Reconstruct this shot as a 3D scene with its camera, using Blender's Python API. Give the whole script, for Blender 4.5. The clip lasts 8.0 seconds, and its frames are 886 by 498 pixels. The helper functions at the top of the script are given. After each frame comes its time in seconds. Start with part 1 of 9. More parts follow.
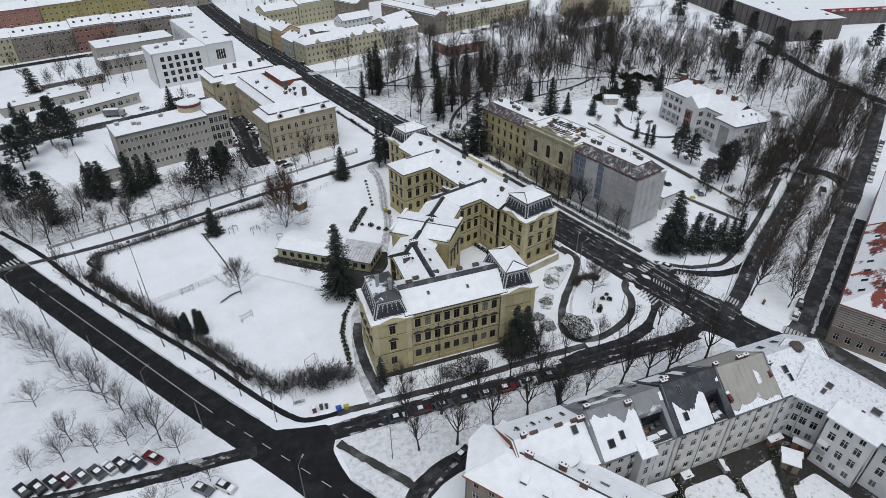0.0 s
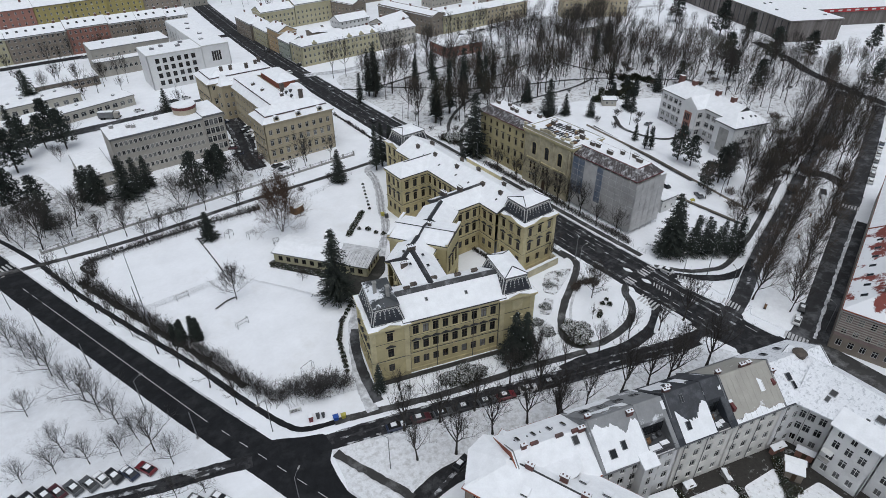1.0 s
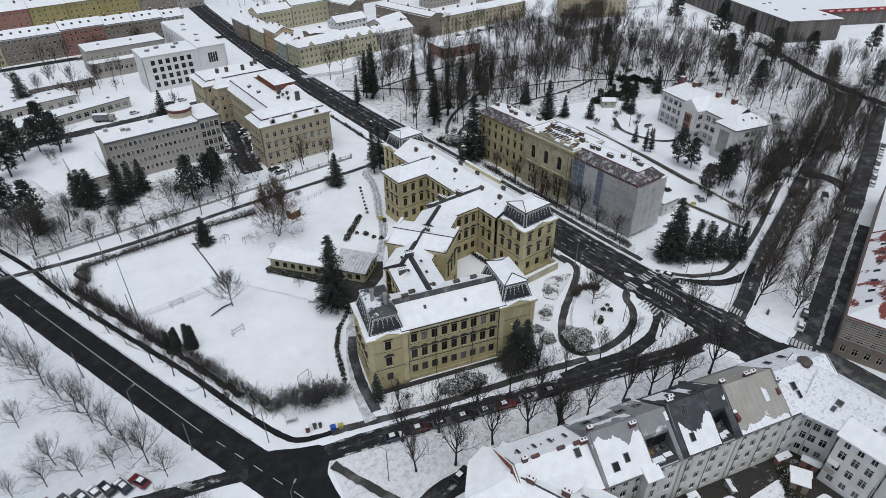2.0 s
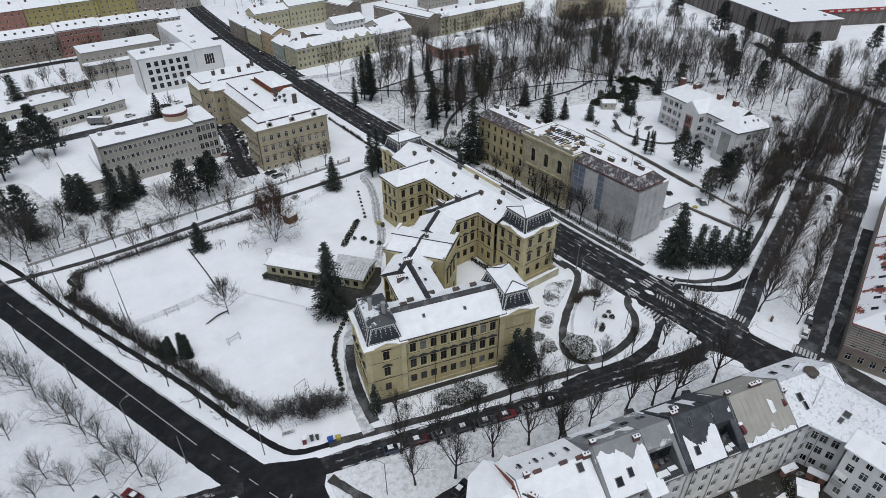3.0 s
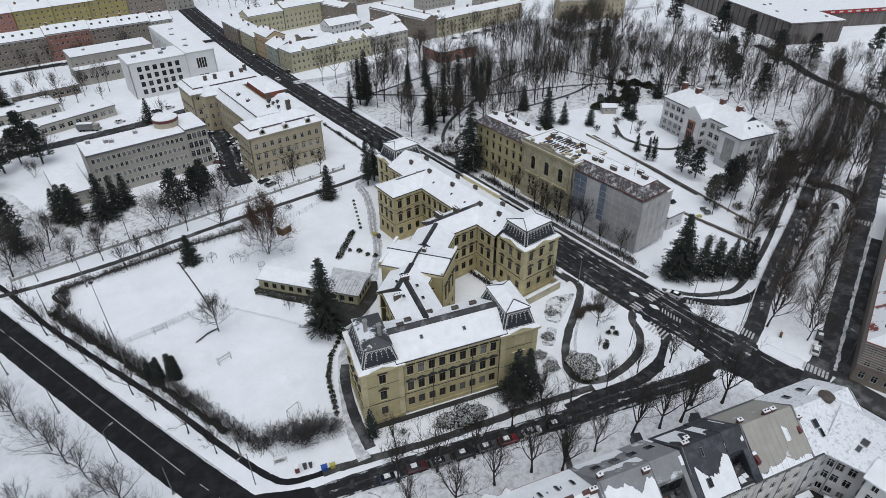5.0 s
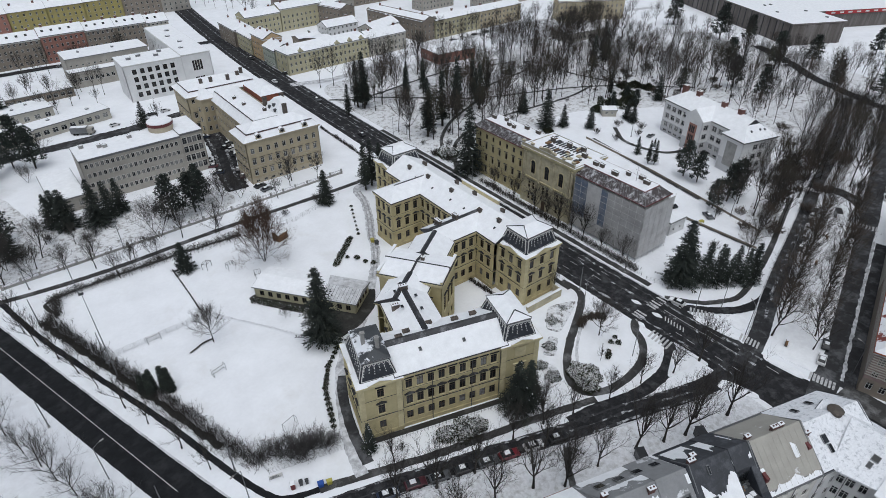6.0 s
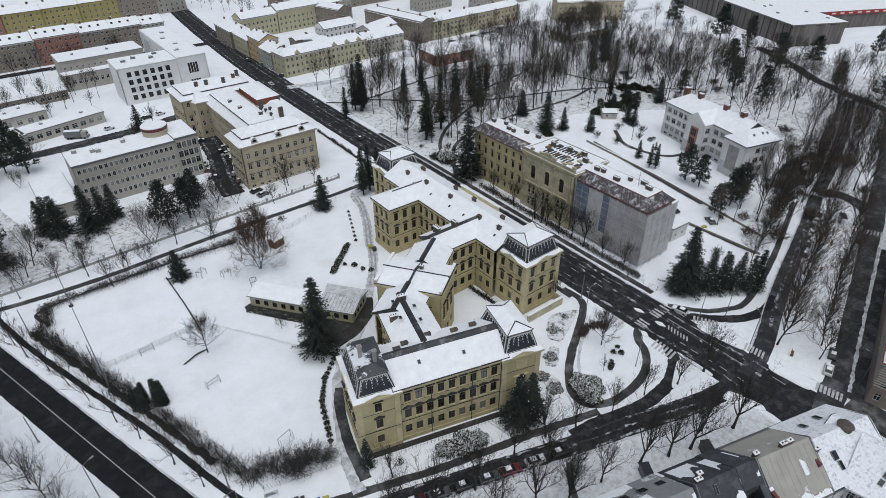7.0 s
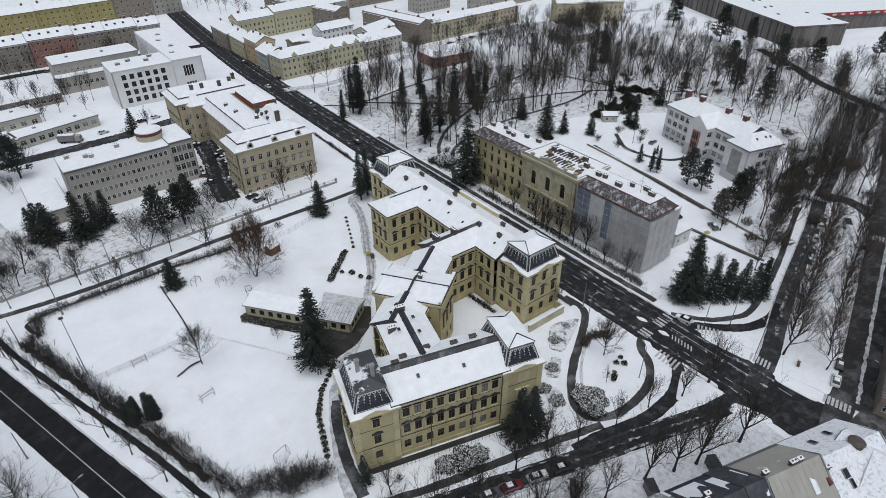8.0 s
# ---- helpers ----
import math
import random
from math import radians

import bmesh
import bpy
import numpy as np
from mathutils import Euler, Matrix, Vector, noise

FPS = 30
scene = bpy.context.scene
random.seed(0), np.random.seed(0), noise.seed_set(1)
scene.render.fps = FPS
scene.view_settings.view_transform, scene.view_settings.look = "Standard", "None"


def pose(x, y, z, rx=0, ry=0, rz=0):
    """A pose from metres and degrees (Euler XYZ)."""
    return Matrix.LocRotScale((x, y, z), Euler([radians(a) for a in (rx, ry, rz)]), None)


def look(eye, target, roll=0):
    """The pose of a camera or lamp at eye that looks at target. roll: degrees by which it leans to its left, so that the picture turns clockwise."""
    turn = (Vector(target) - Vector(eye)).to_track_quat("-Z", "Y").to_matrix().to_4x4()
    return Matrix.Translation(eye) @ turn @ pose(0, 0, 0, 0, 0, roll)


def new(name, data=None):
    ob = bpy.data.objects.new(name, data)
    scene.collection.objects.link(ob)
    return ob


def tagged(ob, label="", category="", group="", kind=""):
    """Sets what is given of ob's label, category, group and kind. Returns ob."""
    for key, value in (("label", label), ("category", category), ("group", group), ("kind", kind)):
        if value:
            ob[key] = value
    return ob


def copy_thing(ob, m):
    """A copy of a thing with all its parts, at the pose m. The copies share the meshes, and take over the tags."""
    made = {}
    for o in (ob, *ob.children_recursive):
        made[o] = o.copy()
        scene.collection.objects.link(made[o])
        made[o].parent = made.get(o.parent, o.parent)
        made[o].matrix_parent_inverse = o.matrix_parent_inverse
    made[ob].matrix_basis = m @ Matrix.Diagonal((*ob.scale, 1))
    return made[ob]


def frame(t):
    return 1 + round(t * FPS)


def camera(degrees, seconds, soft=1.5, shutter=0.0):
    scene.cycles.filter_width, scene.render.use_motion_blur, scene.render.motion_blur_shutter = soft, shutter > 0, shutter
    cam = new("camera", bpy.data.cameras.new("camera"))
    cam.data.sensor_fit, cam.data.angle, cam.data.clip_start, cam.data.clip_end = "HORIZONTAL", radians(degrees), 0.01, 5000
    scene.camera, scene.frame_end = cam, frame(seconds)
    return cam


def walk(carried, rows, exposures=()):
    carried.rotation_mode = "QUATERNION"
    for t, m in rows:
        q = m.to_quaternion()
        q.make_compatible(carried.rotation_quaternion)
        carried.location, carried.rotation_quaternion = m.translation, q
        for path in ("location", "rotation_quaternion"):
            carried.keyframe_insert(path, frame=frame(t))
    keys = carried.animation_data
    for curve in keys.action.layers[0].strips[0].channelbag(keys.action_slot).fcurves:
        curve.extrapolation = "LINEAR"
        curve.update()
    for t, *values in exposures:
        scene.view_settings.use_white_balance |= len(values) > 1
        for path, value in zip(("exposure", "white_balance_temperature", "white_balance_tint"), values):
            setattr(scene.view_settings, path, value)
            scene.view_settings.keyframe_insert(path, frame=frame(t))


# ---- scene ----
cam = camera(73.7, 8.0, soft=0.7)
PATH = [
    (0, (-107.549, -95.295, 96.893), (-97.849, -81.841, 85.717), -0.31),
    (0.5, (-106.959, -94.417, 96.908), (-97.227, -80.988, 85.731), -0.31),
    (1, (-106.312, -93.469, 96.939), (-96.553, -80.061, 85.759), -0.32),
    (1.5, (-105.612, -92.455, 96.985), (-95.832, -79.066, 85.801), -0.33),
    (2, (-104.864, -91.379, 97.043), (-95.065, -78.009, 85.853), -0.34),
    (2.5, (-104.071, -90.247, 97.110), (-94.257, -76.894, 85.914), -0.35),
    (3, (-103.238, -89.063, 97.183), (-93.410, -75.726, 85.980), -0.37),
    (3.5, (-102.370, -87.832, 97.261), (-92.527, -74.511, 86.051), -0.38),
    (4, (-101.470, -86.559, 97.340), (-91.614, -73.254, 86.123), -0.40),
    (4.5, (-100.544, -85.247, 97.419), (-90.672, -71.960, 86.194), -0.41),
    (5, (-99.594, -83.902, 97.494), (-89.707, -70.632, 86.262), -0.42),
    (5.5, (-98.626, -82.529, 97.563), (-88.722, -69.276, 86.325), -0.43),
    (6, (-97.644, -81.131, 97.623), (-87.722, -67.896, 86.381), -0.44),
    (6.5, (-96.651, -79.714, 97.672), (-86.710, -66.496, 86.426), -0.44),
    (7, (-95.654, -78.282, 97.708), (-85.693, -65.082, 86.459), -0.45),
    (7.5, (-94.654, -76.840, 97.727), (-84.673, -63.656, 86.478), -0.45),
    (8, (-93.658, -75.393, 97.727), (-83.657, -62.223, 86.479), -0.45),
]
walk(cam, [(t, look(eye, target, roll)) for t, eye, target, roll in PATH], [(0, 0.12, 6060, 8), (8, 0.12, 6060, 8)])

# ---- light: an overcast winter sky ----
SUN_UP, SUN_TURN = radians(72), radians(212)
world = bpy.data.worlds.new("world")
scene.world = world
world.use_nodes = True
wn, wl = world.node_tree.nodes, world.node_tree.links
sky = wn.new("ShaderNodeTexSky")
sky.sky_type, sky.sun_disc = "NISHITA", False
sky.sun_elevation, sky.sun_rotation = SUN_UP, SUN_TURN
sky.air_density, sky.dust_density = 1.0, 4.0
cloud = wn.new("ShaderNodeHueSaturation")
cloud.inputs["Saturation"].default_value = 0.5
wl.new(sky.outputs[0], cloud.inputs["Color"])
wl.new(cloud.outputs[0], wn["Background"].inputs["Color"])
wn["Background"].inputs["Strength"].default_value = 0.068
sun = new("sun", bpy.data.lights.new("sun", "SUN"))
sun.data.energy, sun.data.angle, sun.data.color = 1.3, radians(80), (1.0, 0.985, 0.97)
sun_from = Vector((math.sin(SUN_TURN) * math.cos(SUN_UP), math.cos(SUN_TURN) * math.cos(SUN_UP), math.sin(SUN_UP)))
sun.matrix_basis = look(sun_from * 400, (0, 0, 0))


# ---- materials ----
def material(name, base, second=None, cut=0.6, size=3.0, vary=0.18, grain=12.0, bump=0.3, depth=0.05, rough=0.85, metal=0.0,
             spec=0.4, soft=0.06, stretch=(1, 1, 1), piece=0.0):
    """A surface with two scales of variation; second: a patchy second colour above the cut of a noise; piece: variation from piece to piece."""
    m = bpy.data.materials.new(name)
    m.use_nodes = True
    n, l = m.node_tree.nodes, m.node_tree.links
    b = n["Principled BSDF"]
    b.inputs["Roughness"].default_value, b.inputs["Metallic"].default_value = rough, metal
    b.inputs["Specular IOR Level"].default_value = spec
    geo, mp = n.new("ShaderNodeNewGeometry"), n.new("ShaderNodeMapping")
    mp.inputs["Scale"].default_value = stretch
    l.new(geo.outputs["Position"], mp.inputs[0])
    big, fine = n.new("ShaderNodeTexNoise"), n.new("ShaderNodeTexNoise")
    big.inputs["Scale"].default_value, big.inputs["Detail"].default_value, big.inputs["Roughness"].default_value = 1 / size, 5, 0.62
    fine.inputs["Scale"].default_value, fine.inputs["Detail"].default_value = grain, 3
    l.new(mp.outputs[0], big.inputs["Vector"])
    l.new(mp.outputs[0], fine.inputs["Vector"])
    add = n.new("ShaderNodeMath")
    add.operation = "MULTIPLY_ADD"
    l.new(fine.outputs["Fac"], add.inputs[0])
    add.inputs[1].default_value = 0.35
    l.new(big.outputs["Fac"], add.inputs[2])
    ramp = n.new("ShaderNodeMapRange")
    l.new(add.outputs[0], ramp.inputs["Value"])
    ramp.inputs["From Min"].default_value, ramp.inputs["From Max"].default_value = 0.4, 0.95
    ramp.inputs["To Min"].default_value, ramp.inputs["To Max"].default_value = 1 - vary, 1 + vary * 0.6
    tint = n.new("ShaderNodeMix")
    tint.data_type, tint.blend_type = "RGBA", "MULTIPLY"
    tint.inputs[0].default_value = 1.0
    tint.inputs[6].default_value = (*base, 1)
    l.new(ramp.outputs[0], tint.inputs[7])
    out = tint.outputs[2]
    if piece:
        info, pr = n.new("ShaderNodeObjectInfo"), n.new("ShaderNodeMapRange")
        l.new(info.outputs["Random"], pr.inputs["Value"])
        pr.inputs["To Min"].default_value, pr.inputs["To Max"].default_value = 1 - piece, 1 + piece
        mx = n.new("ShaderNodeMix")
        mx.data_type, mx.blend_type = "RGBA", "MULTIPLY"
        mx.inputs[0].default_value = 1.0
        l.new(out, mx.inputs[6])
        l.new(pr.outputs[0], mx.inputs[7])
        out = mx.outputs[2]
    if second:
        spot = n.new("ShaderNodeTexNoise")
        spot.inputs["Scale"].default_value, spot.inputs["Detail"].default_value, spot.inputs["Roughness"].default_value = 0.55 / size, 7, 0.68
        off = n.new("ShaderNodeVectorMath")
        off.inputs[1].default_value = (37.3, 11.9, 5.1)
        l.new(mp.outputs[0], off.inputs[0])
        l.new(off.outputs[0], spot.inputs["Vector"])
        sr = n.new("ShaderNodeMapRange")
        l.new(spot.outputs["Fac"], sr.inputs["Value"])
        sr.inputs["From Min"].default_value, sr.inputs["From Max"].default_value = cut - soft, cut + soft
        mx = n.new("ShaderNodeMix")
        mx.data_type = "RGBA"
        l.new(sr.outputs[0], mx.inputs[0])
        l.new(out, mx.inputs[6])
        mx.inputs[7].default_value = (*second, 1)
        out = mx.outputs[2]
    l.new(out, b.inputs["Base Color"])
    bp = n.new("ShaderNodeBump")
    bp.inputs["Strength"].default_value, bp.inputs["Distance"].default_value = bump, depth
    l.new(add.outputs[0], bp.inputs["Height"])
    l.new(bp.outputs[0], b.inputs["Normal"])
    return m


SNOW = material("snow", (0.855, 0.868, 0.885), size=1.6, vary=0.10, grain=3.5, bump=0.75, depth=0.12, rough=0.75, spec=0.25)
GROUND = material("snowy_ground", (0.84, 0.855, 0.88), (0.74, 0.745, 0.75), 0.66, size=7.0, vary=0.08, grain=1.3, bump=0.6, depth=0.2, rough=0.8, spec=0.2, soft=0.1)
ASPHALT = material("wet_asphalt", (0.017, 0.018, 0.020), (0.03, 0.031, 0.033), 0.58, size=2.0, vary=0.4, grain=5.0, bump=0.15, depth=0.02, rough=0.85, spec=0.12, soft=0.1)
SLUSHY = material("slushy_asphalt", (0.026, 0.026, 0.028), (0.07, 0.071, 0.074), 0.58, size=1.2, vary=0.42, grain=4.0, bump=0.3, depth=0.04, rough=0.85, spec=0.12, soft=0.09)
SLUSH = material("slush_streaks", (0.035, 0.035, 0.038), (0.46, 0.47, 0.485), 0.56, size=1.1, vary=0.3, grain=2.5, bump=0.4, depth=0.05, soft=0.05)
AVENUE = material("gritted_wet_asphalt", (0.045, 0.045, 0.047), (0.125, 0.127, 0.132), 0.57, size=2.2, vary=0.4, grain=4.0, bump=0.3, depth=0.04, rough=0.85, spec=0.12, soft=0.08)
TRACKS = material("tracked_snow", (0.40, 0.405, 0.42), (0.70, 0.71, 0.73), 0.5, size=0.9, vary=0.25, grain=3.0, bump=0.5, depth=0.08, soft=0.1)
YARD_DARK = material("bare_dark_ground", (0.035, 0.034, 0.03), (0.075, 0.072, 0.065), 0.6, size=1.8, vary=0.4, grain=3.0, bump=0.6, depth=0.1)
PATHWAY = material("bare_path", (0.045, 0.044, 0.043), (0.20, 0.20, 0.20), 0.62, size=2.5, vary=0.35, grain=6.0, bump=0.3, depth=0.03, soft=0.1)
LINE = material("road_paint", (0.52, 0.52, 0.52), (0.16, 0.16, 0.16), 0.62, size=0.8, vary=0.3, rough=0.7)
KERB = material("snowy_kerb", (0.62, 0.63, 0.65), (0.20, 0.20, 0.20), 0.58, size=1.5, vary=0.25)
OCHRE = material("ochre_render", (0.53, 0.462, 0.262), (0.43, 0.375, 0.225), 0.6, size=3.0, vary=0.22, grain=4.0, bump=0.25, depth=0.03, soft=0.16)
OCHRE_TRIM = material("ochre_stucco_trim", (0.59, 0.525, 0.32), (0.42, 0.36, 0.225), 0.62, size=1.6, vary=0.2, soft=0.12)
OCHRE_BASE = material("rusticated_base", (0.50, 0.43, 0.24), (0.36, 0.31, 0.19), 0.6, size=1.8, vary=0.28, soft=0.12)
BEIGE = material("beige_render", (0.46, 0.40, 0.28), (0.39, 0.335, 0.23), 0.6, size=3.0, vary=0.2, soft=0.15)
BEIGE_TRIM = material("beige_trim", (0.468, 0.416, 0.315), size=1.5, vary=0.15)
PALE_YELLOW = material("pale_yellow_render", (0.45, 0.42, 0.285), (0.42, 0.385, 0.25), 0.6, size=3.0, vary=0.15)
GREY_RENDER = material("grey_render", (0.38, 0.36, 0.32), (0.33, 0.31, 0.275), 0.6, size=3.5, vary=0.18)
WHITE_RENDER = material("white_render", (0.72, 0.72, 0.715), (0.58, 0.58, 0.575), 0.62, size=4.0, vary=0.12)
CREAM_RENDER = material("cream_render", (0.459, 0.438, 0.383), (0.383, 0.357, 0.306), 0.62, size=3.0, vary=0.16, soft=0.12)
DULL_RENDER = material("dull_brown_render", (0.25, 0.215, 0.175), (0.22, 0.19, 0.16), 0.58, size=2.5, vary=0.22)
PINK_RENDER = material("pink_render", (0.302, 0.155, 0.122), (0.252, 0.130, 0.108), 0.6, size=3.0, vary=0.15)
YELLOW_RENDER = material("yellow_render", (0.320, 0.276, 0.112), (0.368, 0.312, 0.104), 0.6, size=3.0, vary=0.15)
OLD_STONE = material("weathered_stone", (0.56, 0.51, 0.36), (0.30, 0.265, 0.19), 0.58, size=2.2, vary=0.32, soft=0.12)
NETTING = material("scaffold_netting", (0.58, 0.575, 0.57), (0.42, 0.415, 0.41), 0.56, size=2.5, vary=0.2, grain=9.0, bump=0.6, depth=0.08, soft=0.1)
THIN_NET = material("translucent_netting", (0.60, 0.595, 0.59), (0.46, 0.455, 0.45), 0.56, size=2.5, vary=0.2, grain=9.0, bump=0.5, depth=0.06, soft=0.1)
THIN_NET.node_tree.nodes["Principled BSDF"].inputs["Alpha"].default_value = 0.66
BLUE_NET = material("blue_netting", (0.14, 0.175, 0.24), (0.24, 0.255, 0.28), 0.55, size=2.0, vary=0.22, bump=0.6, depth=0.08, soft=0.1)
SLATE = material("dark_slate", (0.030, 0.034, 0.043), (0.06, 0.065, 0.075), 0.58, size=1.0, vary=0.35, grain=5.0, rough=0.6, bump=0.5, depth=0.03)
SLATE_SNOW = material("slate_with_thin_snow", (0.06, 0.065, 0.07), (0.74, 0.76, 0.79), 0.50, size=3.2, vary=0.3, grain=5.0, rough=0.6, soft=0.02)
GREY_BARE = material("grey_roof_sheet", (0.25, 0.255, 0.26), (0.62, 0.63, 0.65), 0.60, size=1.6, vary=0.2, grain=4.0, rough=0.7, soft=0.03)
DARK_BARE = material("dark_roof_sheet", (0.05, 0.053, 0.06), (0.085, 0.09, 0.10), 0.56, size=1.2, vary=0.3, grain=5.0, rough=0.6)
WARM_WHITE = material("old_white_render", (0.69, 0.675, 0.635), (0.56, 0.545, 0.51), 0.61, size=2.5, vary=0.18, soft=0.12)
BEIGE_ROOF = material("beige_roof_sheet", (0.38, 0.365, 0.325), (0.72, 0.73, 0.74), 0.66, size=2.8, vary=0.15, grain=4.0, rough=0.7, soft=0.02)
RED_ROOF = material("red_tiles_melting_snow", (0.20, 0.055, 0.045), (0.78, 0.79, 0.81), 0.45, size=4.5, vary=0.25, grain=6.0, soft=0.02)
RED_TILES = material("red_roof_tiles", (0.26, 0.085, 0.05), (0.17, 0.06, 0.045), 0.55, size=1.0, vary=0.25, grain=8.0)
SEAM_ROOF = material("seamed_metal_with_snow", (0.075, 0.064, 0.064), (0.60, 0.60, 0.62), 0.575, size=0.8, vary=0.3, grain=5.0, rough=0.55, soft=0.08)
METAL = material("dark_metal_sheet", (0.045, 0.046, 0.05), (0.16, 0.16, 0.17), 0.62, size=1.5, vary=0.3, rough=0.5, metal=0.3)
ZINC = material("zinc_sheet", (0.22, 0.225, 0.23), size=1.0, vary=0.2, rough=0.5, metal=0.5)
REDMETAL = material("red_metal_flashing", (0.13, 0.035, 0.035), size=1.0, vary=0.2, rough=0.55)
BRICK = material("red_brick_chimney", (0.17, 0.085, 0.07), (0.14, 0.07, 0.06), 0.55, size=0.7, vary=0.25, grain=9.0)
SOOT = material("sooty_chimney", (0.12, 0.10, 0.085), (0.06, 0.055, 0.05), 0.55, size=0.7, vary=0.3)
CONCRETE = material("concrete", (0.33, 0.325, 0.31), (0.24, 0.235, 0.225), 0.57, size=1.5, vary=0.2)
BARK = material("bark", (0.034, 0.03, 0.026), (0.075, 0.068, 0.06), 0.66, size=0.6, vary=0.35, grain=9.0, bump=0.6, depth=0.03, piece=0.25)
TWIG = material("twigs", (0.046, 0.041, 0.037), (0.078, 0.072, 0.066), 0.63, size=1.0, vary=0.3, piece=0.3)
TWIG_BROWN = material("brown_twigs", (0.085, 0.068, 0.055), size=1.0, vary=0.35, piece=0.2)
WITHERED = material("russet_twigs", (0.085, 0.055, 0.04), size=1.0, vary=0.35)
LEAF_BROWN = material("withered_leaves", (0.088, 0.056, 0.037), size=0.8, vary=0.4)
TWIG_MOSS = material("mossy_twigs", (0.058, 0.053, 0.036), size=1.0, vary=0.35, piece=0.2)
TWIG_FROST = material("frosted_twigs", (0.066, 0.062, 0.06), (0.15, 0.147, 0.145), 0.64, size=0.8, vary=0.3, piece=0.2)
NEEDLE = material("conifer_needles", (0.033, 0.040, 0.035), (0.07, 0.077, 0.063), 0.59, size=0.9, vary=0.45, grain=5.0, piece=0.3, spec=0.2)
PINE_NEEDLE = material("pine_needles", (0.036, 0.045, 0.04), (0.072, 0.08, 0.068), 0.56, size=0.9, vary=0.45, grain=5.0, piece=0.3, spec=0.2)
HEDGE_LEAF = material("evergreen_shrub", (0.028, 0.036, 0.022), (0.06, 0.055, 0.035), 0.55, size=0.7, vary=0.4, piece=0.2, spec=0.2)
STEEL = material("galvanised_steel", (0.20, 0.205, 0.21), size=0.5, vary=0.2, rough=0.45, metal=0.6)
DARK_STEEL = material("dark_painted_steel", (0.05, 0.052, 0.055), size=0.5, vary=0.2, rough=0.5)
WOOD = material("brown_boards", (0.20, 0.115, 0.055), (0.12, 0.07, 0.04), 0.55, size=0.8, vary=0.3, grain=6.0)
WHITE_PAINT = material("white_painted_frame", (0.62, 0.62, 0.60), size=0.8, vary=0.12, rough=0.5)
BROWN_PAINT = material("brown_painted_frame", (0.075, 0.05, 0.032), size=0.8, vary=0.2, rough=0.5)
GLASS = material("window_glass", (0.022, 0.024, 0.027), (0.05, 0.055, 0.06), 0.6, size=2.0, vary=0.4, rough=0.1, spec=0.4, bump=0.05, piece=0.6)
CURTAIN = material("glass_before_curtains", (0.22, 0.22, 0.215), (0.10, 0.10, 0.105), 0.55, size=1.2, vary=0.3, rough=0.15, spec=0.6, bump=0.05, piece=0.4)
TYRE = material("tyre_rubber", (0.018, 0.018, 0.018), size=0.3, vary=0.2, rough=0.8)
HALL_CLAD = material("grey_brown_cladding", (0.14, 0.125, 0.115), (0.20, 0.185, 0.175), 0.55, size=3.0, vary=0.25, stretch=(1, 1, 0.1))
HALL_RED = material("red_signboard", (0.35, 0.04, 0.045), size=4.0, vary=0.1)
BLUE_PLASTIC = material("blue_plastic", (0.03, 0.09, 0.35), size=0.6, vary=0.15, rough=0.5)
YELLOW_PLASTIC = material("yellow_plastic", (0.42, 0.38, 0.08), size=0.6, vary=0.15, rough=0.5)
RED_PLASTIC = material("dark_red_box", (0.16, 0.03, 0.035), size=0.6, vary=0.15, rough=0.5)


def car_paint(name, colour):
    return material(name, colour, size=1.5, vary=0.1, rough=0.3, spec=0.6, bump=0.02)


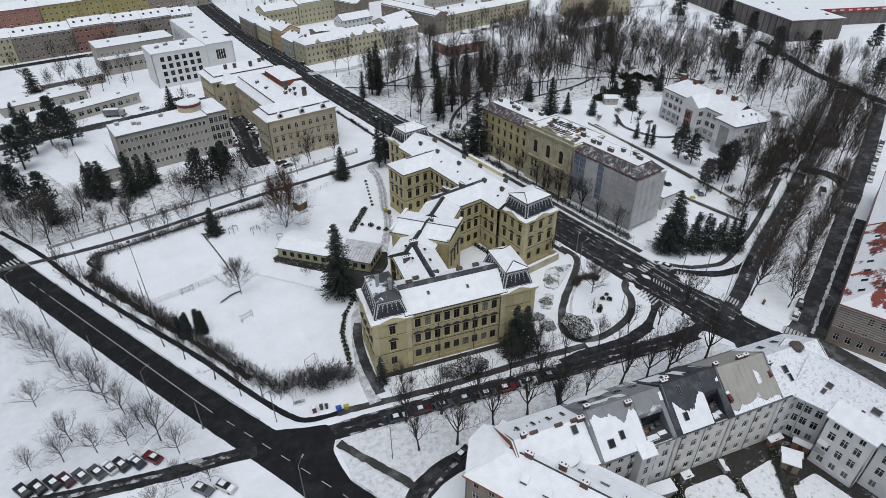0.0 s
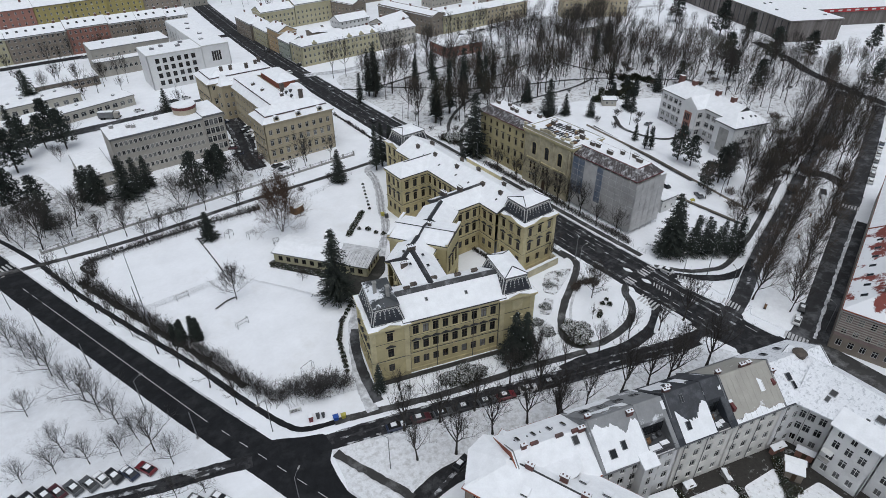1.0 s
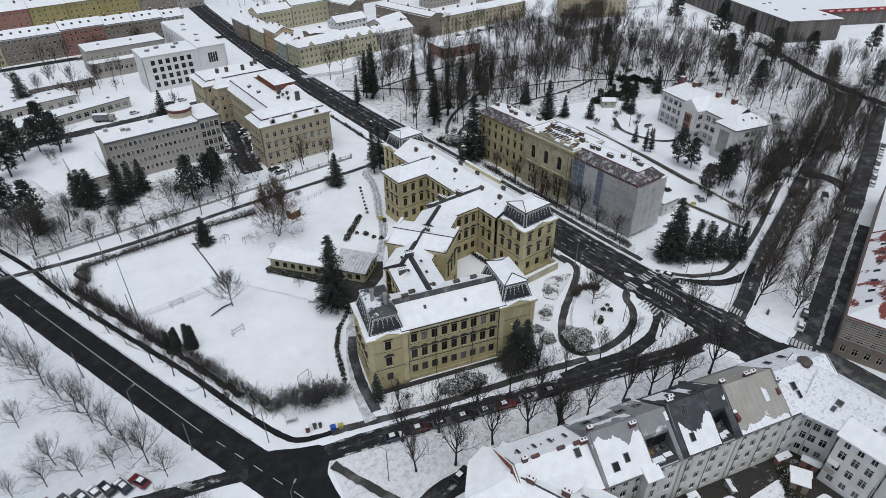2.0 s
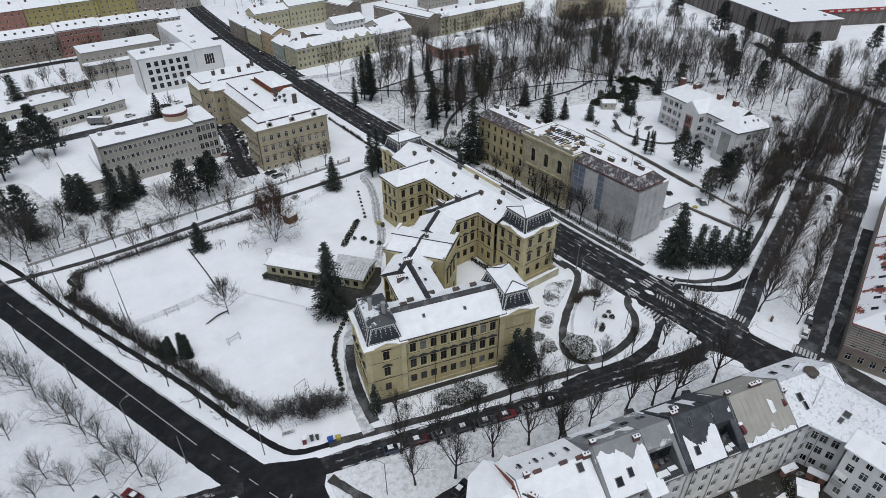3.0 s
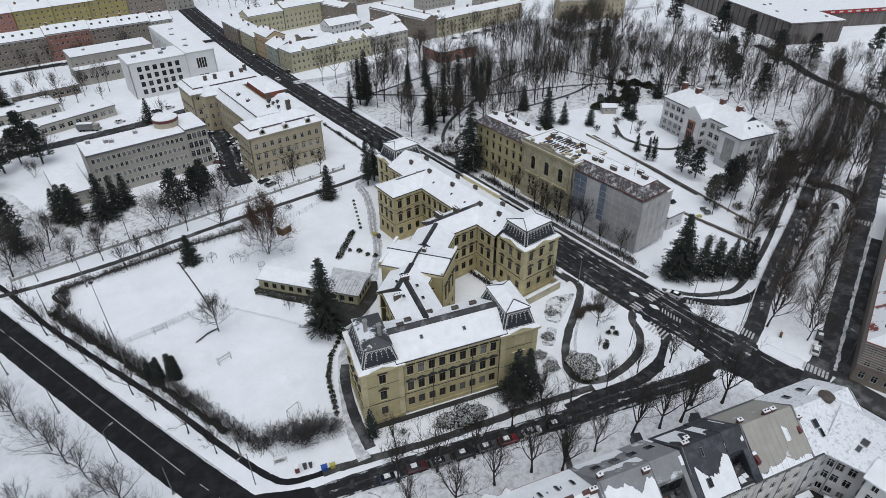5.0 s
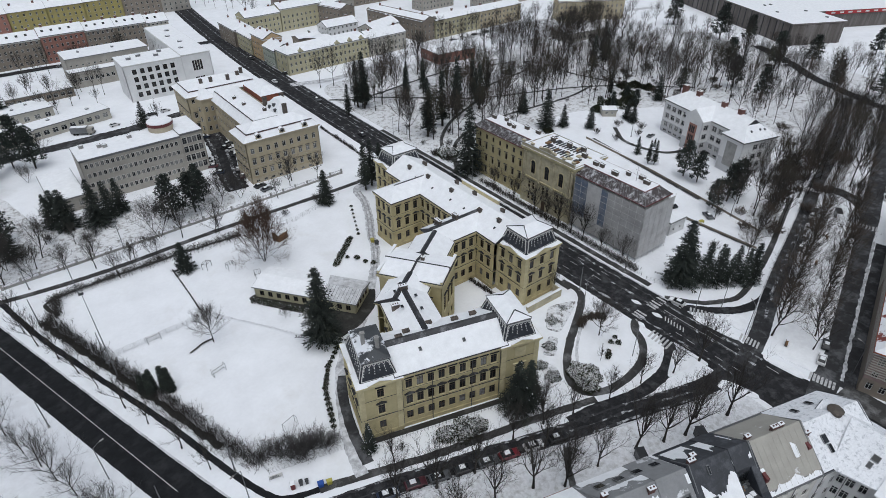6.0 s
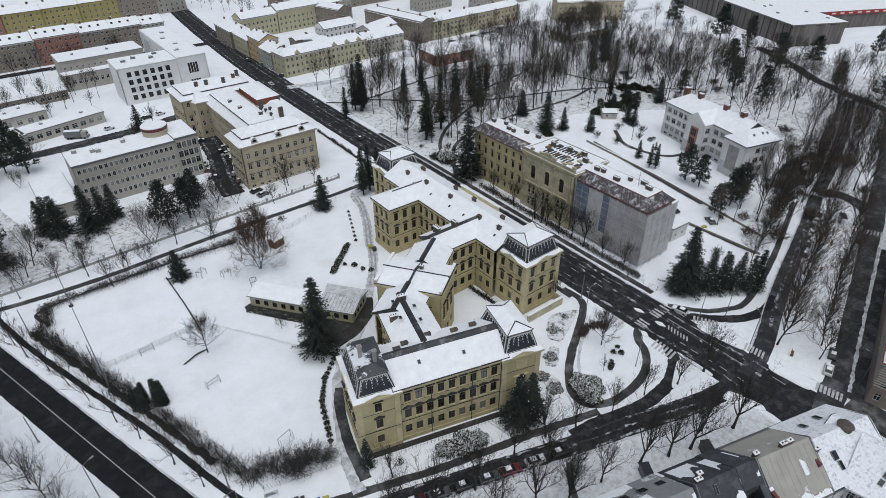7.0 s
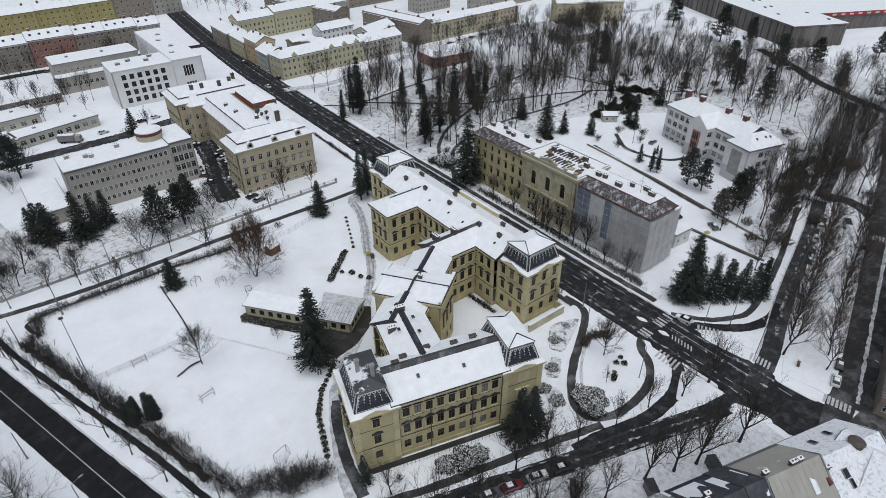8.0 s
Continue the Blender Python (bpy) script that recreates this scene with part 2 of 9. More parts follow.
# ---- mesh helpers ----
class Shape:
    """Collects faces with material numbers into one mesh."""

    def __init__(self):
        self.v, self.f, self.m = [], [], []

    def face(self, pts, m=0):
        k = len(self.v)
        self.v.extend(tuple(p) for p in pts)
        self.f.append(tuple(range(k, k + len(pts))))
        self.m.append(m)

    def box(self, x0, y0, z0, x1, y1, z1, m=0):
        k = len(self.v)
        self.v += [(x0, y0, z0), (x1, y0, z0), (x1, y1, z0), (x0, y1, z0), (x0, y0, z1), (x1, y0, z1), (x1, y1, z1), (x0, y1, z1)]
        for q in ((0, 3, 2, 1), (4, 5, 6, 7), (0, 1, 5, 4), (1, 2, 6, 5), (2, 3, 7, 6), (3, 0, 4, 7)):
            self.f.append(tuple(k + i for i in q))
            self.m.append(m)

    def loft(self, low, high, m=0, cap=True, floor=False, m_top=None):
        """Side faces between two loops of the same length, with a cap on the second."""
        k, n = len(self.v), len(low)
        self.v += [tuple(p) for p in low] + [tuple(p) for p in high]
        for i in range(n):
            j = (i + 1) % n
            self.f.append((k + i, k + j, k + n + j, k + n + i))
            self.m.append(m)
        if cap:
            self.f.append(tuple(k + n + i for i in range(n)))
            self.m.append(m if m_top is None else m_top)
        if floor:
            self.f.append(tuple(k + i for i in reversed(range(n))))
            self.m.append(m)

    def prism(self, poly, z0, z1, m=0, m_top=None):
        self.loft([(x, y, z0) for x, y in poly], [(x, y, z1) for x, y in poly], m, True, True, m_top)

    def tube(self, pts, radii, sides=3, m=0):
        """A tapered tube along pts."""
        k, n = len(self.v), len(pts)
        pts = [Vector(p) for p in pts]
        for i, p in enumerate(pts):
            d = (pts[min(i + 1, n - 1)] - pts[max(i - 1, 0)]).normalized()
            a = d.orthogonal().normalized()
            b = d.cross(a)
            for s in range(sides):
                w = 2 * math.pi * s / sides
                q = p + (a * math.cos(w) + b * math.sin(w)) * radii[i]
                self.v.append((q.x, q.y, q.z))
        for i in range(n - 1):
            for s in range(sides):
                r = (s + 1) % sides
                self.f.append((k + i * sides + s, k + i * sides + r, k + (i + 1) * sides + r, k + (i + 1) * sides + s))
                self.m.append(m)
        self.f.append(tuple(k + (n - 1) * sides + s for s in range(sides)))
        self.m.append(m)

    def cone(self, p, q, r, m=0):
        """A thin twig that ends in a point."""
        p, q = Vector(p), Vector(q)
        a = (q - p).orthogonal().normalized() * r
        c = (q - p).normalized().cross(a)
        k = len(self.v)
        self.v += [tuple(p + a), tuple(p - a * 0.5 + c * 0.87), tuple(p - a * 0.5 - c * 0.87), tuple(q)]
        self.f += [(k, k + 1, k + 3), (k + 1, k + 2, k + 3), (k + 2, k, k + 3)]
        self.m += [m, m, m]

    def mesh(self, name, mats):
        me = bpy.data.meshes.new(name)
        me.from_pydata(self.v, [], self.f)
        for mt in mats if isinstance(mats, (list, tuple)) else [mats]:
            me.materials.append(mt)
        if any(self.m):
            me.polygons.foreach_set("material_index", self.m)
        me.update()
        return me


def part(name, shape, mats, parent=None, label="", m=None):
    """Links a Shape, or a ready mesh, as one object under a thing or a part."""
    data = shape.mesh(name, mats) if isinstance(shape, Shape) else shape
    ob = new(name, data)
    if m is not None:
        ob.matrix_basis = m
    if parent is not None:
        ob.parent = parent
    if label:
        ob["label"] = label
    return ob


def thing(name, label, category, group="", kind="", at=None):
    ob = tagged(new(name), label, category, group, kind)
    ob.empty_display_size = 0.5
    if at is not None:
        ob.matrix_basis = at
    return ob


def place(template, spots, seed=1, grow=(0.85, 1.15), turn=True):
    """Puts a thing at the first spot and copies of it at the others; a spot is (x, y) or (x, y, size)."""
    rnd = random.Random(seed)
    for i, s in enumerate(spots):
        k = rnd.uniform(*grow) * (s[2] if len(s) > 2 else 1)
        m = pose(s[0], s[1], 0, 0, 0, rnd.uniform(0, 360) if turn else 0) @ Matrix.Diagonal((k, k, k * rnd.uniform(0.94, 1.06), 1))
        if i == 0 and "used" not in template:
            template.matrix_basis = m
            template["used"] = 1
        else:
            c = copy_thing(template, Matrix.Identity(4))
            c.matrix_basis = m


# ---- facades, windows and roofs ----
WINDOWS = {}
PALE_GREY_TRIM = material("pale_grey_trim", (0.42, 0.40, 0.40), size=1.0, vary=0.15)


def lattice(s, gx, gz, y0, y1, glass):
    """A frame with its bars in one piece: solid cells on even columns or rows, openings (or panes set back) between."""
    nx, nz = len(gx), len(gz)
    k = len(s.v)
    for y in (y0, y1 if glass is None else glass):
        s.v += [(x, y, z) for z in gz for x in gx]
    n = nx * nz
    solid = lambda i, j: 0 <= i < nx - 1 and 0 <= j < nz - 1 and (i % 2 == 0 or j % 2 == 0)

    def add(q, m=0):
        s.f.append(tuple(k + v for v in q))
        s.m.append(m)
    for j in range(nz - 1):
        for i in range(nx - 1):
            a, b, c, d = j * nx + i, j * nx + i + 1, (j + 1) * nx + i + 1, (j + 1) * nx + i
            if solid(i, j):
                add((a, b, c, d))
                if glass is None:
                    add((n + d, n + c, n + b, n + a))
                for (p, q), (u, v) in (((a, b), (i, j - 1)), ((b, c), (i + 1, j)), ((c, d), (i, j + 1)), ((d, a), (i - 1, j))):
                    if not solid(u, v) and (glass is None or (0 <= u < nx - 1 and 0 <= v < nz - 1)):
                        add((q, p, n + p, n + q))
            elif glass is not None:
                add((n + a, n + b, n + c, n + d), 1)


def window_meshes(w, h, style):
    key = (round(w, 2), round(h, 2), style)
    if key in WINDOWS:
        return WINDOWS[key]
    look_of = dict(
        school=(BROWN_PAINT, OCHRE_TRIM, 2, 0.14), school_hood=(BROWN_PAINT, OCHRE_TRIM, 1, 0.14), school_low=(BROWN_PAINT, OCHRE_BASE, 0, 0.1),
        beige=(WHITE_PAINT, BEIGE_TRIM, 0, 0.14), beige_hood=(WHITE_PAINT, BEIGE_TRIM, 2, 0.14), white=(WHITE_PAINT, None, 0, 0), dark=(BROWN_PAINT, None, 0, 0),
        cream=(WHITE_PAINT, CREAM_RENDER, 2, 0.1), slab=(CONCRETE, WARM_WHITE, 0, 0.1), stone=(BROWN_PAINT, OLD_STONE, 2, 0.16), far=(WHITE_PAINT, None, 0, 0), villa=(WHITE_PAINT, PALE_GREY_TRIM, 0, 0.12))
    lit = style.endswith("_lit")
    style = style.removesuffix("_lit")
    paint, surround, hood, edge = look_of[style]
    fr, pane, trim, sill = Shape(), Shape(), Shape(), Shape()
    b = 0.09 if w > 0.9 else 0.07
    y0, y1 = 0.13, 0.21
    gx = [-w / 2, -w / 2 + b, -0.04, 0.04, w / 2 - b, w / 2]
    gz = [0, b, h - b, h] if h <= 1.7 else [0, b, h * 0.66, h * 0.66 + 0.08, h - b, h]
    lattice(fr, gx, gz, y0, y1, y0 + 0.04 if style == "far" else None)
    pane.box(-w / 2 + b * 0.5, y0 + 0.035, b * 0.5, w / 2 - b * 0.5, y1 - 0.02, h - b * 0.5)
    sill.box(-w / 2 - 0.12, -0.16, -0.12, w / 2 + 0.12, 0.12, -0.002)
    if edge:
        e = edge
        trim.box(-w / 2 - e, -0.06, 0.0, -w / 2 - 0.003, 0.02, h + e)
        trim.box(w / 2 + 0.003, -0.06, 0.0, w / 2 + e, 0.02, h + e)
        trim.box(-w / 2 - 0.003, -0.06, h + 0.003, w / 2 + 0.003, 0.02, h + e)
    if hood == 1:
        trim.box(-w / 2 - 0.34, -0.34, h + 0.38, w / 2 + 0.34, 0.02, h + 0.52)
        lo = [(-w / 2 - 0.4, -0.42, h + 0.523), (w / 2 + 0.4, -0.42, h + 0.523), (w / 2 + 0.4, 0.02, h + 0.523), (-w / 2 - 0.4, 0.02, h + 0.523)]
        hi = [(-0.03, -0.42, h + 0.98), (0.03, -0.42, h + 0.98), (0.03, 0.02, h + 0.98), (-0.03, 0.02, h + 0.98)]
        trim.loft(lo, hi, 1)
    elif hood == 2:
        trim.box(-w / 2 - 0.28, -0.36, h + 0.28, w / 2 + 0.28, 0.02, h + 0.46)
        trim.box(-w / 2 - 0.31, -0.4, h + 0.46, w / 2 + 0.31, 0.02, h + 0.5, 1)
    if style == "far":
        WINDOWS[key] = [("window", fr.mesh("window", [paint, GLASS]))]
        return WINDOWS[key]
    res = [("window", fr.mesh("window", paint)), ("pane", pane.mesh("pane", CURTAIN if lit else GLASS))]
    if style not in ("slab", "dark", "white", "beige", "cream", "school_low"):
        res.append(("sill", sill.mesh("sill", surround or ZINC)))
    if surround:
        res.append(("surround", trim.mesh("surround", [surround, METAL])))
    WINDOWS[key] = res
    return res


PANES = random.Random(77)
CURTAINED = dict(slab=0.55, villa=0.45, white=0.25, beige=0.3, beige_hood=0.3, cream=0.4, school_low=0.15, school=0.1, stone=0.15)


def add_window(parent, m, x, z, w, h, style):
    # some windows have pale blinds or curtains drawn
    if PANES.random() < CURTAINED.get(style, 0):
        style += "_lit"
    meshes = window_meshes(w, h, style)
    top = part("window", meshes[0][1], None, parent, m=m @ pose(x, 0, z))
    for name, me in meshes[1:]:
        part(name, me, None, top)


def facade(parent, m, length, z0, z1, xs, rows, mat, skip=(), name="wall", base=None, base_z=0.0, deep=0.24):
    """A wall along the local x axis with openings cut through its face. rows: (sill, height, width, style); skip: (column, row) left blind."""
    s = Shape()
    spots = [(x, r, ci, ri) for ci, x in enumerate(xs) for ri, r in enumerate(rows) if (ci, ri) not in skip]
    zs = sorted({z0, z1, *[r[0] for r in rows], *[r[0] + r[1] for r in rows], *([base_z] if base else [])})
    for a, b in zip(zs, zs[1:]):
        if b - a < 1e-4:
            continue
        mid, mi = (a + b) / 2, 1 if base and (a + b) / 2 < base_z else 0
        holes = sorted((x - r[2] / 2, x + r[2] / 2) for x, r, ci, ri in spots if r[0] < mid < r[0] + r[1])
        x = 0.0
        for p, q in [*holes, (length, length)]:
            if p - x > 1e-4:
                s.face([(x, 0, a), (p, 0, a), (p, 0, b), (x, 0, b)], mi)
            x = q
    for x, r, ci, ri in spots:
        l, rr, a, b = x - r[2] / 2, x + r[2] / 2, r[0], r[0] + r[1]
        s.face([(l, 0, a), (l, 0, b), (l, deep, b), (l, deep, a)])
        s.face([(rr, 0, b), (rr, 0, a), (rr, deep, a), (rr, deep, b)])
        s.face([(l, 0, b), (rr, 0, b), (rr, deep, b), (l, deep, b)])
        s.face([(rr, 0, a), (l, 0, a), (l, deep, a), (rr, deep, a)])
    s.face([(0, deep, z0), (0, deep, z1), (length, deep, z1), (length, deep, z0)])
    s.face([(0, 0, z1), (length, 0, z1), (length, deep, z1), (0, deep, z1)])
    s.face([(0, 0, z0), (0, 0, z1), (0, deep, z1), (0, deep, z0)])
    s.face([(length, 0, z1), (length, 0, z0), (length, deep, z0), (length, deep, z1)])
    part(name, s, [mat, base] if base else mat, parent, m=m)
    for x, r, ci, ri in spots:
        add_window(parent, m, x, r[0], r[2], r[1], r[3])


def columns(length, n, margin):
    return [margin + (length - 2 * margin) * (i + 0.5) / n for i in range(n)]


def edge_frame(m, a, b):
    return m @ pose(a[0], a[1], 0, 0, 0, math.degrees(math.atan2(b[1] - a[1], b[0] - a[0])))


def block(parent, m, x0, y0, x1, y1, z1, rows, cols, mat, margin=0.6, z0=0.0, base=None, base_z=0.0, cornice=None, skips=None):
    """The four walls of a rectangular block: front (low y), right, back, left. cols: windows along each side, None: no wall there."""
    c = [(x0, y0), (x1, y0), (x1, y1), (x0, y1)]
    for i in range(4):
        if cols[i] is None:
            continue
        a, b = c[i], c[(i + 1) % 4]
        ln = math.dist(a, b)
        f = edge_frame(m, a, b)
        # rear sides towards the north-east stay plain
        plain = -f.col[1].x * 0.6 - f.col[1].y * 0.8 > 0.3
        facade(parent, f, ln, z0, z1, columns(ln, cols[i], margin) if cols[i] and not plain else [], rows, mat,
               (skips or {}).get(i, ()), base=base, base_z=base_z)
    if cornice:
        ring(parent, m, x0, y0, x1, y1, z1 - cornice[0], z1, cornice[1], cornice[2], cornice[3] if len(cornice) > 3 else "cornice")


def ring(parent, m, x0, y0, x1, y1, za, zb, out, mat, name="cornice"):
    """A profiled band round a block: a lower step and a wider upper one."""
    s, zm = Shape(), za + (zb - za) * 0.5
    path = [(0.003, za), (out * 0.5, za), (out * 0.55, zm), (out, zm + 0.02), (out, zb), (0.003, zb)]
    loops = [[(x0 - o, y0 - o, z), (x1 + o, y0 - o, z), (x1 + o, y1 + o, z), (x0 - o, y1 + o, z)] for o, z in path]
    s.v = [v for lp in loops for v in lp]
    for a in range(len(path)):
        c = (a + 1) % len(path)
        for k in range(4):
            s.f.append((a * 4 + k, a * 4 + (k + 1) % 4, c * 4 + (k + 1) % 4, c * 4 + k))
            s.m.append(0)
    part(name, s, mat, parent, m=m)


def hip_roof(parent, m, x0, y0, x1, y1, z, rise, h0, h1, over=0.5, top=None, under=None, snow=0.14, ridge=None, name="roof"):
    """A roof with its ridge along x, hipped by h0 and h1 at its ends (0: a gable), with a cover of snow on it."""
    def solid(s, o, zb, lift, mt):
        yc = (y0 + y1) / 2
        e = [(x0 - o, y0 - o), (x1 + o, y0 - o), (x1 + o, y1 + o), (x0 - o, y1 + o)]
        k = len(s.v)
        s.v += [(*p, zb) for p in e] + [(*p, zb + lift) for p in e]
        ra = (x0 - o + (h0 + o if h0 else 0), yc, zb + lift + rise)
        rb = (x1 + o - (h1 + o if h1 else 0), yc, zb + lift + rise)
        s.v += [ra, rb]
        for q in ((0, 1, 5, 4), (1, 2, 6, 5), (2, 3, 7, 6), (3, 0, 4, 7), (3, 2, 1, 0), (4, 5, 9, 8), (6, 7, 8, 9), (5, 6, 9), (7, 4, 8)):
            s.f.append(tuple(k + i for i in q))
            s.m.append(mt)
        return ra, rb
    s = Shape()
    ra, rb = solid(s, over, z, 0.16, 0)
    part(name, s, under or METAL, parent, m=m)
    if top is not None:
        s = Shape()
        solid(s, over - 0.14, z + 0.165, snow, 0)
        part("snow_cover", s, top, parent, m=m)
    if ridge:
        s = Shape()
        zt = z + 0.165 + snow + rise
        w = ridge
        yc = (y0 + y1) / 2
        g = rise / ((y1 - y0) / 2 + over)
        for q0, q1 in ((ra[0], rb[0]),):
            lo = [(q0, yc - w, zt - w * g + 0.03), (q1, yc - w, zt - w * g + 0.03), (q1, yc + w, zt - w * g + 0.03), (q0, yc + w, zt - w * g + 0.03)]
            hi = [(q0, yc - 0.02, zt + 0.06), (q1, yc - 0.02, zt + 0.06), (q1, yc + 0.02, zt + 0.06), (q0, yc + 0.02, zt + 0.06)]
            s.loft(lo, hi, floor=True)
        part("ridge_cap", s, METAL, parent, m=m)


def flat_roof(parent, m, x0, y0, x1, y1, z, over=0.2, thick=0.35, edge=None, top=None):
    s = Shape()
    s.box(x0 - over, y0 - over, z, x1 + over, y1 + over, z + thick)
    part("roof", s, edge or ZINC, parent, m=m)
    s, o = Shape(), over - 0.12
    s.loft([(x0 - o, y0 - o, z + thick + 0.002), (x1 + o, y0 - o, z + thick + 0.002), (x1 + o, y1 + o, z + thick + 0.002), (x0 - o, y1 + o, z + thick + 0.002)],
           [(x0 - o + 0.15, y0 - o + 0.15, z + thick + 0.17), (x1 + o - 0.15, y0 - o + 0.15, z + thick + 0.17),
            (x1 + o - 0.15, y1 + o - 0.15, z + thick + 0.17), (x0 - o + 0.15, y1 + o - 0.15, z + thick + 0.17)])
    part("snow_cover", s, top or SNOW, parent, m=m)


def chimney(parent, m, x, y, z0, z1, w=0.9, d=0.6, mat=None, snow=True):
    s = Shape()
    s.box(x - w / 2, y - d / 2, z0, x + w / 2, y + d / 2, z1 - 0.22)
    s.box(x - w / 2 - 0.1, y - d / 2 - 0.1, z1 - 0.22, x + w / 2 + 0.1, y + d / 2 + 0.1, z1)
    for i in range(max(1, int(w / 0.5))):
        px = x - w / 2 + w * (i + 0.5) / max(1, int(w / 0.5))
        s.box(px - 0.11, y - 0.11, z1, px + 0.11, y + 0.11, z1 + 0.3)
    c = part("chimney", s, mat or BRICK, parent, m=m)
    if snow:
        s = Shape()
        s.box(x - w / 2 - 0.06, y - d / 2 - 0.06, z1 + 0.002, x + w / 2 + 0.06, y + d / 2 + 0.06, z1 + 0.12)
        part("snow_cap", s, SNOW, c)


def roof_light(parent, m, x, y, z, slope, w=0.62, h=0.85):
    """A small window lying on a roof slope; slope in degrees about x."""
    s, p = Shape(), Shape()
    s.box(-w / 2, -h / 2, 0, w / 2, h / 2, 0.18)
    p.box(-w / 2 + 0.1, -h / 2 + 0.1, 0.182, w / 2 - 0.1, h / 2 - 0.1, 0.21)
    t = part("roof_light", s, ZINC, parent, m=m @ pose(x, y, z, slope, 0, 0))
    part("pane", p, GLASS, t)


# ---- plants: templates, placed further down ----
def bare_tree(name, label, seed, height, spread, bole=0.25, limbs=6, lean=(18, 50), forks=(3, 3), twigs=7, thick=0.018, twig_mat=None, twig_r=0.018, stems=1, leaves=0,
              leader=0.0, curl=0.5, blades=False, fan=(12, 50)):
    """A leafless tree that forks again and again: trunk, rising limbs, branches, and sprays of fine twigs at their ends."""
    rnd = random.Random(seed)
    wood, fine, lf = Shape(), Shape(), Shape()
    up = Vector((0, 0, 1))
    r0 = height * thick

    def wild(s=1.0):
        return Vector((rnd.gauss(0, s), rnd.gauss(0, s), rnd.gauss(0, s)))

    def twig(p, d, ln, r):
        q = p + d * ln + up * (ln * 0.1)
        if blades:
            w = d.cross(wild() + up * 0.01).normalized() * r
            fine.face([p - w, p + w, q])
        else:
            fine.cone(p, q, r)
        return q

    def grow(p, d, ln, r, level):
        n = 3 if level < 1 else 2
        pts = [p]
        for i in range(n):
            d = (d + up * (curl / (n * (1.5 if level else 1))) + wild(0.05 if level < 2 else 0.08)).normalized()
            pts.append(pts[-1] + d * (ln / n))
        end = max(r * 0.55, twig_r)
        (wood if level < 2 else fine).tube(pts, [r + (end - r) * i / n for i in range(n + 1)], 4 if level < 1 else 3)
        a0 = rnd.uniform(0, 6.28)
        a = d.orthogonal().normalized()
        b = d.cross(a)

        def ray(k, lo, hi):
            w, g = a0 + k * 2.4 + rnd.uniform(-0.3, 0.3), radians(rnd.uniform(lo, hi))
            return (d * math.cos(g) + (a * math.cos(w) + b * math.sin(w)) * math.sin(g) + up * 0.12).normalized()
        shoots = twigs if level == len(forks) else int(twigs * 0.8) if level else 0
        if shoots:
            for k in range(shoots):
                u = 0.15 + 0.85 * (k + rnd.random()) / twigs * n * 0.999
                m = min(int(u), n - 1)
                td = ray(k, *fan)
                tp = pts[m].lerp(pts[m + 1], u - m)
                tl = ln * (rnd.uniform(0.6, 1.15) if level == len(forks) else rnd.uniform(0.3, 0.6))
                te = twig(tp, td, tl, twig_r * 1.1)
                s2 = (td + td.cross(wild() + up * 0.01).normalized() * 0.55 + up * 0.15).normalized()
                twig(tp.lerp(te, rnd.uniform(0.3, 0.6)), s2, tl * 0.6, twig_r * 0.85)
                for y in range(leaves):
                    c = te + wild(0.18)
                    e, g = wild().normalized() * 0.12, wild().normalized() * 0.08
                    lf.face([c - e, c + g, c + e, c - g])
        if level == len(forks):
            return
        k = forks[level]
        for j in range(k):
            u = n if j == 0 else rnd.uniform(0.3, 0.95) * n
            m = min(int(u), n - 1)
            o = pts[m].lerp(pts[m + 1], min(1.0, u - m))
            grow(o, ray(j, 8, 26) if j == 0 else ray(j, 24, 52), ln * rnd.uniform(0.6, 0.82), max(end * (0.95 if j == 0 else 0.75), twig_r), level + 1)

    for st in range(stems):
        w = st * 2.4 + rnd.uniform(0, 0.5)
        lean_out = Vector((math.cos(w), math.sin(w), 0)) * (0.35 if stems > 1 else 0.03)
        top = height * max(bole, leader)
        rr = r0 if stems == 1 else r0 * 0.6
        d = (up + lean_out).normalized()
        trunk = [Vector((lean_out.x, lean_out.y, -0.1)) * (1 if stems > 1 else 0)]
        trunk[0].z = -0.1
        for i in range(4):
            d = (d + Vector((rnd.gauss(0, 0.05), rnd.gauss(0, 0.05), 0))).normalized()
            trunk.append(trunk[-1] + d * (top / 4))
        thin = 0.8 if leader <= bole else 0.5
        wood.tube(trunk, [rr * 1.35] + [rr * (1 - (1 - thin) * i / 4) for i in range(1, 5)], 5)
        for i in range(limbs):
            f = (i + rnd.random() * 0.6) / limbs
            z = (bole + (max(leader, bole) - bole) * f) / max(leader, bole) * 4 if leader > bole else 4 - 0.5 * rnd.random()
            m = min(int(z), 3)
            o = trunk[m].lerp(trunk[m + 1], z - m)
            tilt = radians(lean[1] + (lean[0] - lean[1]) * (f if leader > bole else rnd.random()))
            az = w + i * 2.4 + rnd.uniform(-0.35, 0.35)
            dd = Vector((math.cos(az) * math.sin(tilt), math.sin(az) * math.sin(tilt), math.cos(tilt)))
            grow(o, dd, height * (1 - bole) * 0.42 * (1.1 - 0.45 * f if leader > bole else rnd.uniform(0.85, 1.1)), rr * 0.55, 0)
    flat = sorted(math.hypot(v[0], v[1]) for v in fine.v)
    kx, kz = spread / flat[int(len(flat) * 0.97)], height / max(v[2] for v in fine.v)
    for sh in (wood, fine, lf):
        sh.v = [(v[0] * kx, v[1] * kx, v[2] * kz) for v in sh.v]
    t = thing(name, label, "tree" if "tree" in name else "shrub")
    part("trunk", wood, BARK, t)
    part("crown", fine, twig_mat or TWIG, t)
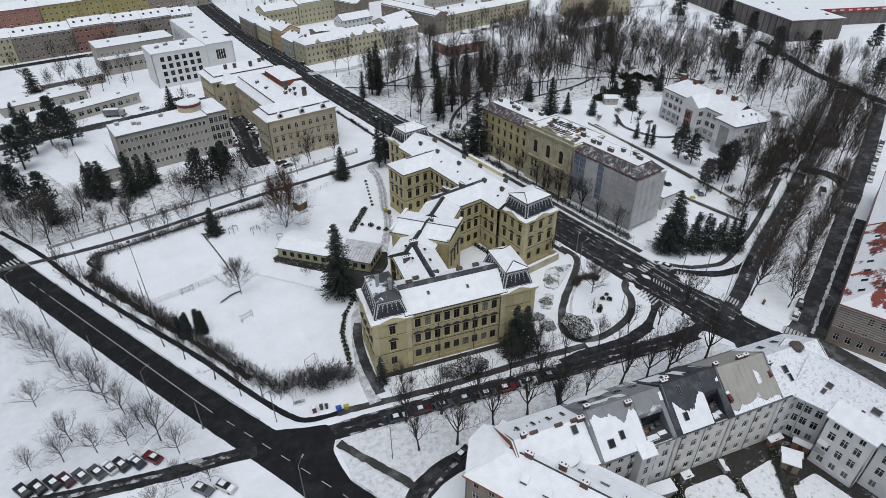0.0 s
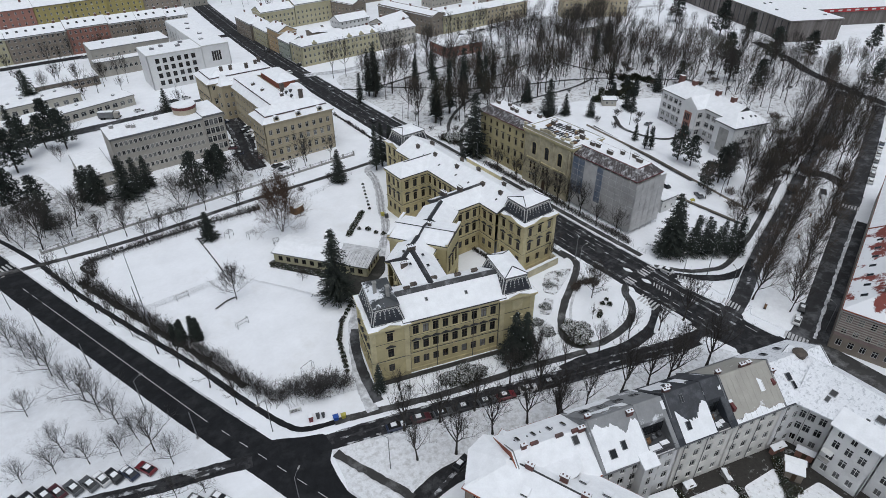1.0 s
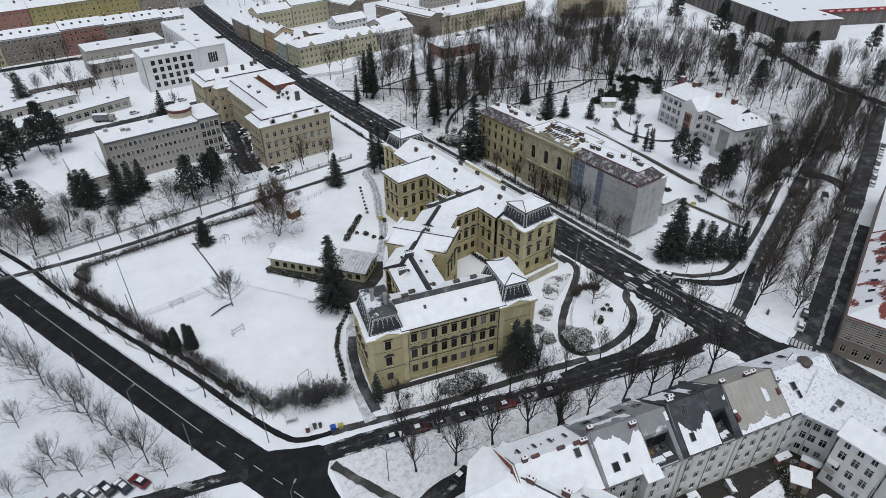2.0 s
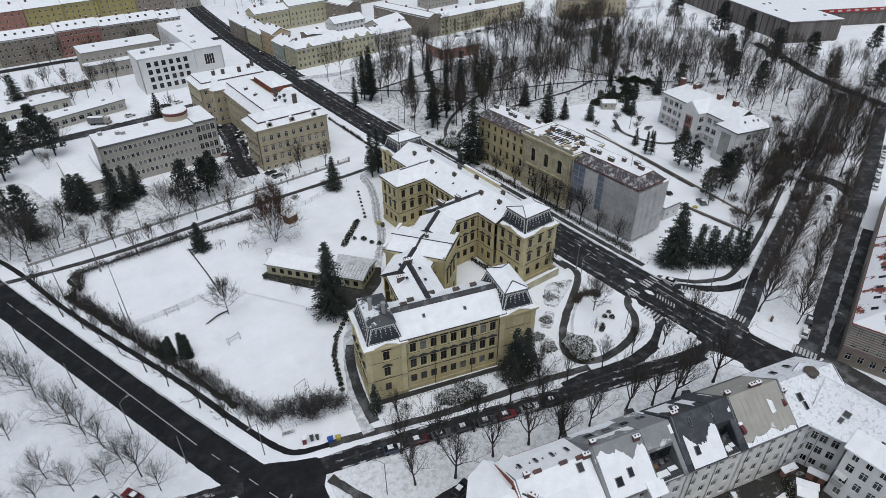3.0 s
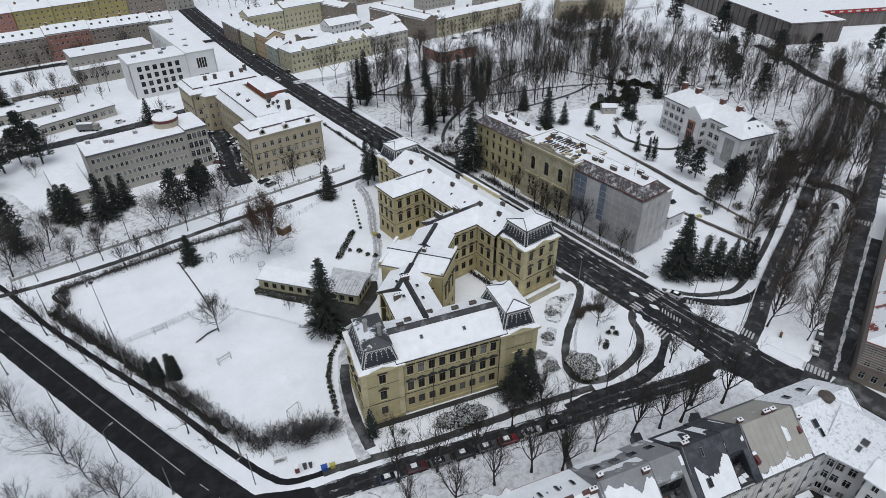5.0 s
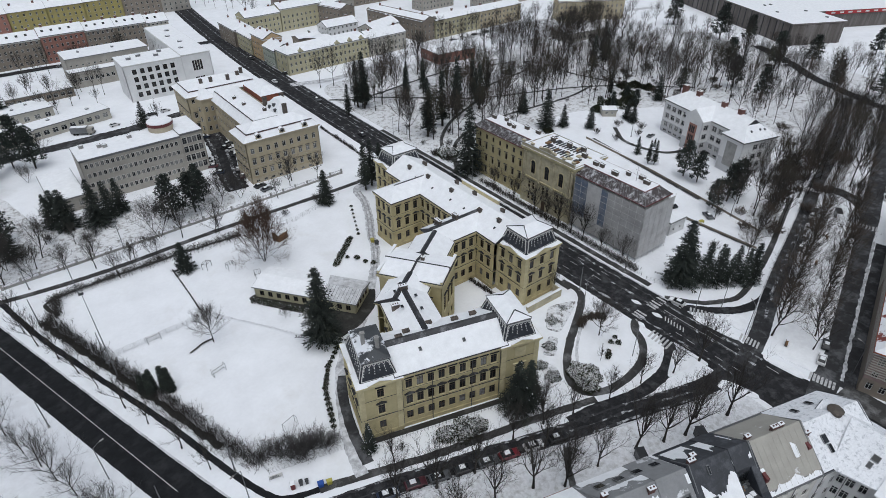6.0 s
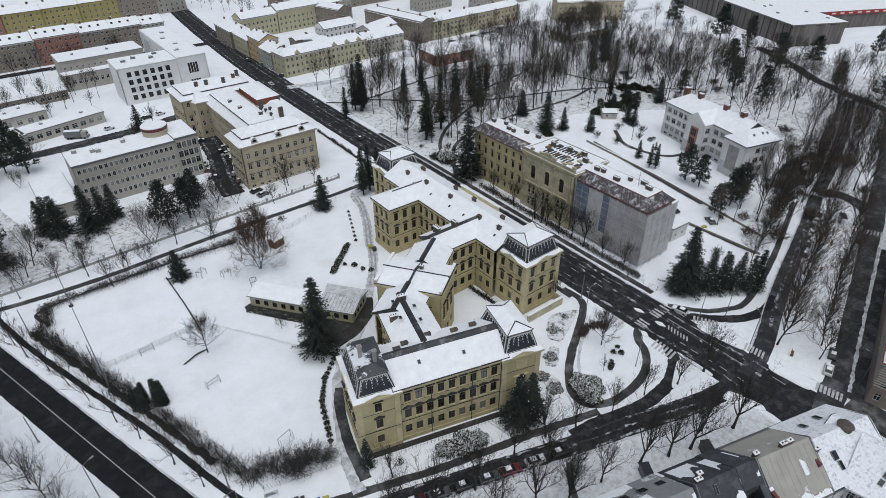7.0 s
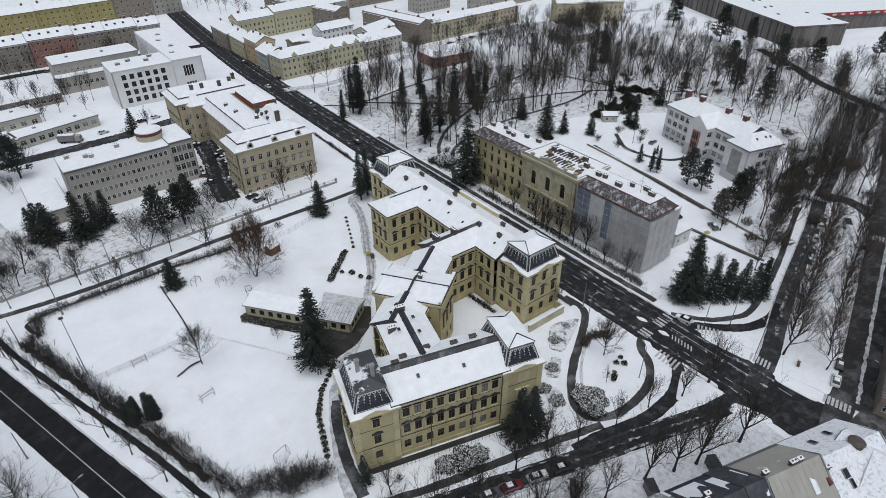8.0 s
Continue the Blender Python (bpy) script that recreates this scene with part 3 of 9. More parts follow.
    if leaves:
        part("leaves", lf, LEAF_BROWN, t)
    return t


def hedge(name, label, seed, pts, width, height, per_metre, mat, twig_r=0.03):
    """One continuous hedge or thicket of rising stems and twigs along a line."""
    rnd = random.Random(seed)
    fine = Shape()
    for a, b in zip(pts, pts[1:]):
        a, b = Vector((*a, 0)), Vector((*b, 0))
        across = Vector((-(b - a).y, (b - a).x, 0)).normalized()
        for i in range(int((b - a).length * per_metre)):
            q = rnd.random()
            o = a.lerp(b, q) + across * (rnd.gauss(0, 0.3) * width)
            lush = 0.55 + 0.75 * abs(noise.noise(Vector((o.x * 0.22, o.y * 0.22, seed))) + 0.35)
            h = height * rnd.uniform(0.55, 1.1) * lush
            tip = o + Vector((rnd.gauss(0, 0.3) * h, rnd.gauss(0, 0.3) * h, h))
            fine.cone(o - Vector((0, 0, 0.05)), tip, twig_r * 1.3)
            for k in range(4):
                f = rnd.uniform(0.25, 0.85)
                st = o.lerp(tip, f)
                fine.cone(st, st + Vector((rnd.uniform(-1, 1), rnd.uniform(-1, 1), rnd.uniform(0.1, 1.1))) * (h * 0.33), twig_r)
    t = thing(name, label, "hedge")
    tagged(part("brush", fine, mat, t), kind="stuff")
    return t


def pine_tree(name, label, seed, height, radius, clumps=64, tufts=34, low=0.2):
    """A pine: a trunk, rising limbs, and a rounded uneven crown of needle tufts gathered in clumps."""
    rnd = random.Random(seed)
    wood, green, white, lift = Shape(), Shape(), Shape(), Vector((0, 0, 0.08))
    wood.tube([(0, 0, -0.1), (0.2, 0.1, height * 0.5), (0.1, -0.1, height * 0.93)], [height * 0.02, height * 0.014, 0.04], 5)
    for i in range(clumps):
        f = (i + rnd.random()) / clumps
        z = height * (low + (0.97 - low) * f)
        rr = radius * (1.02 - f) ** 0.62 * rnd.uniform(0.35, 1.05)
        az = i * 2.4 + rnd.uniform(-0.5, 0.5)
        c = Vector((math.cos(az) * rr, math.sin(az) * rr, z))
        wood.tube([(0.1, 0, max(0.5, z - rr * 0.5)), c * 0.5 + Vector((0, 0, (z - rr * 0.3) * 0.5)), c], [0.07, 0.05, 0.02], 3)
        size = radius * rnd.uniform(0.2, 0.36)
        for k in range(tufts):
            d = Vector((rnd.gauss(0, 1), rnd.gauss(0, 1), rnd.gauss(0, 0.8))).normalized()
            o = c + Vector((d.x * 1.2, d.y * 1.2, d.z * 0.45)) * (size * rnd.uniform(0.35, 1.0))
            a = (d + Vector((rnd.uniform(-.7, .7), rnd.uniform(-.7, .7), rnd.uniform(-.4, .9)))).normalized() * (size * 0.4)
            s = a.cross(Vector((rnd.uniform(-1, 1), rnd.uniform(-1, 1), rnd.uniform(-1, 1)))).normalized() * (size * 0.17)
            green.face([o - a * 0.5, o + s, o + a])
            green.face([o - a * 0.5, o + a, o - s])
            if d.z > 0.5 and rnd.random() < 0.05:
                white.face([o - a * 0.4 + lift, o + s + lift, o + a * 0.6 + lift, o - s + lift])
    t = thing(name, label, "conifer tree")
    part("trunk", wood, BARK, t)
    part("crown", green, PINE_NEEDLE, t)
    tagged(part("snow", white, SNOW, t), kind="stuff")
    return t


def conifer(name, label, seed, height, radius, whorls=26, per=9, clump=0.55, slim=0.9, snow=0.1, low=0.06, gaps=0.14):
    """An evergreen with whorls of drooping boughs, each of several small sprays."""
    rnd = random.Random(seed)
    wood, green, white = Shape(), Shape(), Shape()
    wood.tube([(0, 0, -0.1), (0.05, 0.02, height * 0.5), (0, 0, height * 0.97)], [height * 0.018 + 0.06, height * 0.011 + 0.03, 0.02], 6)
    for w in range(whorls):
        f = low + (0.99 - low) * (w + rnd.uniform(-0.2, 0.2)) / whorls
        z = f * height
        rr = radius * (max(0.03, 1 - f)) ** slim * rnd.uniform(0.85, 1.15)
        n = max(4, int(per * (0.5 + 0.8 * (1 - f))))
        for b in range(n):
            az = 2 * math.pi * (b + rnd.uniform(-0.4, 0.4)) / n + w * 1.1
            if gaps and rnd.random() < gaps:
                continue
            ln = rr * rnd.uniform(0.55 if gaps else 0.75, 1.2 if gaps else 1.1)
            out, side = Vector((math.cos(az), math.sin(az), 0)), Vector((-math.sin(az), math.cos(az), 0))
            droop = rnd.uniform(0.2, 0.42)
            k = max(2, int(ln / clump / 0.8))
            for i in range(k):
                q = (i + 0.8) / k
                c = out * (ln * q) + Vector((0, 0, z + ln * (0.1 * q - droop * q * q + 0.16 * q ** 4)))
                sz = clump * (0.6 + 0.5 * rnd.random()) * (1.2 - 0.45 * q)
                for e in (-1, 1) if q > 0.3 else (0,):
                    cc = c + side * (e * sz * 0.55 * q) + Vector((0, 0, rnd.uniform(-0.12, 0.12)))
                    a = (out * 0.9 + side * (0.55 * e) + Vector((0, 0, rnd.uniform(-0.5, 0.0)))).normalized() * sz
                    s = (side - out * (0.35 * e) + Vector((0, 0, rnd.uniform(-0.4, 0.4)))).normalized() * (sz * 0.36)
                    dn = Vector((0, 0, -sz * 0.28))
                    green.face([cc - a * 0.7, cc + s + dn, cc + a])
                    green.face([cc - a * 0.7, cc + a, cc - s + dn])
                    if rnd.random() < snow:
                        u = Vector((0, 0, 0.06))
                        white.face([cc - a * 0.4 + u, cc + s * 0.6 + u + dn * 0.5, cc + a * 0.7 + u, cc - s * 0.6 + u + dn * 0.5])
    t = thing(name, label, "conifer tree")
    part("trunk", wood, BARK, t)
    part("crown", green, NEEDLE, t)
    if white.f:
        tagged(part("snow", white, SNOW, t), kind="stuff")
    return t


def leafy_bush(name, label, seed, radius, height, count, mat, snow=0.15, leaf=0.3):
    rnd = random.Random(seed)
    green, white, wood = Shape(), Shape(), Shape()
    for i in range(6):
        az = i * 1.05
        wood.tube([(0, 0, 0), (math.cos(az) * radius * 0.5, math.sin(az) * radius * 0.5, height * 0.7)], [0.05, 0.02], 3)
    for i in range(count):
        d = Vector((rnd.gauss(0, 1), rnd.gauss(0, 1), abs(rnd.gauss(0, 0.8)))).normalized()
        q = rnd.uniform(0.55, 1.0) * (1 + 0.18 * math.sin(d.x * 5 + seed) * math.cos(d.y * 4))
        c = Vector((d.x * radius * q, d.y * radius * q, 0.15 + d.z * height * q * 0.9))
        a = (d + Vector((rnd.uniform(-1, 1), rnd.uniform(-1, 1), rnd.uniform(-1, 1)))).normalized() * leaf
        s = a.cross(Vector((rnd.uniform(-1, 1), rnd.uniform(-1, 1), rnd.uniform(-1, 1)))).normalized() * leaf * 0.55
        (white if rnd.random() < snow and d.z > 0.3 else green).face([c - a, c + s, c + a, c - s])
    t = thing(name, label, "shrub")
    part("rootstock", wood, BARK, t)
    part("leaves", green, mat, t)
    if white.f:
        part("snow", white, SNOW, t)
    return t


# ---- ground, roads and paths ----
TRODDEN = material("trodden_snow", (0.70, 0.71, 0.73), (0.80, 0.81, 0.83), 0.55, size=0.8, vary=0.15, grain=3.0, bump=0.8, depth=0.1)
# Greyer meadow snow; part of the grey is corner vignetting put into the colour.
VIGNETTED_SNOW = material("vignetted_meadow_snow", (0.76, 0.778, 0.805), (0.68, 0.69, 0.71), 0.58, size=1.6, vary=0.1, grain=2.2, bump=0.7, depth=0.1, soft=0.12)
VERGE_SNOW = material("thin_verge_snow", (0.76, 0.77, 0.79), (0.50, 0.50, 0.50), 0.57, size=0.6, vary=0.16, grain=2.2, bump=0.8, depth=0.1, soft=0.1)
RUT = material("rutted_snow", (0.30, 0.302, 0.31), (0.55, 0.555, 0.57), 0.54, size=0.6, vary=0.25, bump=0.5, depth=0.05, soft=0.1)
FOOTPRINTS = material("trampled_snow", (0.74, 0.75, 0.77), (0.16, 0.155, 0.15), 0.56, size=0.55, vary=0.25, grain=2.4, bump=0.9, depth=0.15, soft=0.05)


def curve_points(pts, step=2.0):
    """A smooth line through a few points."""
    p = [Vector((*q, 0)) for q in pts]
    p = [p[0] * 2 - p[1], *p, p[-1] * 2 - p[-2]]
    out = []
    for i in range(1, len(p) - 2):
        a, b, c, d = p[i - 1:i + 3]
        n = max(2, int((c - b).length / step))
        for k in range(n):
            t = k / n
            out.append(0.5 * (2 * b + (c - a) * t + (2 * a - 5 * b + 4 * c - d) * t * t + (3 * b - 3 * c + d - a) * t ** 3))
    out.append(p[-2])
    return out


def sides_of(line, widths, rough=0.0, seed=0):
    left, right = [], []
    for i, p in enumerate(line):
        d = (line[min(i + 1, len(line) - 1)] - line[max(i - 1, 0)]).normalized()
        nrm = Vector((-d.y, d.x, 0))
        w = widths if isinstance(widths, (int, float)) else widths[0] + (widths[1] - widths[0]) * i / (len(line) - 1)
        jl = (noise.noise(Vector((p.x * 0.3 + seed, p.y * 0.3, 0))) * 0.35 + noise.noise(Vector((p.x * 1.3, p.y * 1.3 + seed, 2))) * 0.65) * rough
        jr = (noise.noise(Vector((p.x * 0.3 - seed - 9, p.y * 0.3, 4))) * 0.35 + noise.noise(Vector((p.x * 1.3 - seed, p.y * 1.3, 7))) * 0.65) * rough
        left.append(p + nrm * (w / 2 + jl))
        right.append(p - nrm * (w / 2 + jr))
    return left, right


LEVEL = [0.02]
# kerbs stop where streets meet
JUNCTIONS = [(-90, -20, 13), (-79, -19, 7), (14, -50, 13), (20, -32, 9), (8, -38, 9), (4, -44, 8), (20, 200, 9), (22, -60, 6), (12, -24, 5)]


def road(name, pts, width, mat, label, category="road", rough=0.3, kerbs="", step=0.9):
    """A strip of road along a smooth line, with kerb stones where asked: l, r, or both."""
    LEVEL[0] += 0.004
    line = curve_points(pts, step)
    left, right = sides_of(line, width, rough, len(name))
    s = Shape()
    z = LEVEL[0]
    for i in range(len(line) - 1):
        s.face([(right[i].x, right[i].y, z), (right[i + 1].x, right[i + 1].y, z), (left[i + 1].x, left[i + 1].y, z), (left[i].x, left[i].y, z)])
    ob = tagged(part(name, s, mat), label, category, kind="structure")
    w = width if isinstance(width, (int, float)) else max(width)
    for side in kerbs:
        a, b = (sides_of(line, w + 0.1)[0], sides_of(line, w + 0.7)[0]) if side == "l" else (sides_of(line, w + 0.1)[1], sides_of(line, w + 0.7)[1])
        k = Shape()
        for i in range(len(line) - 1):
            if any(math.hypot(a[i].x - jx, a[i].y - jy) < jr for jx, jy, jr in JUNCTIONS):
                continue
            h0, h1 = 0.14 + 0.05 * noise.noise(a[i] * 0.6), 0.14 + 0.05 * noise.noise(a[i + 1] * 0.6)
            q = [(a[i].x, a[i].y), (a[i + 1].x, a[i + 1].y), (b[i + 1].x, b[i + 1].y), (b[i].x, b[i].y)]
            k.face([(*q[0], h0), (*q[1], h1), (*q[2], h1), (*q[3], h0)])
            k.face([(*q[0], 0), (*q[1], 0), (*q[1], h1), (*q[0], h0)])
            k.face([(*q[3], h0), (*q[2], h1), (*q[2], 0), (*q[3], 0)])
        part("kerb", k, KERB, ob, "snow-covered kerb stones")
    return ob


def patch(name, poly, mat, label, category, z=None):
    """A flat area from a few corners."""
    if z is None:
        LEVEL[0] += 0.004
        z = LEVEL[0]
    s = Shape()
    s.prism(poly, 0.0 if z < 0.1 else -0.05, z)
    return tagged(part(name, s, mat), label, category, kind="structure")


def paint(parent, name, x, y, turn, length, width, z):
    s = Shape()
    s.box(-length / 2, -width / 2, 0, length / 2, width / 2, 0.006)
    part(name, s, LINE, parent, m=pose(x, y, z, 0, 0, turn))


def rounded(poly, cuts=5, pull=0.35):
    """The corners of a polygon cut to arcs."""
    out, n = [], len(poly)
    for i in range(n):
        a, b, c = Vector(poly[i - 1]), Vector(poly[i]), Vector(poly[(i + 1) % n])
        p, q = b.lerp(a, pull), b.lerp(c, pull)
        for k in range(cuts):
            t = k / (cuts - 1)
            v = p.lerp(b, t).lerp(b.lerp(q, t), t)
            out.append((v.x, v.y))
    return out


g = Shape()
n = 60
for i in range(n):
    for j in range(n):
        def at(a, b):
            x, y = -1400 + 3000 * a / n, -900 + 3000 * b / n
            return (x, y, 0.0)
        g.face([at(i, j), at(i + 1, j), at(i + 1, j + 1), at(i, j + 1)])
tagged(part("ground", g, GROUND), "wide snow-covered ground of the town", "ground", kind="structure")

west_road = road("west_road", [(-175, 232), (-150, 158), (-128, 88), (-106.2, 24.5), (-96.2, -3.5), (-90.3, -19), (-85.5, -33), (-77, -57), (-62, -100)], 7.4, ASPHALT,
                 "dark wet two-lane asphalt road with a white centre line", kerbs="l", rough=0.2)
main_street = road("main_street", [(16, -140), (15, -80), (14.2, -47), (13.6, -20), (13.3, 10), (13.8, 75), (14, 190), (16.5, 275), (27, 410), (60, 700)], 13.2, SLUSHY,
                   "broad dark street with slush between its lanes", kerbs="r", rough=0.5)
front_street = road("front_street", [(-92, -16), (-80, -19.0), (-66.8, -22.6), (-55.7, -26.0), (-48.6, -28.2), (-35.7, -32.4), (-29.5, -34.4), (-15.5, -38.6), (-1, -43), (10, -45)], (4.0, 4.6), SLUSHY,
                    "narrow slushy street in front of the school", kerbs="r")
patch("junction", rounded([(-96, -9), (-88, -12.2), (-84, -14.6), (-80, -16.4), (-80, -20.2), (-82, -22.9), (-82.4, -27), (-82.4, -33), (-86, -32), (-90.4, -23), (-94.6, -16.6)], pull=0.2), ASPHALT,
                     "dark wet asphalt of a street junction", "road")
road("side_road", [(-200, 24), (-150, 6.5), (-126, -3.4), (-109.3, -9.4), (-102, -11.5), (-94, -14)], 3.1, SLUSHY, "slushy side road beside a row of parked cars")
road("tenement_street", [(-81, -50), (-76, -42.5), (-71, -39.8), (-63, -39.4), (-52, -43), (-29, -49.6), (-13, -53.8), (6, -58.6)], 4.4, SLUSHY, "wet narrow street along the tenement row")
road("drive_loop", [(10.5, -25.0), (8.0, -28.8), (4.8, -32.6), (-0.5, -35.4), (-7.2, -36.2), (-14.2, -35.6), (-22, -33.6), (-29, -32.6)], 3.0, SLUSHY, "slushy lane between oval drive and street", rough=0.4)
west_path = road("west_path", [(-128, 110), (-119.2, 87.5), (-111.9, 63.2), (-103.1, 39.1), (-95.4, 18.8), (-89.2, -0.2), (-85.2, -10.2), (-82.2, -13.4), (-76, -15.5)], 1.3, ASPHALT,
                 "dark cleared footpath between verge and hedge", "path")
road("front_path", [(-77, -15.2), (-72.2, -16.6), (-64.9, -19.0), (-53.1, -22.7), (-43.2, -25.2), (-31.8, -28.2), (-20, -31.6)], 1.7, PATHWAY, "dark cleared footpath before the school", "path")
road("north_path", [(-140, 88), (-117.3, 84.2), (-93.1, 82.6), (-58.4, 84.6), (-14.9, 85.4), (5, 88)], 2.0, PATHWAY, "dark cleared footpath behind the school ground", "path")
road("oval_drive", [(4.7, 1.7), (5.0, -3.8), (2.4, -7.4), (-4.3, -11.8), (-12.1, -16.6), (-17.8, -21.2), (-20.8, -25.5), (-19.9, -29.5), (-15.0, -31.6), (-8.1, -31.6), (-2.2, -30.0), (2.2, -26.6), (4.4, -22.8), (7.5, -20.6)], 1.9, PATHWAY,
     "dark cleared curving drive round a snowy lawn", "path", rough=0.25)
road("gravel_path", [(-3.0, -12.6), (-12.6, -19.4), (-19.0, -27.2), (-18.0, -30.4)], 0.7, TRACKS, "grey trodden strip beside the drive", "path", rough=0.3)
road("school_drive", [(6, 84), (-10, 83), (-13.8, 79.5), (-15.2, 72.5), (-19.4, 62.5), (-24.3, 53.1), (-28.4, 43.8), (-36, 33.5), (-46, 21.5), (-55.5, 13.4), (-61.4, 5.0), (-65.6, -4.8), (-68.2, -12.4), (-69.2, -17.4)], 2.6, TRACKS,
     "drive of packed snow with wheel tracks along the school", "path", rough=0.5)
road("west_area", [(-67.0, -15.8), (-65.2, -6), (-62.1, 3), (-59.6, 7.2)], 2.2, AVENUE, "bare asphalt strip along the school's side wall", "path")
boulevard_west = road("boulevard_west_road", [(14, -45), (26, -42.2), (49, -34.2), (92, -21.2), (110, -15), (134, -8.5), (170, 3), (212, 18)], 4.2, AVENUE, "dark slushy lane along an avenue of trees", kerbs="l")
boulevard_east = road("boulevard_east_road", [(14, -61.4), (25, -58.4), (57, -49.0), (92, -38.2), (104, -35), (122, -29.2), (135, -25.2), (160, -17.2), (205, -2)], 5.4, AVENUE, "dark wet road along an avenue of trees")
road("avenue_cross_street", [(111, -13), (115.5, -20), (114, -27), (107, -35)], 5.2, AVENUE, "short grey street across the avenue")
road("slip_lane", [(20.5, -24.5), (25.2, -29.4), (31, -33.8), (38, -35.6), (46, -34.6)], 2.6, SLUSHY, "slushy slip lane round a traffic island")
road("corner_path", [(20.8, -19.5), (25.8, -26.2), (31.5, -29.7), (37, -31.1), (48, -28.9), (64, -24.6), (99, -13)], 1.6, PATHWAY, "dark cleared footpath round the street corner", "path")
road("east_pavement", [(22, -14), (21.8, 10), (22, 75), (21.6, 120)], 1.8, PATHWAY, "dark cleared pavement along the broad street", "path")
road("west_pavement", [(3.8, -2), (4.4, 30), (4.6, 80)], 1.5, PATHWAY, "dark cleared pavement under the school's street front", "path")
road("lawn_path", [(-41.8, -47), (-37.5, -40), (-34, -36.5)], 1.2, PATHWAY, "muddy path across the tree-lined verge", "path")
road("yard", [(-36.5, 162), (-37.5, 150), (-40, 135), (-43.5, 121), (-45, 112), (-45.4, 106)], (8.5, 7.5), SLUSHY, "wet dark yard with parked cars", "yard", rough=1.2)
for off in (-2.4, 2.2):
    road("slush", [(-36.5 + off, 160), (-38 + off, 148), (-41 + off, 133), (-44 + off, 119), (-45.2 + off, 107)], 1.0, SLUSH, "broken streak of slush between wheel tracks", "slush", rough=0.9)
road("annex_street", [(-170, 181), (-101, 184), (-60, 186), (-38, 190), (8, 196)], 7.0, AVENUE, "slushy back street", rough=1.2)
road("row_street", [(-180, 300), (-96, 304), (-30, 303), (14, 300)], 6.5, SLUSHY, "slushy street before a row of houses", rough=0.8)
road("cross_street", [(16, 196), (40, 191), (75, 199), (120, 208), (200, 213), (300, 190)], 5.5, TRACKS, "slushy street beyond the park", rough=0.8)
road("parkside_street", [(262, 90), (243, 59.5), (228, 39.5), (213, 5.8), (205, -20), (190, -50)], 6.0, SLUSHY, "slushy road behind the park", rough=1.0)
for pts in ([(36.9, 158), (60, 138), (81.9, 122.2), (119.9, 108.4), (144.1, 94.2), (170, 70)], [(25.5, 63.1), (29.9, 88.3), (48, 108), (81, 125), (88.2, 133.6), (126.1, 141.7), (135, 153.1)],
            [(135, 153.1), (140, 140), (138.7, 125.8), (145.3, 98.5)], [(21, 165), (37, 158), (90, 165), (130, 155)], [(22, 70), (40, 92), (70, 100), (110, 99), (133, 103)]):
    road("park_path", pts, 1.5, PATHWAY, "dark trodden path through the park", "path", rough=0.4)
for pts in ([(59.8, 11), (60, 0), (60.8, -21)], [(84, 60), (78.5, 29), (74, 5)], [(100, 62), (92, 50), (95, 35), (106, 30)]):
    road("garden_path", pts, 1.7, PATHWAY, "dark wet garden path", "path", rough=0.4)

PARK_FLOOR = material("littered_snow", (0.74, 0.75, 0.765), (0.25, 0.24, 0.225), 0.575, size=0.8, vary=0.16, grain=2.0, bump=0.6, depth=0.15, soft=0.07)
patch("park_floor", rounded([(23, 80), (23, 186), (90, 188), (150, 176), (215, 150), (236, 60), (205, -12), (120, -8), (112, 2), (138, 8), (140, 62), (100, 86), (60, 84)], pull=0.2), PARK_FLOOR, "snow mottled with leaf litter under the park trees", "ground", z=0.012)
patch("grove_floor", rounded([(-136, 96), (-136, 150), (-112, 152), (-104, 118), (-60, 122), (-48, 104), (-50, 97), (-110, 93)], pull=0.2), PARK_FLOOR, "snow mottled with litter under trees", "ground", z=0.012)

patch("far_park_floor", rounded([(205, -12), (236, 60), (215, 150), (258, 150), (268, 70), (232, -30)], pull=0.2), PARK_FLOOR, "snow mottled with leaf litter at the park's far edge", "ground", z=0.012)
patch("verge_floor", rounded([(62, -23.2), (99, -11.4), (128, -3), (130, 4), (110, 1), (88, -6), (62, -15)], pull=0.2), PARK_FLOOR, "littered snow under the avenue thicket", "ground", z=0.012)

road("diagonal_path", [(-80.4, -22.1), (-77.7, -28.8), (-75.2, -34.5), (-73.5, -39)], 1.7, PATHWAY, "dark muddy footpath across the corner verge", "path", rough=0.5)
road("avenue_pavement", [(25, -63.2), (47, -57.0), (92, -43.9)], 3.8, AVENUE, "dark cleared pavement before the avenue houses", "path")
patch("street_corner", [(20.6, -62), (26, -62.2), (27, -66), (27, -125), (20.6, -125)], PATHWAY, "dark cleared pavement at the street corner", "pavement")
road("hedge_bed", [(-110.6, 68.5), (-102.2, 45.2), (-94.2, 22.7), (-88.2, 5)], 1.5, YARD_DARK, "dark bare earth under the hedge", "ground", rough=1.2)
road("hedge_bed", [(-107, 69), (-106.5, 77.2), (-74.5, 78.4), (-56, 77.4)], 0.9, YARD_DARK, "dark bare earth under the hedge", "ground", rough=0.8)
# thin dark lines laid on the field snow
road("field_edge", [(-77.9, 71.9), (-77.5, 53.7), (-77.8, 44)], 0.35, PATHWAY, "dark narrow line across the snowy field", "path", rough=0.15)
road("field_edge", [(-78.7, 36.9), (-81.2, 36.6), (-84.6, 35.1)], 0.5, YARD_DARK, "dark strip beside the field tree", "path", rough=0.3)
road("trodden_trail", [(-79, 51), (-71.7, 40.6), (-64.8, 30.6), (-59.6, 22.2)], 0.5, TRODDEN, "faint trodden trail across the field", "path", rough=0.4)
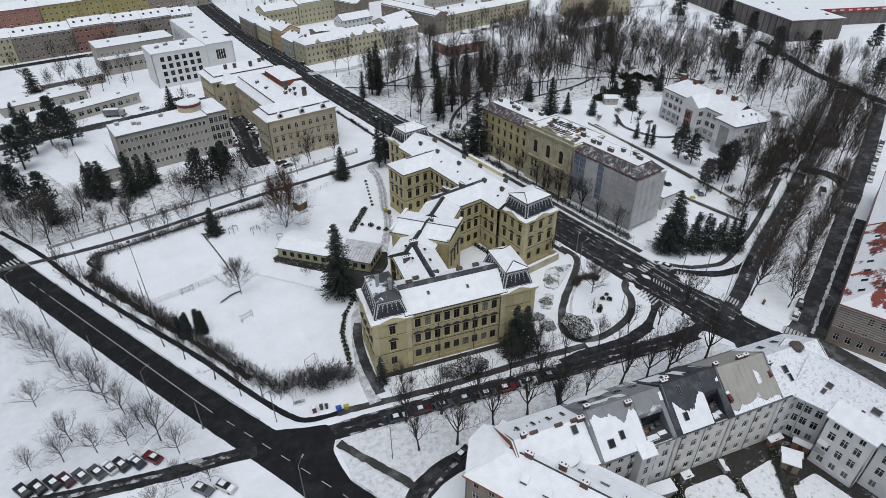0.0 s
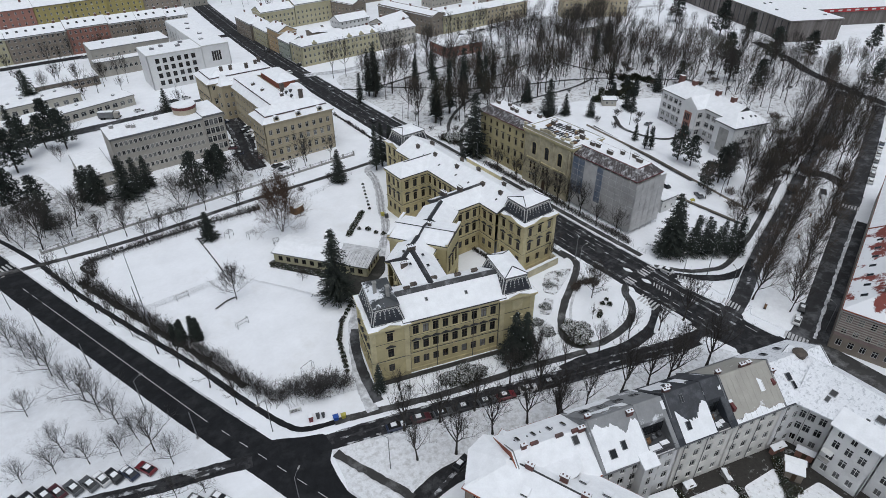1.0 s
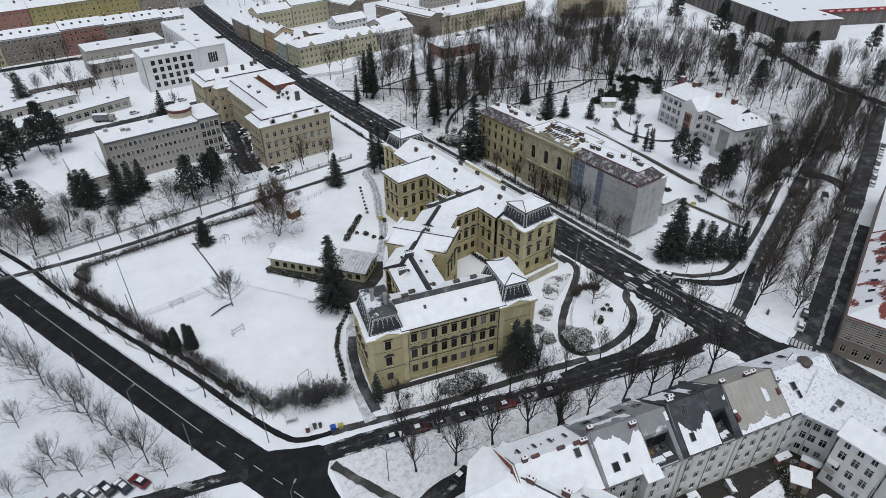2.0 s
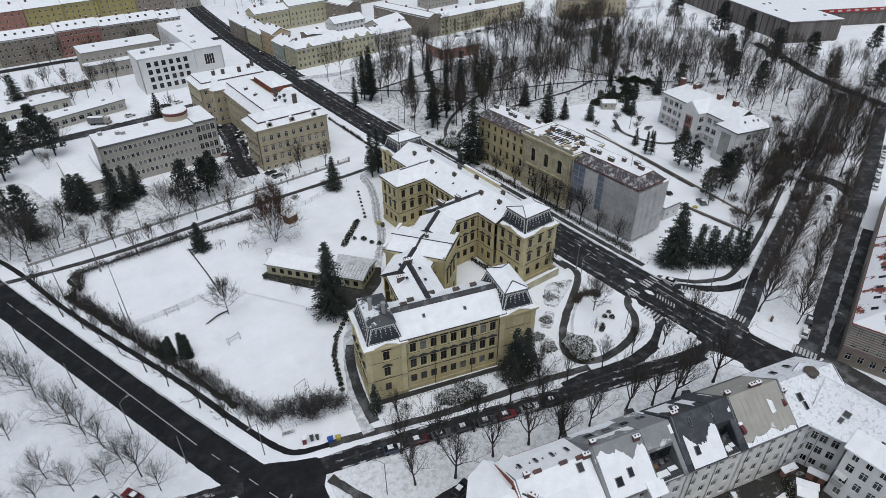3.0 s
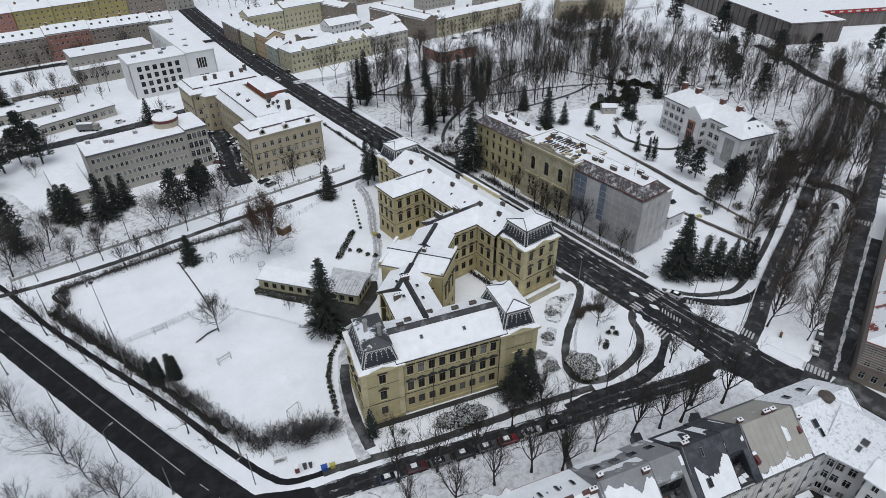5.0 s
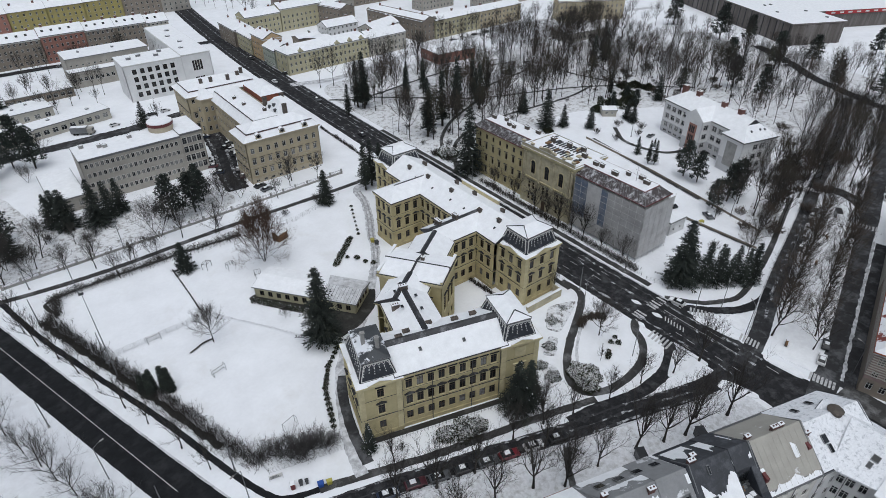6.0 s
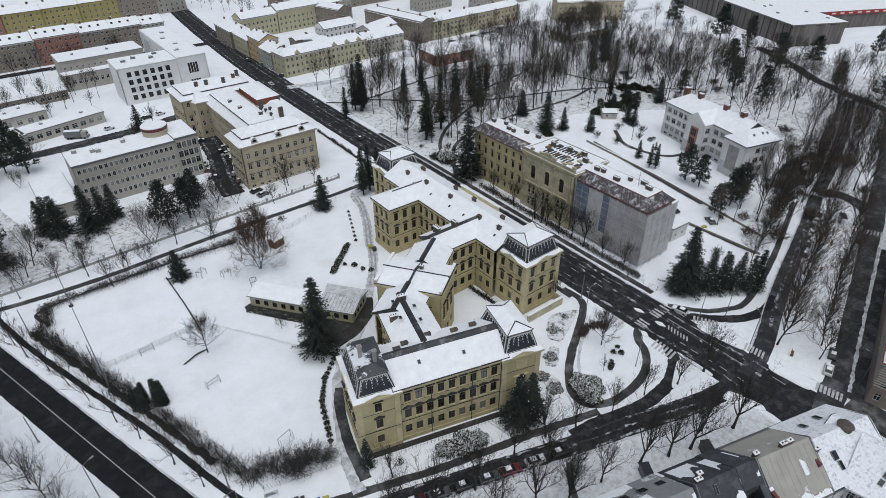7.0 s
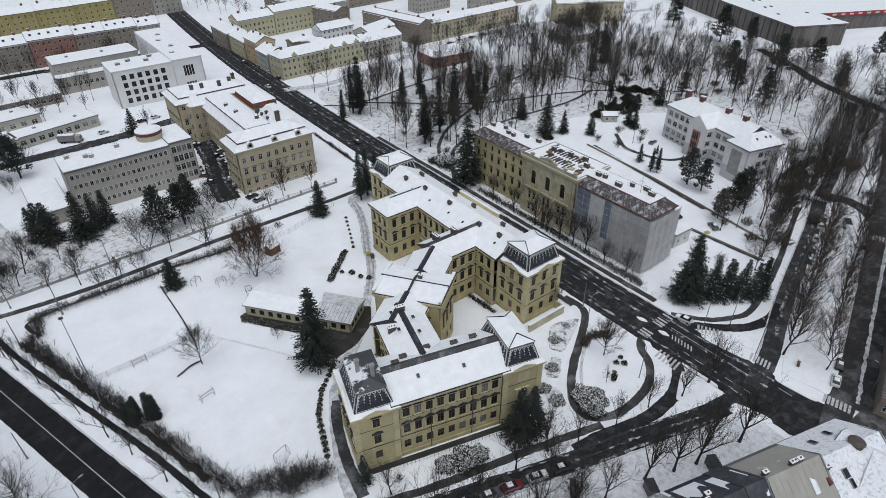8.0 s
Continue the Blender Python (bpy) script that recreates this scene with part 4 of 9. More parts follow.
# slush left between the wheel tracks
for off in (-4.6, 1.7, 4.6):
    road("slush", [(14.4 + off, -47), (13.6 + off, -20), (13.3 + off, 10), (13.8 + off, 75), (14 + off, 190), (16.5 + off, 275), (27 + off, 410)], 0.6, SLUSH, "broken streak of slush between wheel tracks", "slush", rough=0.7)
for off in (-0.2, 1.75, -2.1):
    road("slush", [(-78, -19.4 + off), (-66.8, -22.6 + off), (-48.6, -28.2 + off), (-29.5, -34.4 + off), (-15.5, -38.3 + off), (-1, -43 + off)], 0.45, SLUSH, "broken streak of slush between wheel tracks", "slush", rough=0.5)
road("slush", [(30, -41), (49, -34.2), (92, -21.2)], 0.8, SLUSH, "broken streak of slush between wheel tracks", "slush", rough=0.7)
road("slush", [(-77, -42.9), (-63, -39.5), (-52, -43.1), (-29, -49.7), (-13, -53.9), (4, -58.2)], 0.8, SLUSH, "broken streak of slush between wheel tracks", "slush", rough=0.6)
road("slush", [(-150, 6.6), (-126, -3.3), (-109.3, -9.3), (-97, -13)], 0.8, SLUSH, "broken streak of slush between wheel tracks", "slush", rough=0.6)
for off in (-1.0, 1.0):
    road("wheel_track", [(-13.6 + off * 0.6, 79), (-15.2 + off * 0.6, 72.5), (-19.4 + off * 0.6, 62.5), (-24.3 + off * 0.6, 53.1), (-28.4 + off * 0.6, 43.8), (-35 + off * 0.6, 34)], 0.5, RUT, "grey wheel track in the packed snow", "track", rough=0.3)

patch("verge", [(-80.6, -19.6), (-66.8, -23.4), (-48.6, -29.2), (-29.5, -35.4), (-15.5, -39.4), (-1, -44), (7, -46), (6, -58), (-13, -53.2), (-29, -49), (-52, -42.4), (-63, -39), (-71, -39.4), (-76, -42), (-79.6, -47), (-84, -37), (-81.6, -28)], VERGE_SNOW, "thin grey snow on the tree-lined verge", "verge", z=0.013)
patch("west_meadow", [(-129, 88), (-107.2, 24.5), (-97.2, -3.5), (-95, -12), (-102, -11.5), (-126, -3.4), (-150, 6.5), (-200, 24), (-230, 34), (-230, 110), (-140, 120)], VIGNETTED_SNOW, "greyer snow on the meadow of young trees, with vignetting in its colour", "meadow", z=0.013)
for poly in ([(-6.4, -3.6), (1.6, -6.6), (-3.6, -9.2), (-10.8, -12.4), (-12.6, -9.4)], [(-14.0, -11.6), (-12.6, -13.6), (-17.6, -17.4), (-19.6, -15.2)], [(-21.7, -15.8), (-24.8, -22.1), (-22.2, -23.6), (-19.9, -20.2)]):
    patch("planted_bed", rounded(poly, pull=0.25), FOOTPRINTS, "raised snowy bed with dark low plants", "flower bed", z=0.3)
# flat dark strip along the foot of the front wall
patch("wall_bed", [(-63.9, -12.6), (-27.3, -22.8), (-27.0, -21.7), (-63.6, -11.5)], YARD_DARK, "dark strip along the foot of the school front", "ground")
# snowy traffic islands with kerbs
for poly in ([(19.9, -28.2), (21.6, -32.0), (21.7, -40.2), (20.3, -39.7), (19.0, -30.0)], [(24.8, -33.0), (32.6, -36.6), (24.1, -39.4)], [(21.6, -45.8), (22.6, -55.0), (20.2, -55.7), (19.4, -47)],
             [(21.4, -21.0), (22.6, -25.4), (20.6, -23.4)], [(13.0, -14.6), (14.0, -16.2), (13.6, -18.0), (12.6, -16.4)], [(13.0, -21.0), (14.0, -22.6), (13.4, -24.4), (12.5, -22.8)], [(7.5, -21.2), (8.0, -22.6), (6.9, -24.1), (6.4, -22.6)],
             [(4.6, -25.4), (4.5, -29.0), (0.9, -31.9), (-4.8, -34.3), (-9.8, -34.9), (-14.6, -34.0), (-12.0, -32.8), (-7.0, -32.9), (-2.9, -31.6), (1.6, -28.6)],
             [(6.2, -32.6), (6.8, -38.6), (-3.6, -37.4), (3.8, -33.6)], [(8.2, -30.9), (8.4, -40.0), (7.4, -40.6), (7.5, -32.0)], [(6.8, -44.8), (8.6, -51.7), (7.4, -53), (3.1, -45.2)]):
    patch("traffic_island", rounded(poly, pull=0.3), SNOW, "snow-covered kerbed traffic island", "traffic island", z=0.16)
patch("avenue_strip", rounded([(22.8, -46.2), (98, -23.6), (107, -21.6), (109.5, -25.2), (105, -32), (72, -42.4), (34, -54.2), (24.4, -56.2)], pull=0.1), SNOW, "long snowy strip between two rows of trees", "verge", z=0.15)


def crossing(parent, a, b, n, turn, length, width, z):
    """Zebra bars from a to b."""
    for k in range(n):
        f = (k + 0.5) / n
        paint(parent, "crossing_stripe", a[0] + (b[0] - a[0]) * f, a[1] + (b[1] - a[1]) * f, turn, length, width, z)


patch("avenue_strip", rounded([(118.6, -20.4), (131, -13.6), (160, -4.4), (190, 5), (190, -3), (160, -13), (128, -23), (117, -27)], pull=0.15), SNOW, "long snowy strip between two rows of trees", "verge", z=0.15)
road("ploughed_ridge", [(26.5, -61.0), (57, -51.8), (92, -41.3)], 0.7, TRACKS, "low ridge of ploughed snow along the parking lane", "snow", rough=0.6)
crossing(boulevard_east, (98, -34.4), (100, -39.2), 6, 16, 3.0, 0.5, 0.115)
crossing(boulevard_west, (109.4, -13.2), (110.8, -17), 5, 16, 2.8, 0.45, 0.115)

# road markings
for x, y in ((-121.3, 68.5), (-122.9, 73.2)):
    paint(west_road, "lane_line", x, y, -71, 3.0, 0.14, 0.03)
paint(west_road, "lane_line", -109.0, 32.6, -71.1, 68, 0.14, 0.03)
for k in range(9):
    f = k * 5.2
    paint(west_road, "lane_line", -95.9 + f * 0.365, -4.6 - f * 0.931, -68.6, 2.4, 0.14, 0.052)
for k in range(7):
    paint(west_road, "crossing_stripe", -130.2 + k * 0.95, 86.8 + k * 0.38, -71, 3.6, 0.5, 0.031)
crossing(west_road, (-105.2, -8.6), (-102.6, -12.0), 5, 162, 2.6, 0.45, 0.06)
for off in (-3.2, 0.0, 3.2):
    for k in range(20):
        paint(main_street, "lane_line", 13.5 + off, -3 + k * 8.5, 90, 2.6, 0.13, 0.036)
    for k in range(8):
        paint(main_street, "lane_line", 14.6 + off, -60 - k * 7, 90, 2.6, 0.13, 0.036)
paint(main_street, "lane_line", 16.4, -34.6, 90, 24.0, 0.16, 0.037)
for x, y, ln in ((10.0, -27.0, 4.0), (11.5, -30.2, 1.6), (11.4, -33.5, 2.1), (11.6, -37.0, 1.6), (11.7, -40.6, 1.8), (16.0, -35.6, 3.8), (18.3, -35.6, 4.4), (9.0, -34.0, 2.0), (18.2, -43.0, 3.0), (11.8, -45.0, 2.0), (18.0, -50.0, 3.0)):
    paint(main_street, "lane_line", x, y, 90, ln, 0.16, 0.038)
# hatched field between the directions
for k in range(7):
    paint(main_street, "hatch_bar", 13.75, -24.8 - k * 0.85, 32, 1.7, 0.3, 0.038)


crossing(main_street, (14.3, -19.7), (19.8, -19.6), 5, 90, 2.8, 0.55, 0.038)
crossing(main_street, (8.4, -19.9), (11.4, -19.8), 3, 90, 3.0, 0.55, 0.038)
crossing(main_street, (21.2, -26.4), (24.2, -31.8), 7, 30, 2.6, 0.5, 0.092)
crossing(main_street, (6.4, -25.6), (6.2, -31.6), 6, 8, 3.2, 0.5, 0.092)
crossing(boulevard_west, (22.4, -39.4), (22.8, -44.2), 6, 16, 2.6, 0.45, 0.115)
crossing(boulevard_east, (22.8, -55.6), (23.8, -61.0), 7, 16, 2.6, 0.5, 0.115)


# ---- the school: two long wings with corner pavilions, joined by links and a middle hall ----
school = thing("school_building", "ochre three-storey school with slate mansard pavilions and snowy roofs", "building")
SF, SE = pose(-64.85, -10.85, 0, 0, 0, -15.6), pose(0.35, 0.6, 0, 0, 0, 90)
S_ROWS = [(2.2, 2.2, 1.36, "school_low"), (6.4, 2.5, 1.36, "school_hood"), (10.9, 2.45, 1.36, "school")]
EAVE = 15.0


def bands(m, x0, y0, x1, y1):
    ring(school, m, x0, y0, x1, y1, 5.3, 5.75, 0.14, OCHRE_TRIM, "string_course")
    ring(school, m, x0, y0, x1, y1, 10.35, 10.6, 0.09, OCHRE_TRIM, "string_course")
    ring(school, m, x0, y0, x1, y1, 5.753, 5.8, 0.2, METAL, "flashing")
    ring(school, m, x0, y0, x1, y1, 10.603, 10.64, 0.13, METAL, "flashing")
    ring(school, m, x0, y0, x1, y1, 0.0, 1.1, 0.16, OCHRE_BASE, "plinth")


def school_block(m, x0, y0, x1, y1, cols, skips=None, z1=EAVE):
    block(school, m, x0, y0, x1, y1, z1, S_ROWS, cols, OCHRE, 0.5, base=OCHRE_BASE, base_z=5.3, cornice=(0.9, 0.55, OCHRE_TRIM), skips=skips)
    bands(m, x0, y0, x1, y1)


def pavilion(m, x0, y0, x1, y1, cols, bare=False, skips=None):
    """A corner pavilion with a slate mansard, its lace of white ornament and a snowy cornice."""
    school_block(m, x0, y0, x1, y1, cols, skips)
    for px, py in ((x0, y0), (x1, y0), (x1, y1), (x0, y1)):
        for za, zb in ((1.1, 5.3), (5.75, EAVE - 0.9)):
            q = Shape()
            q.box(px - 0.12 if px == x0 else px - 1.0, py - 0.12 if py == y0 else py - 1.0, za, px + 1.0 if px == x0 else px + 0.12, py + 1.0 if py == y0 else py + 0.12, zb)
            part("pilaster", q, OCHRE_TRIM, school, m=m)
    s, z = Shape(), EAVE
    for a, b in (((x0, y0), (x1, y0)), ((x1, y0), (x1, y1)), ((x1, y1), (x0, y1)), ((x0, y1), (x0, y0))):
        f = edge_frame(m, a, b)
        ln = math.dist(a, b)
        g = Shape()
        c = ln / 2
        g.prism([(c - 2.4, -0.5), (c + 2.4, -0.5), (c + 2.4, 0.1), (c - 2.4, 0.1)], z + 0.002, z + 0.12)
        lo = [(c - 2.3, -0.45, z + 0.122), (c + 2.3, -0.45, z + 0.122), (c + 2.3, 0.05, z + 0.122), (c - 2.3, 0.05, z + 0.122)]
        hi = [(c - 0.08, -0.45, z + 0.85), (c + 0.08, -0.45, z + 0.85), (c + 0.08, 0.05, z + 0.85), (c - 0.08, 0.05, z + 0.85)]
        g.loft(lo, hi)
        gb = part("pediment", g, OCHRE_TRIM, school, m=f)
        sn = Shape()
        for sgn in (-1, 1):
            sn.loft([(c + sgn * 2.35, -0.5, z + 0.14), (c, -0.5, z + 0.87), (c, 0.08, z + 0.87), (c + sgn * 2.35, 0.08, z + 0.14)],
                    [(c + sgn * 2.35, -0.5, z + 0.26), (c, -0.5, z + 1.0), (c, 0.08, z + 1.0), (c + sgn * 2.35, 0.08, z + 0.26)], floor=True)
        part("snow_cover", sn, SNOW, gb)
    s = Shape()
    e, t, z0, z1 = 0.5, 1.6, z + 0.3, z + 4.1
    r0, r1 = [(x0 - e, y0 - e), (x1 + e, y0 - e), (x1 + e, y1 + e), (x0 - e, y1 + e)], 0
    s.loft([(*p, z + 0.002) for p in r0], [(x0 + 0.5, y0 + 0.5, z + 0.42), (x1 - 0.5, y0 + 0.5, z + 0.42), (x1 - 0.5, y1 - 0.5, z + 0.42), (x0 + 0.5, y1 - 0.5, z + 0.42)])
    part("snow_cover", s, SNOW, school, m=m)
    s = Shape()
    low = [(x0 + 0.45, y0 + 0.45), (x1 - 0.45, y0 + 0.45), (x1 - 0.45, y1 - 0.45), (x0 + 0.45, y1 - 0.45)]
    top = [(x0 + t, y0 + t), (x1 - t, y0 + t), (x1 - t, y1 - t), (x0 + t, y1 - t)]
    s.loft([(*p, z0) for p in low], [(*p, z1) for p in top])
    man = part("mansard", s, SLATE, school, m=m)
    # pale zinc hips, borders and pendants on the slates
    orn = Shape()
    for i in range(4):
        a, b, c, d = Vector((*low[i], z0)), Vector((*low[(i + 1) % 4], z0)), Vector((*top[(i + 1) % 4], z1)), Vector((*top[i], z1))
        nrm = (b - a).cross(d - a).normalized() * 0.05

        def spot(u, v):
            return a.lerp(b, u).lerp(d.lerp(c, u), v) + nrm
        wide = (b - a).length
        def bar(u0, v0, u1, v1, th=0.07):
            p, q = spot(u0, v0), spot(u1, v1)
            orn.tube([p, q], [th, th], 4)
        bar(0.04, 0.1, 0.055, 0.9, 0.11)
        bar(0.96, 0.1, 0.945, 0.9, 0.11)
        bar(0.05, 0.9, 0.95, 0.9, 0.12)
        bar(0.04, 0.08, 0.96, 0.08, 0.05)
        k = max(5, int(wide / 1.15))
        for j in range(k):
            u = (j + 0.5) / k
            bar(u - 0.36 / k, 0.86, u, 0.74)
            bar(u, 0.74, u + 0.36 / k, 0.86)
            bar(u, 0.7, u, 0.6, 0.12)
            bar(u, 0.52, u, 0.46, 0.09)
            if j % 2 == 0:
                bar(u, 0.40, u, 0.34, 0.12)
    part("ornament", orn, WHITE_PAINT, man, "pale lace-like zinc ornament")
    s = Shape()
    o = 0.28
    e4 = [(x0 + t - o, y0 + t - o), (x1 - t + o, y0 + t - o), (x1 - t + o, y1 - t + o), (x0 + t - o, y1 - t + o)]
    s.loft([(*p, z1) for p in e4], [(*p, z1 + 0.3) for p in e4], floor=True)
    part("mansard_rim", s, ZINC, school, m=m)
    s = Shape()
    long_x = (x1 - x0) > (y1 - y0)
    cx, cy = (x0 + x1) / 2, (y0 + y1) / 2
    hx, hy = ((x1 - x0) / 2 - t, 0.05) if not long_x else ((x1 - x0) / 2 - t - 2.0, 0.05)
    if long_x:
        r = [(cx - hx, cy - 0.05), (cx + hx, cy - 0.05), (cx + hx, cy + 0.05), (cx - hx, cy + 0.05)]
    else:
        q = (y1 - y0) / 2 - t - 2.0
        r = [(cx - 0.05, cy - q), (cx + 0.05, cy - q), (cx + 0.05, cy + q), (cx - 0.05, cy + q)]
    s.loft([(*p, z1 + 0.302) for p in e4], [(*p, z1 + 1.35) for p in r])
    part("pavilion_roof", s, SLATE_SNOW if bare else SNOW, school, m=m)
    if not bare:
        for p, q in zip(e4, r):
            hip = Shape()
            hip.tube([(*p, z1 + 0.33), (*q, z1 + 1.4)], [0.09, 0.13], 4)
            part("hip_cap", hip, METAL, school, m=m)


LF, DF = 38.0, 12.0
pavilion(SF, 0, 0, 8.3, DF + 0.5, (1, None, 2, 4), bare=True)
pavilion(SF, LF - 8.3, 0, LF, DF + 0.5, (1, 4, 2, None), skips={0: ((0, 0), (0, 1), (0, 2))})
school_block(SF, 8.3, 0.35, LF - 8.3, DF, (9, None, 8, None))
hip_roof(school, SF, 7.6, 0.35, LF - 7.6, DF, EAVE, 3.3, 0, 0, 0.6, SNOW, ridge=0.95)
for z in (6.6, 11.2):
    q = Shape()
    q.box(LF - 5.4, -0.1, z, LF - 2.9, -0.004, z + 2.3)
    q.box(LF - 5.7, -0.34, z + 2.5, LF - 2.6, -0.004, z + 2.7)
    part("blind_panel", q, OCHRE_TRIM, school, m=SF)
PE = 10.2
LE = 69.2
pavilion(SE, 0, 0, PE, 11.6, (4, None, 3, 3))
pavilion(SE, LE - 10.0, 0, LE, 11.6, (4, 3, 3, None))
school_block(SE, PE, 0.3, LE - 10.0, 13.0, (18, None, 18, None))
hip_roof(school, SE, PE - 0.6, 0.3, LE - 9.4, 13.0, EAVE, 3.5, 0, 0, 0.6, SNOW)
# stub wing towards the playing field
school_block(SE, 42.3, 13.0, 51.2, 22.9, (None, 3, 3, 3))
hip_roof(school, SE @ pose(51.2, 13.0, 0, 0, 0, 90), -6.2, 0, 9.9, 8.9, EAVE, 2.5, 0, 3.8, 0.6, SNOW, ridge=0.3)
# links from both wings to the middle hall
school_block(SE, 17.0, 13.0, 26.0, 21.6, (None, 3, None, 3))
hip_roof(school, SE @ pose(26.0, 13.0, 0, 0, 0, 90), -6.2, 0, 11.0, 9.0, EAVE, 2.7, 0, 0, 0.5, SNOW, ridge=0.65)
school_block(SF, 11.2, 12.0, 21.2, 21.5, (None, 3, None, 3))
hip_roof(school, SF @ pose(21.2, 12.0, 0, 0, 0, 90), -6.0, 0, 11.6, 10.0, EAVE, 2.7, 0, 0, 0.5, SNOW, ridge=0.65)

# the middle hall on the diagonal, with an apse towards the oval drive
SH = pose(-35.0, 12.5, 0, 0, 0, -54.3)
H_ROWS = [(2.3, 2.0, 1.2, "school_low"), (7.2, 4.6, 1.7, "school")]
block(school, SH, -7.6, -5.2, 7.6, 5.2, 16.4, H_ROWS, (3, 3, 3, 3), OCHRE, 1.0, base=OCHRE_BASE, base_z=5.3, cornice=(1.0, 0.5, OCHRE_TRIM))
# elbows that turn the links towards the hall
for sy in (1, -1):
    y0, y1 = (5.2, 13.2) if sy > 0 else (-13.2, -5.2)
    school_block(SH, -4.9, y0, 4.6, y1, (None, 2, None, 2))
    hip_roof(school, SH @ pose(4.6, y0, 0, 0, 0, 90), -0.4, 0, 8.4, 9.5, EAVE, 2.6, 0, 0, 0.45, SNOW, ridge=0.6)
for sx in (-1, 1):
    # raised gable parapet at each end
    s = Shape()
    x = sx * 7.9
    s.box(min(x, x - sx * 0.5), -5.6, 16.4, max(x, x - sx * 0.5), 5.6, 17.3)
    par = part("parapet", s, OCHRE_TRIM, school, m=SH)
    s = Shape()
    s.box(min(x, x - sx * 0.5) - 0.1, -5.7, 17.302, max(x, x - sx * 0.5) + 0.1, 5.7, 17.5)
    part("snow_cover", s, SNOW, par)
hip_roof(school, SH, -7.5, -5.2, 7.5, 5.2, 16.4, 1.0, 0, 0, 0.5, SNOW, ridge=0.22)
s = Shape()
s.tube([(-0.2, -5.2, 17.0), (0, 0, 18.1), (0.2, 5.2, 17.0)], [0.28, 0.28, 0.28], 4)
part("valley_strip", s, METAL, school, m=SH)
# attic wall over the street door
s = Shape()
s.box(23.0, -0.25, EAVE, 39.0, 0.35, EAVE + 1.5)
s.box(22.7, -0.35, EAVE + 1.5, 39.3, 0.45, EAVE + 1.75)
att = part("attic_wall", s, OCHRE_TRIM, school, m=SE)
s = Shape()
s.box(22.7, -0.33, EAVE + 1.752, 39.3, 0.43, EAVE + 1.9)
part("snow_cover", s, SNOW, att)

for x, y in ((16.5, 4.6), (20.6, 9.0), (28.5, 4.2), (33.6, 8.4), (36.8, 4.0), (44.5, 8.6), (52, 4.4), (53.2, 9.2), (13.4, 8.6)):
    chimney(school, SE, x, y, EAVE + 1.2, EAVE + 4.3 - abs(y - 6.5) * 0.3, 1.1 if x % 2 else 1.5, 0.75, SOOT, False)
for x, y in ((12.4, 8.8), (17.5, 9.8), (22.8, 8.6), (27.0, 8.9), (10.4, 7.4)):
    chimney(school, SF, x, y, EAVE + 1.0, EAVE + 3.8 - abs(y - 6) * 0.3, 1.3, 0.7, SOOT, False)
for x, y in ((3.0, 6.0), (5.2, 3.9)):
    chimney(school, SF, x, y, EAVE + 4.8, EAVE + 7.8, 0.7, 0.6, CONCRETE, False)
for x, y in ((14.0, 16.0), (17.9, 18.5), (14.1, 21.4), (17.6, 13.8)):
    roof_light(school, SF, x, y, EAVE + 1.75 + 0.56 * (4.6 - abs(x - 15.95)) - 0.35, 0)
for x, y in ((13.5, 3.4), (22.5, 2.9)):
    roof_light(school, SF, x, y, EAVE + 0.3 + y * 0.55, 29)
for x in (13, 25.5, 31.5, 40, 48.5):
    roof_light(school, SE, x, 10.4, EAVE + 0.3 + 2.6 * 0.53, -28)
chimney(school, SH, 1.0, 1.2, 17.2, 18.5, 0.8, 0.6, SOOT)
chimney(school, SE, 21.6, 16.5, 17.0, 19.2, 1.6, 0.8, SOOT)
chimney(school, SE, 22.4, 21.5, 16.8, 18.9, 2.2, 0.8, SOOT)
chimney(school, SF, 16.2, 21.8, 16.8, 18.8, 1.8, 0.8, SOOT)
chimney(school, SF, 13.0, 17.6, 15.8, 17.6, 1.6, 0.7, SOOT)
# rainwater pipes
for m, x, y in ((SF, 8.5, 0.2), (SF, 14.7, 0.2), (SF, 23.3, 0.2), (SF, 29.5, 0.2), (SE, PE + 0.2, 12.9)):
    pp = Shape()
    pp.tube([(x, y, 0.2), (x, y, EAVE - 0.4)], [0.09, 0.09], 5)
    part("rain_pipe", pp, DARK_STEEL, school, m=m)
# ramp wall and steps before the east pavilion
ramp = thing("ramp", "stone ramp wall with snowy coping beside the school", "ramp")
s = Shape()
s.box(-12.4, -2.6, 0, -0.6, -2.1, 2.3)
s.box(-0.6, -2.6, 0, -0.2, 0.2, 2.3)
part("wall", s, OLD_STONE, ramp)
s = Shape()
s.box(-12.5, -2.7, 2.302, -0.1, -2.0, 2.45)
part("coping", s, SNOW, ramp)


GREY_PALE = material("bare_grey_plaster", (0.50, 0.485, 0.46), (0.40, 0.385, 0.36), 0.58, size=2.0, vary=0.25, soft=0.1)


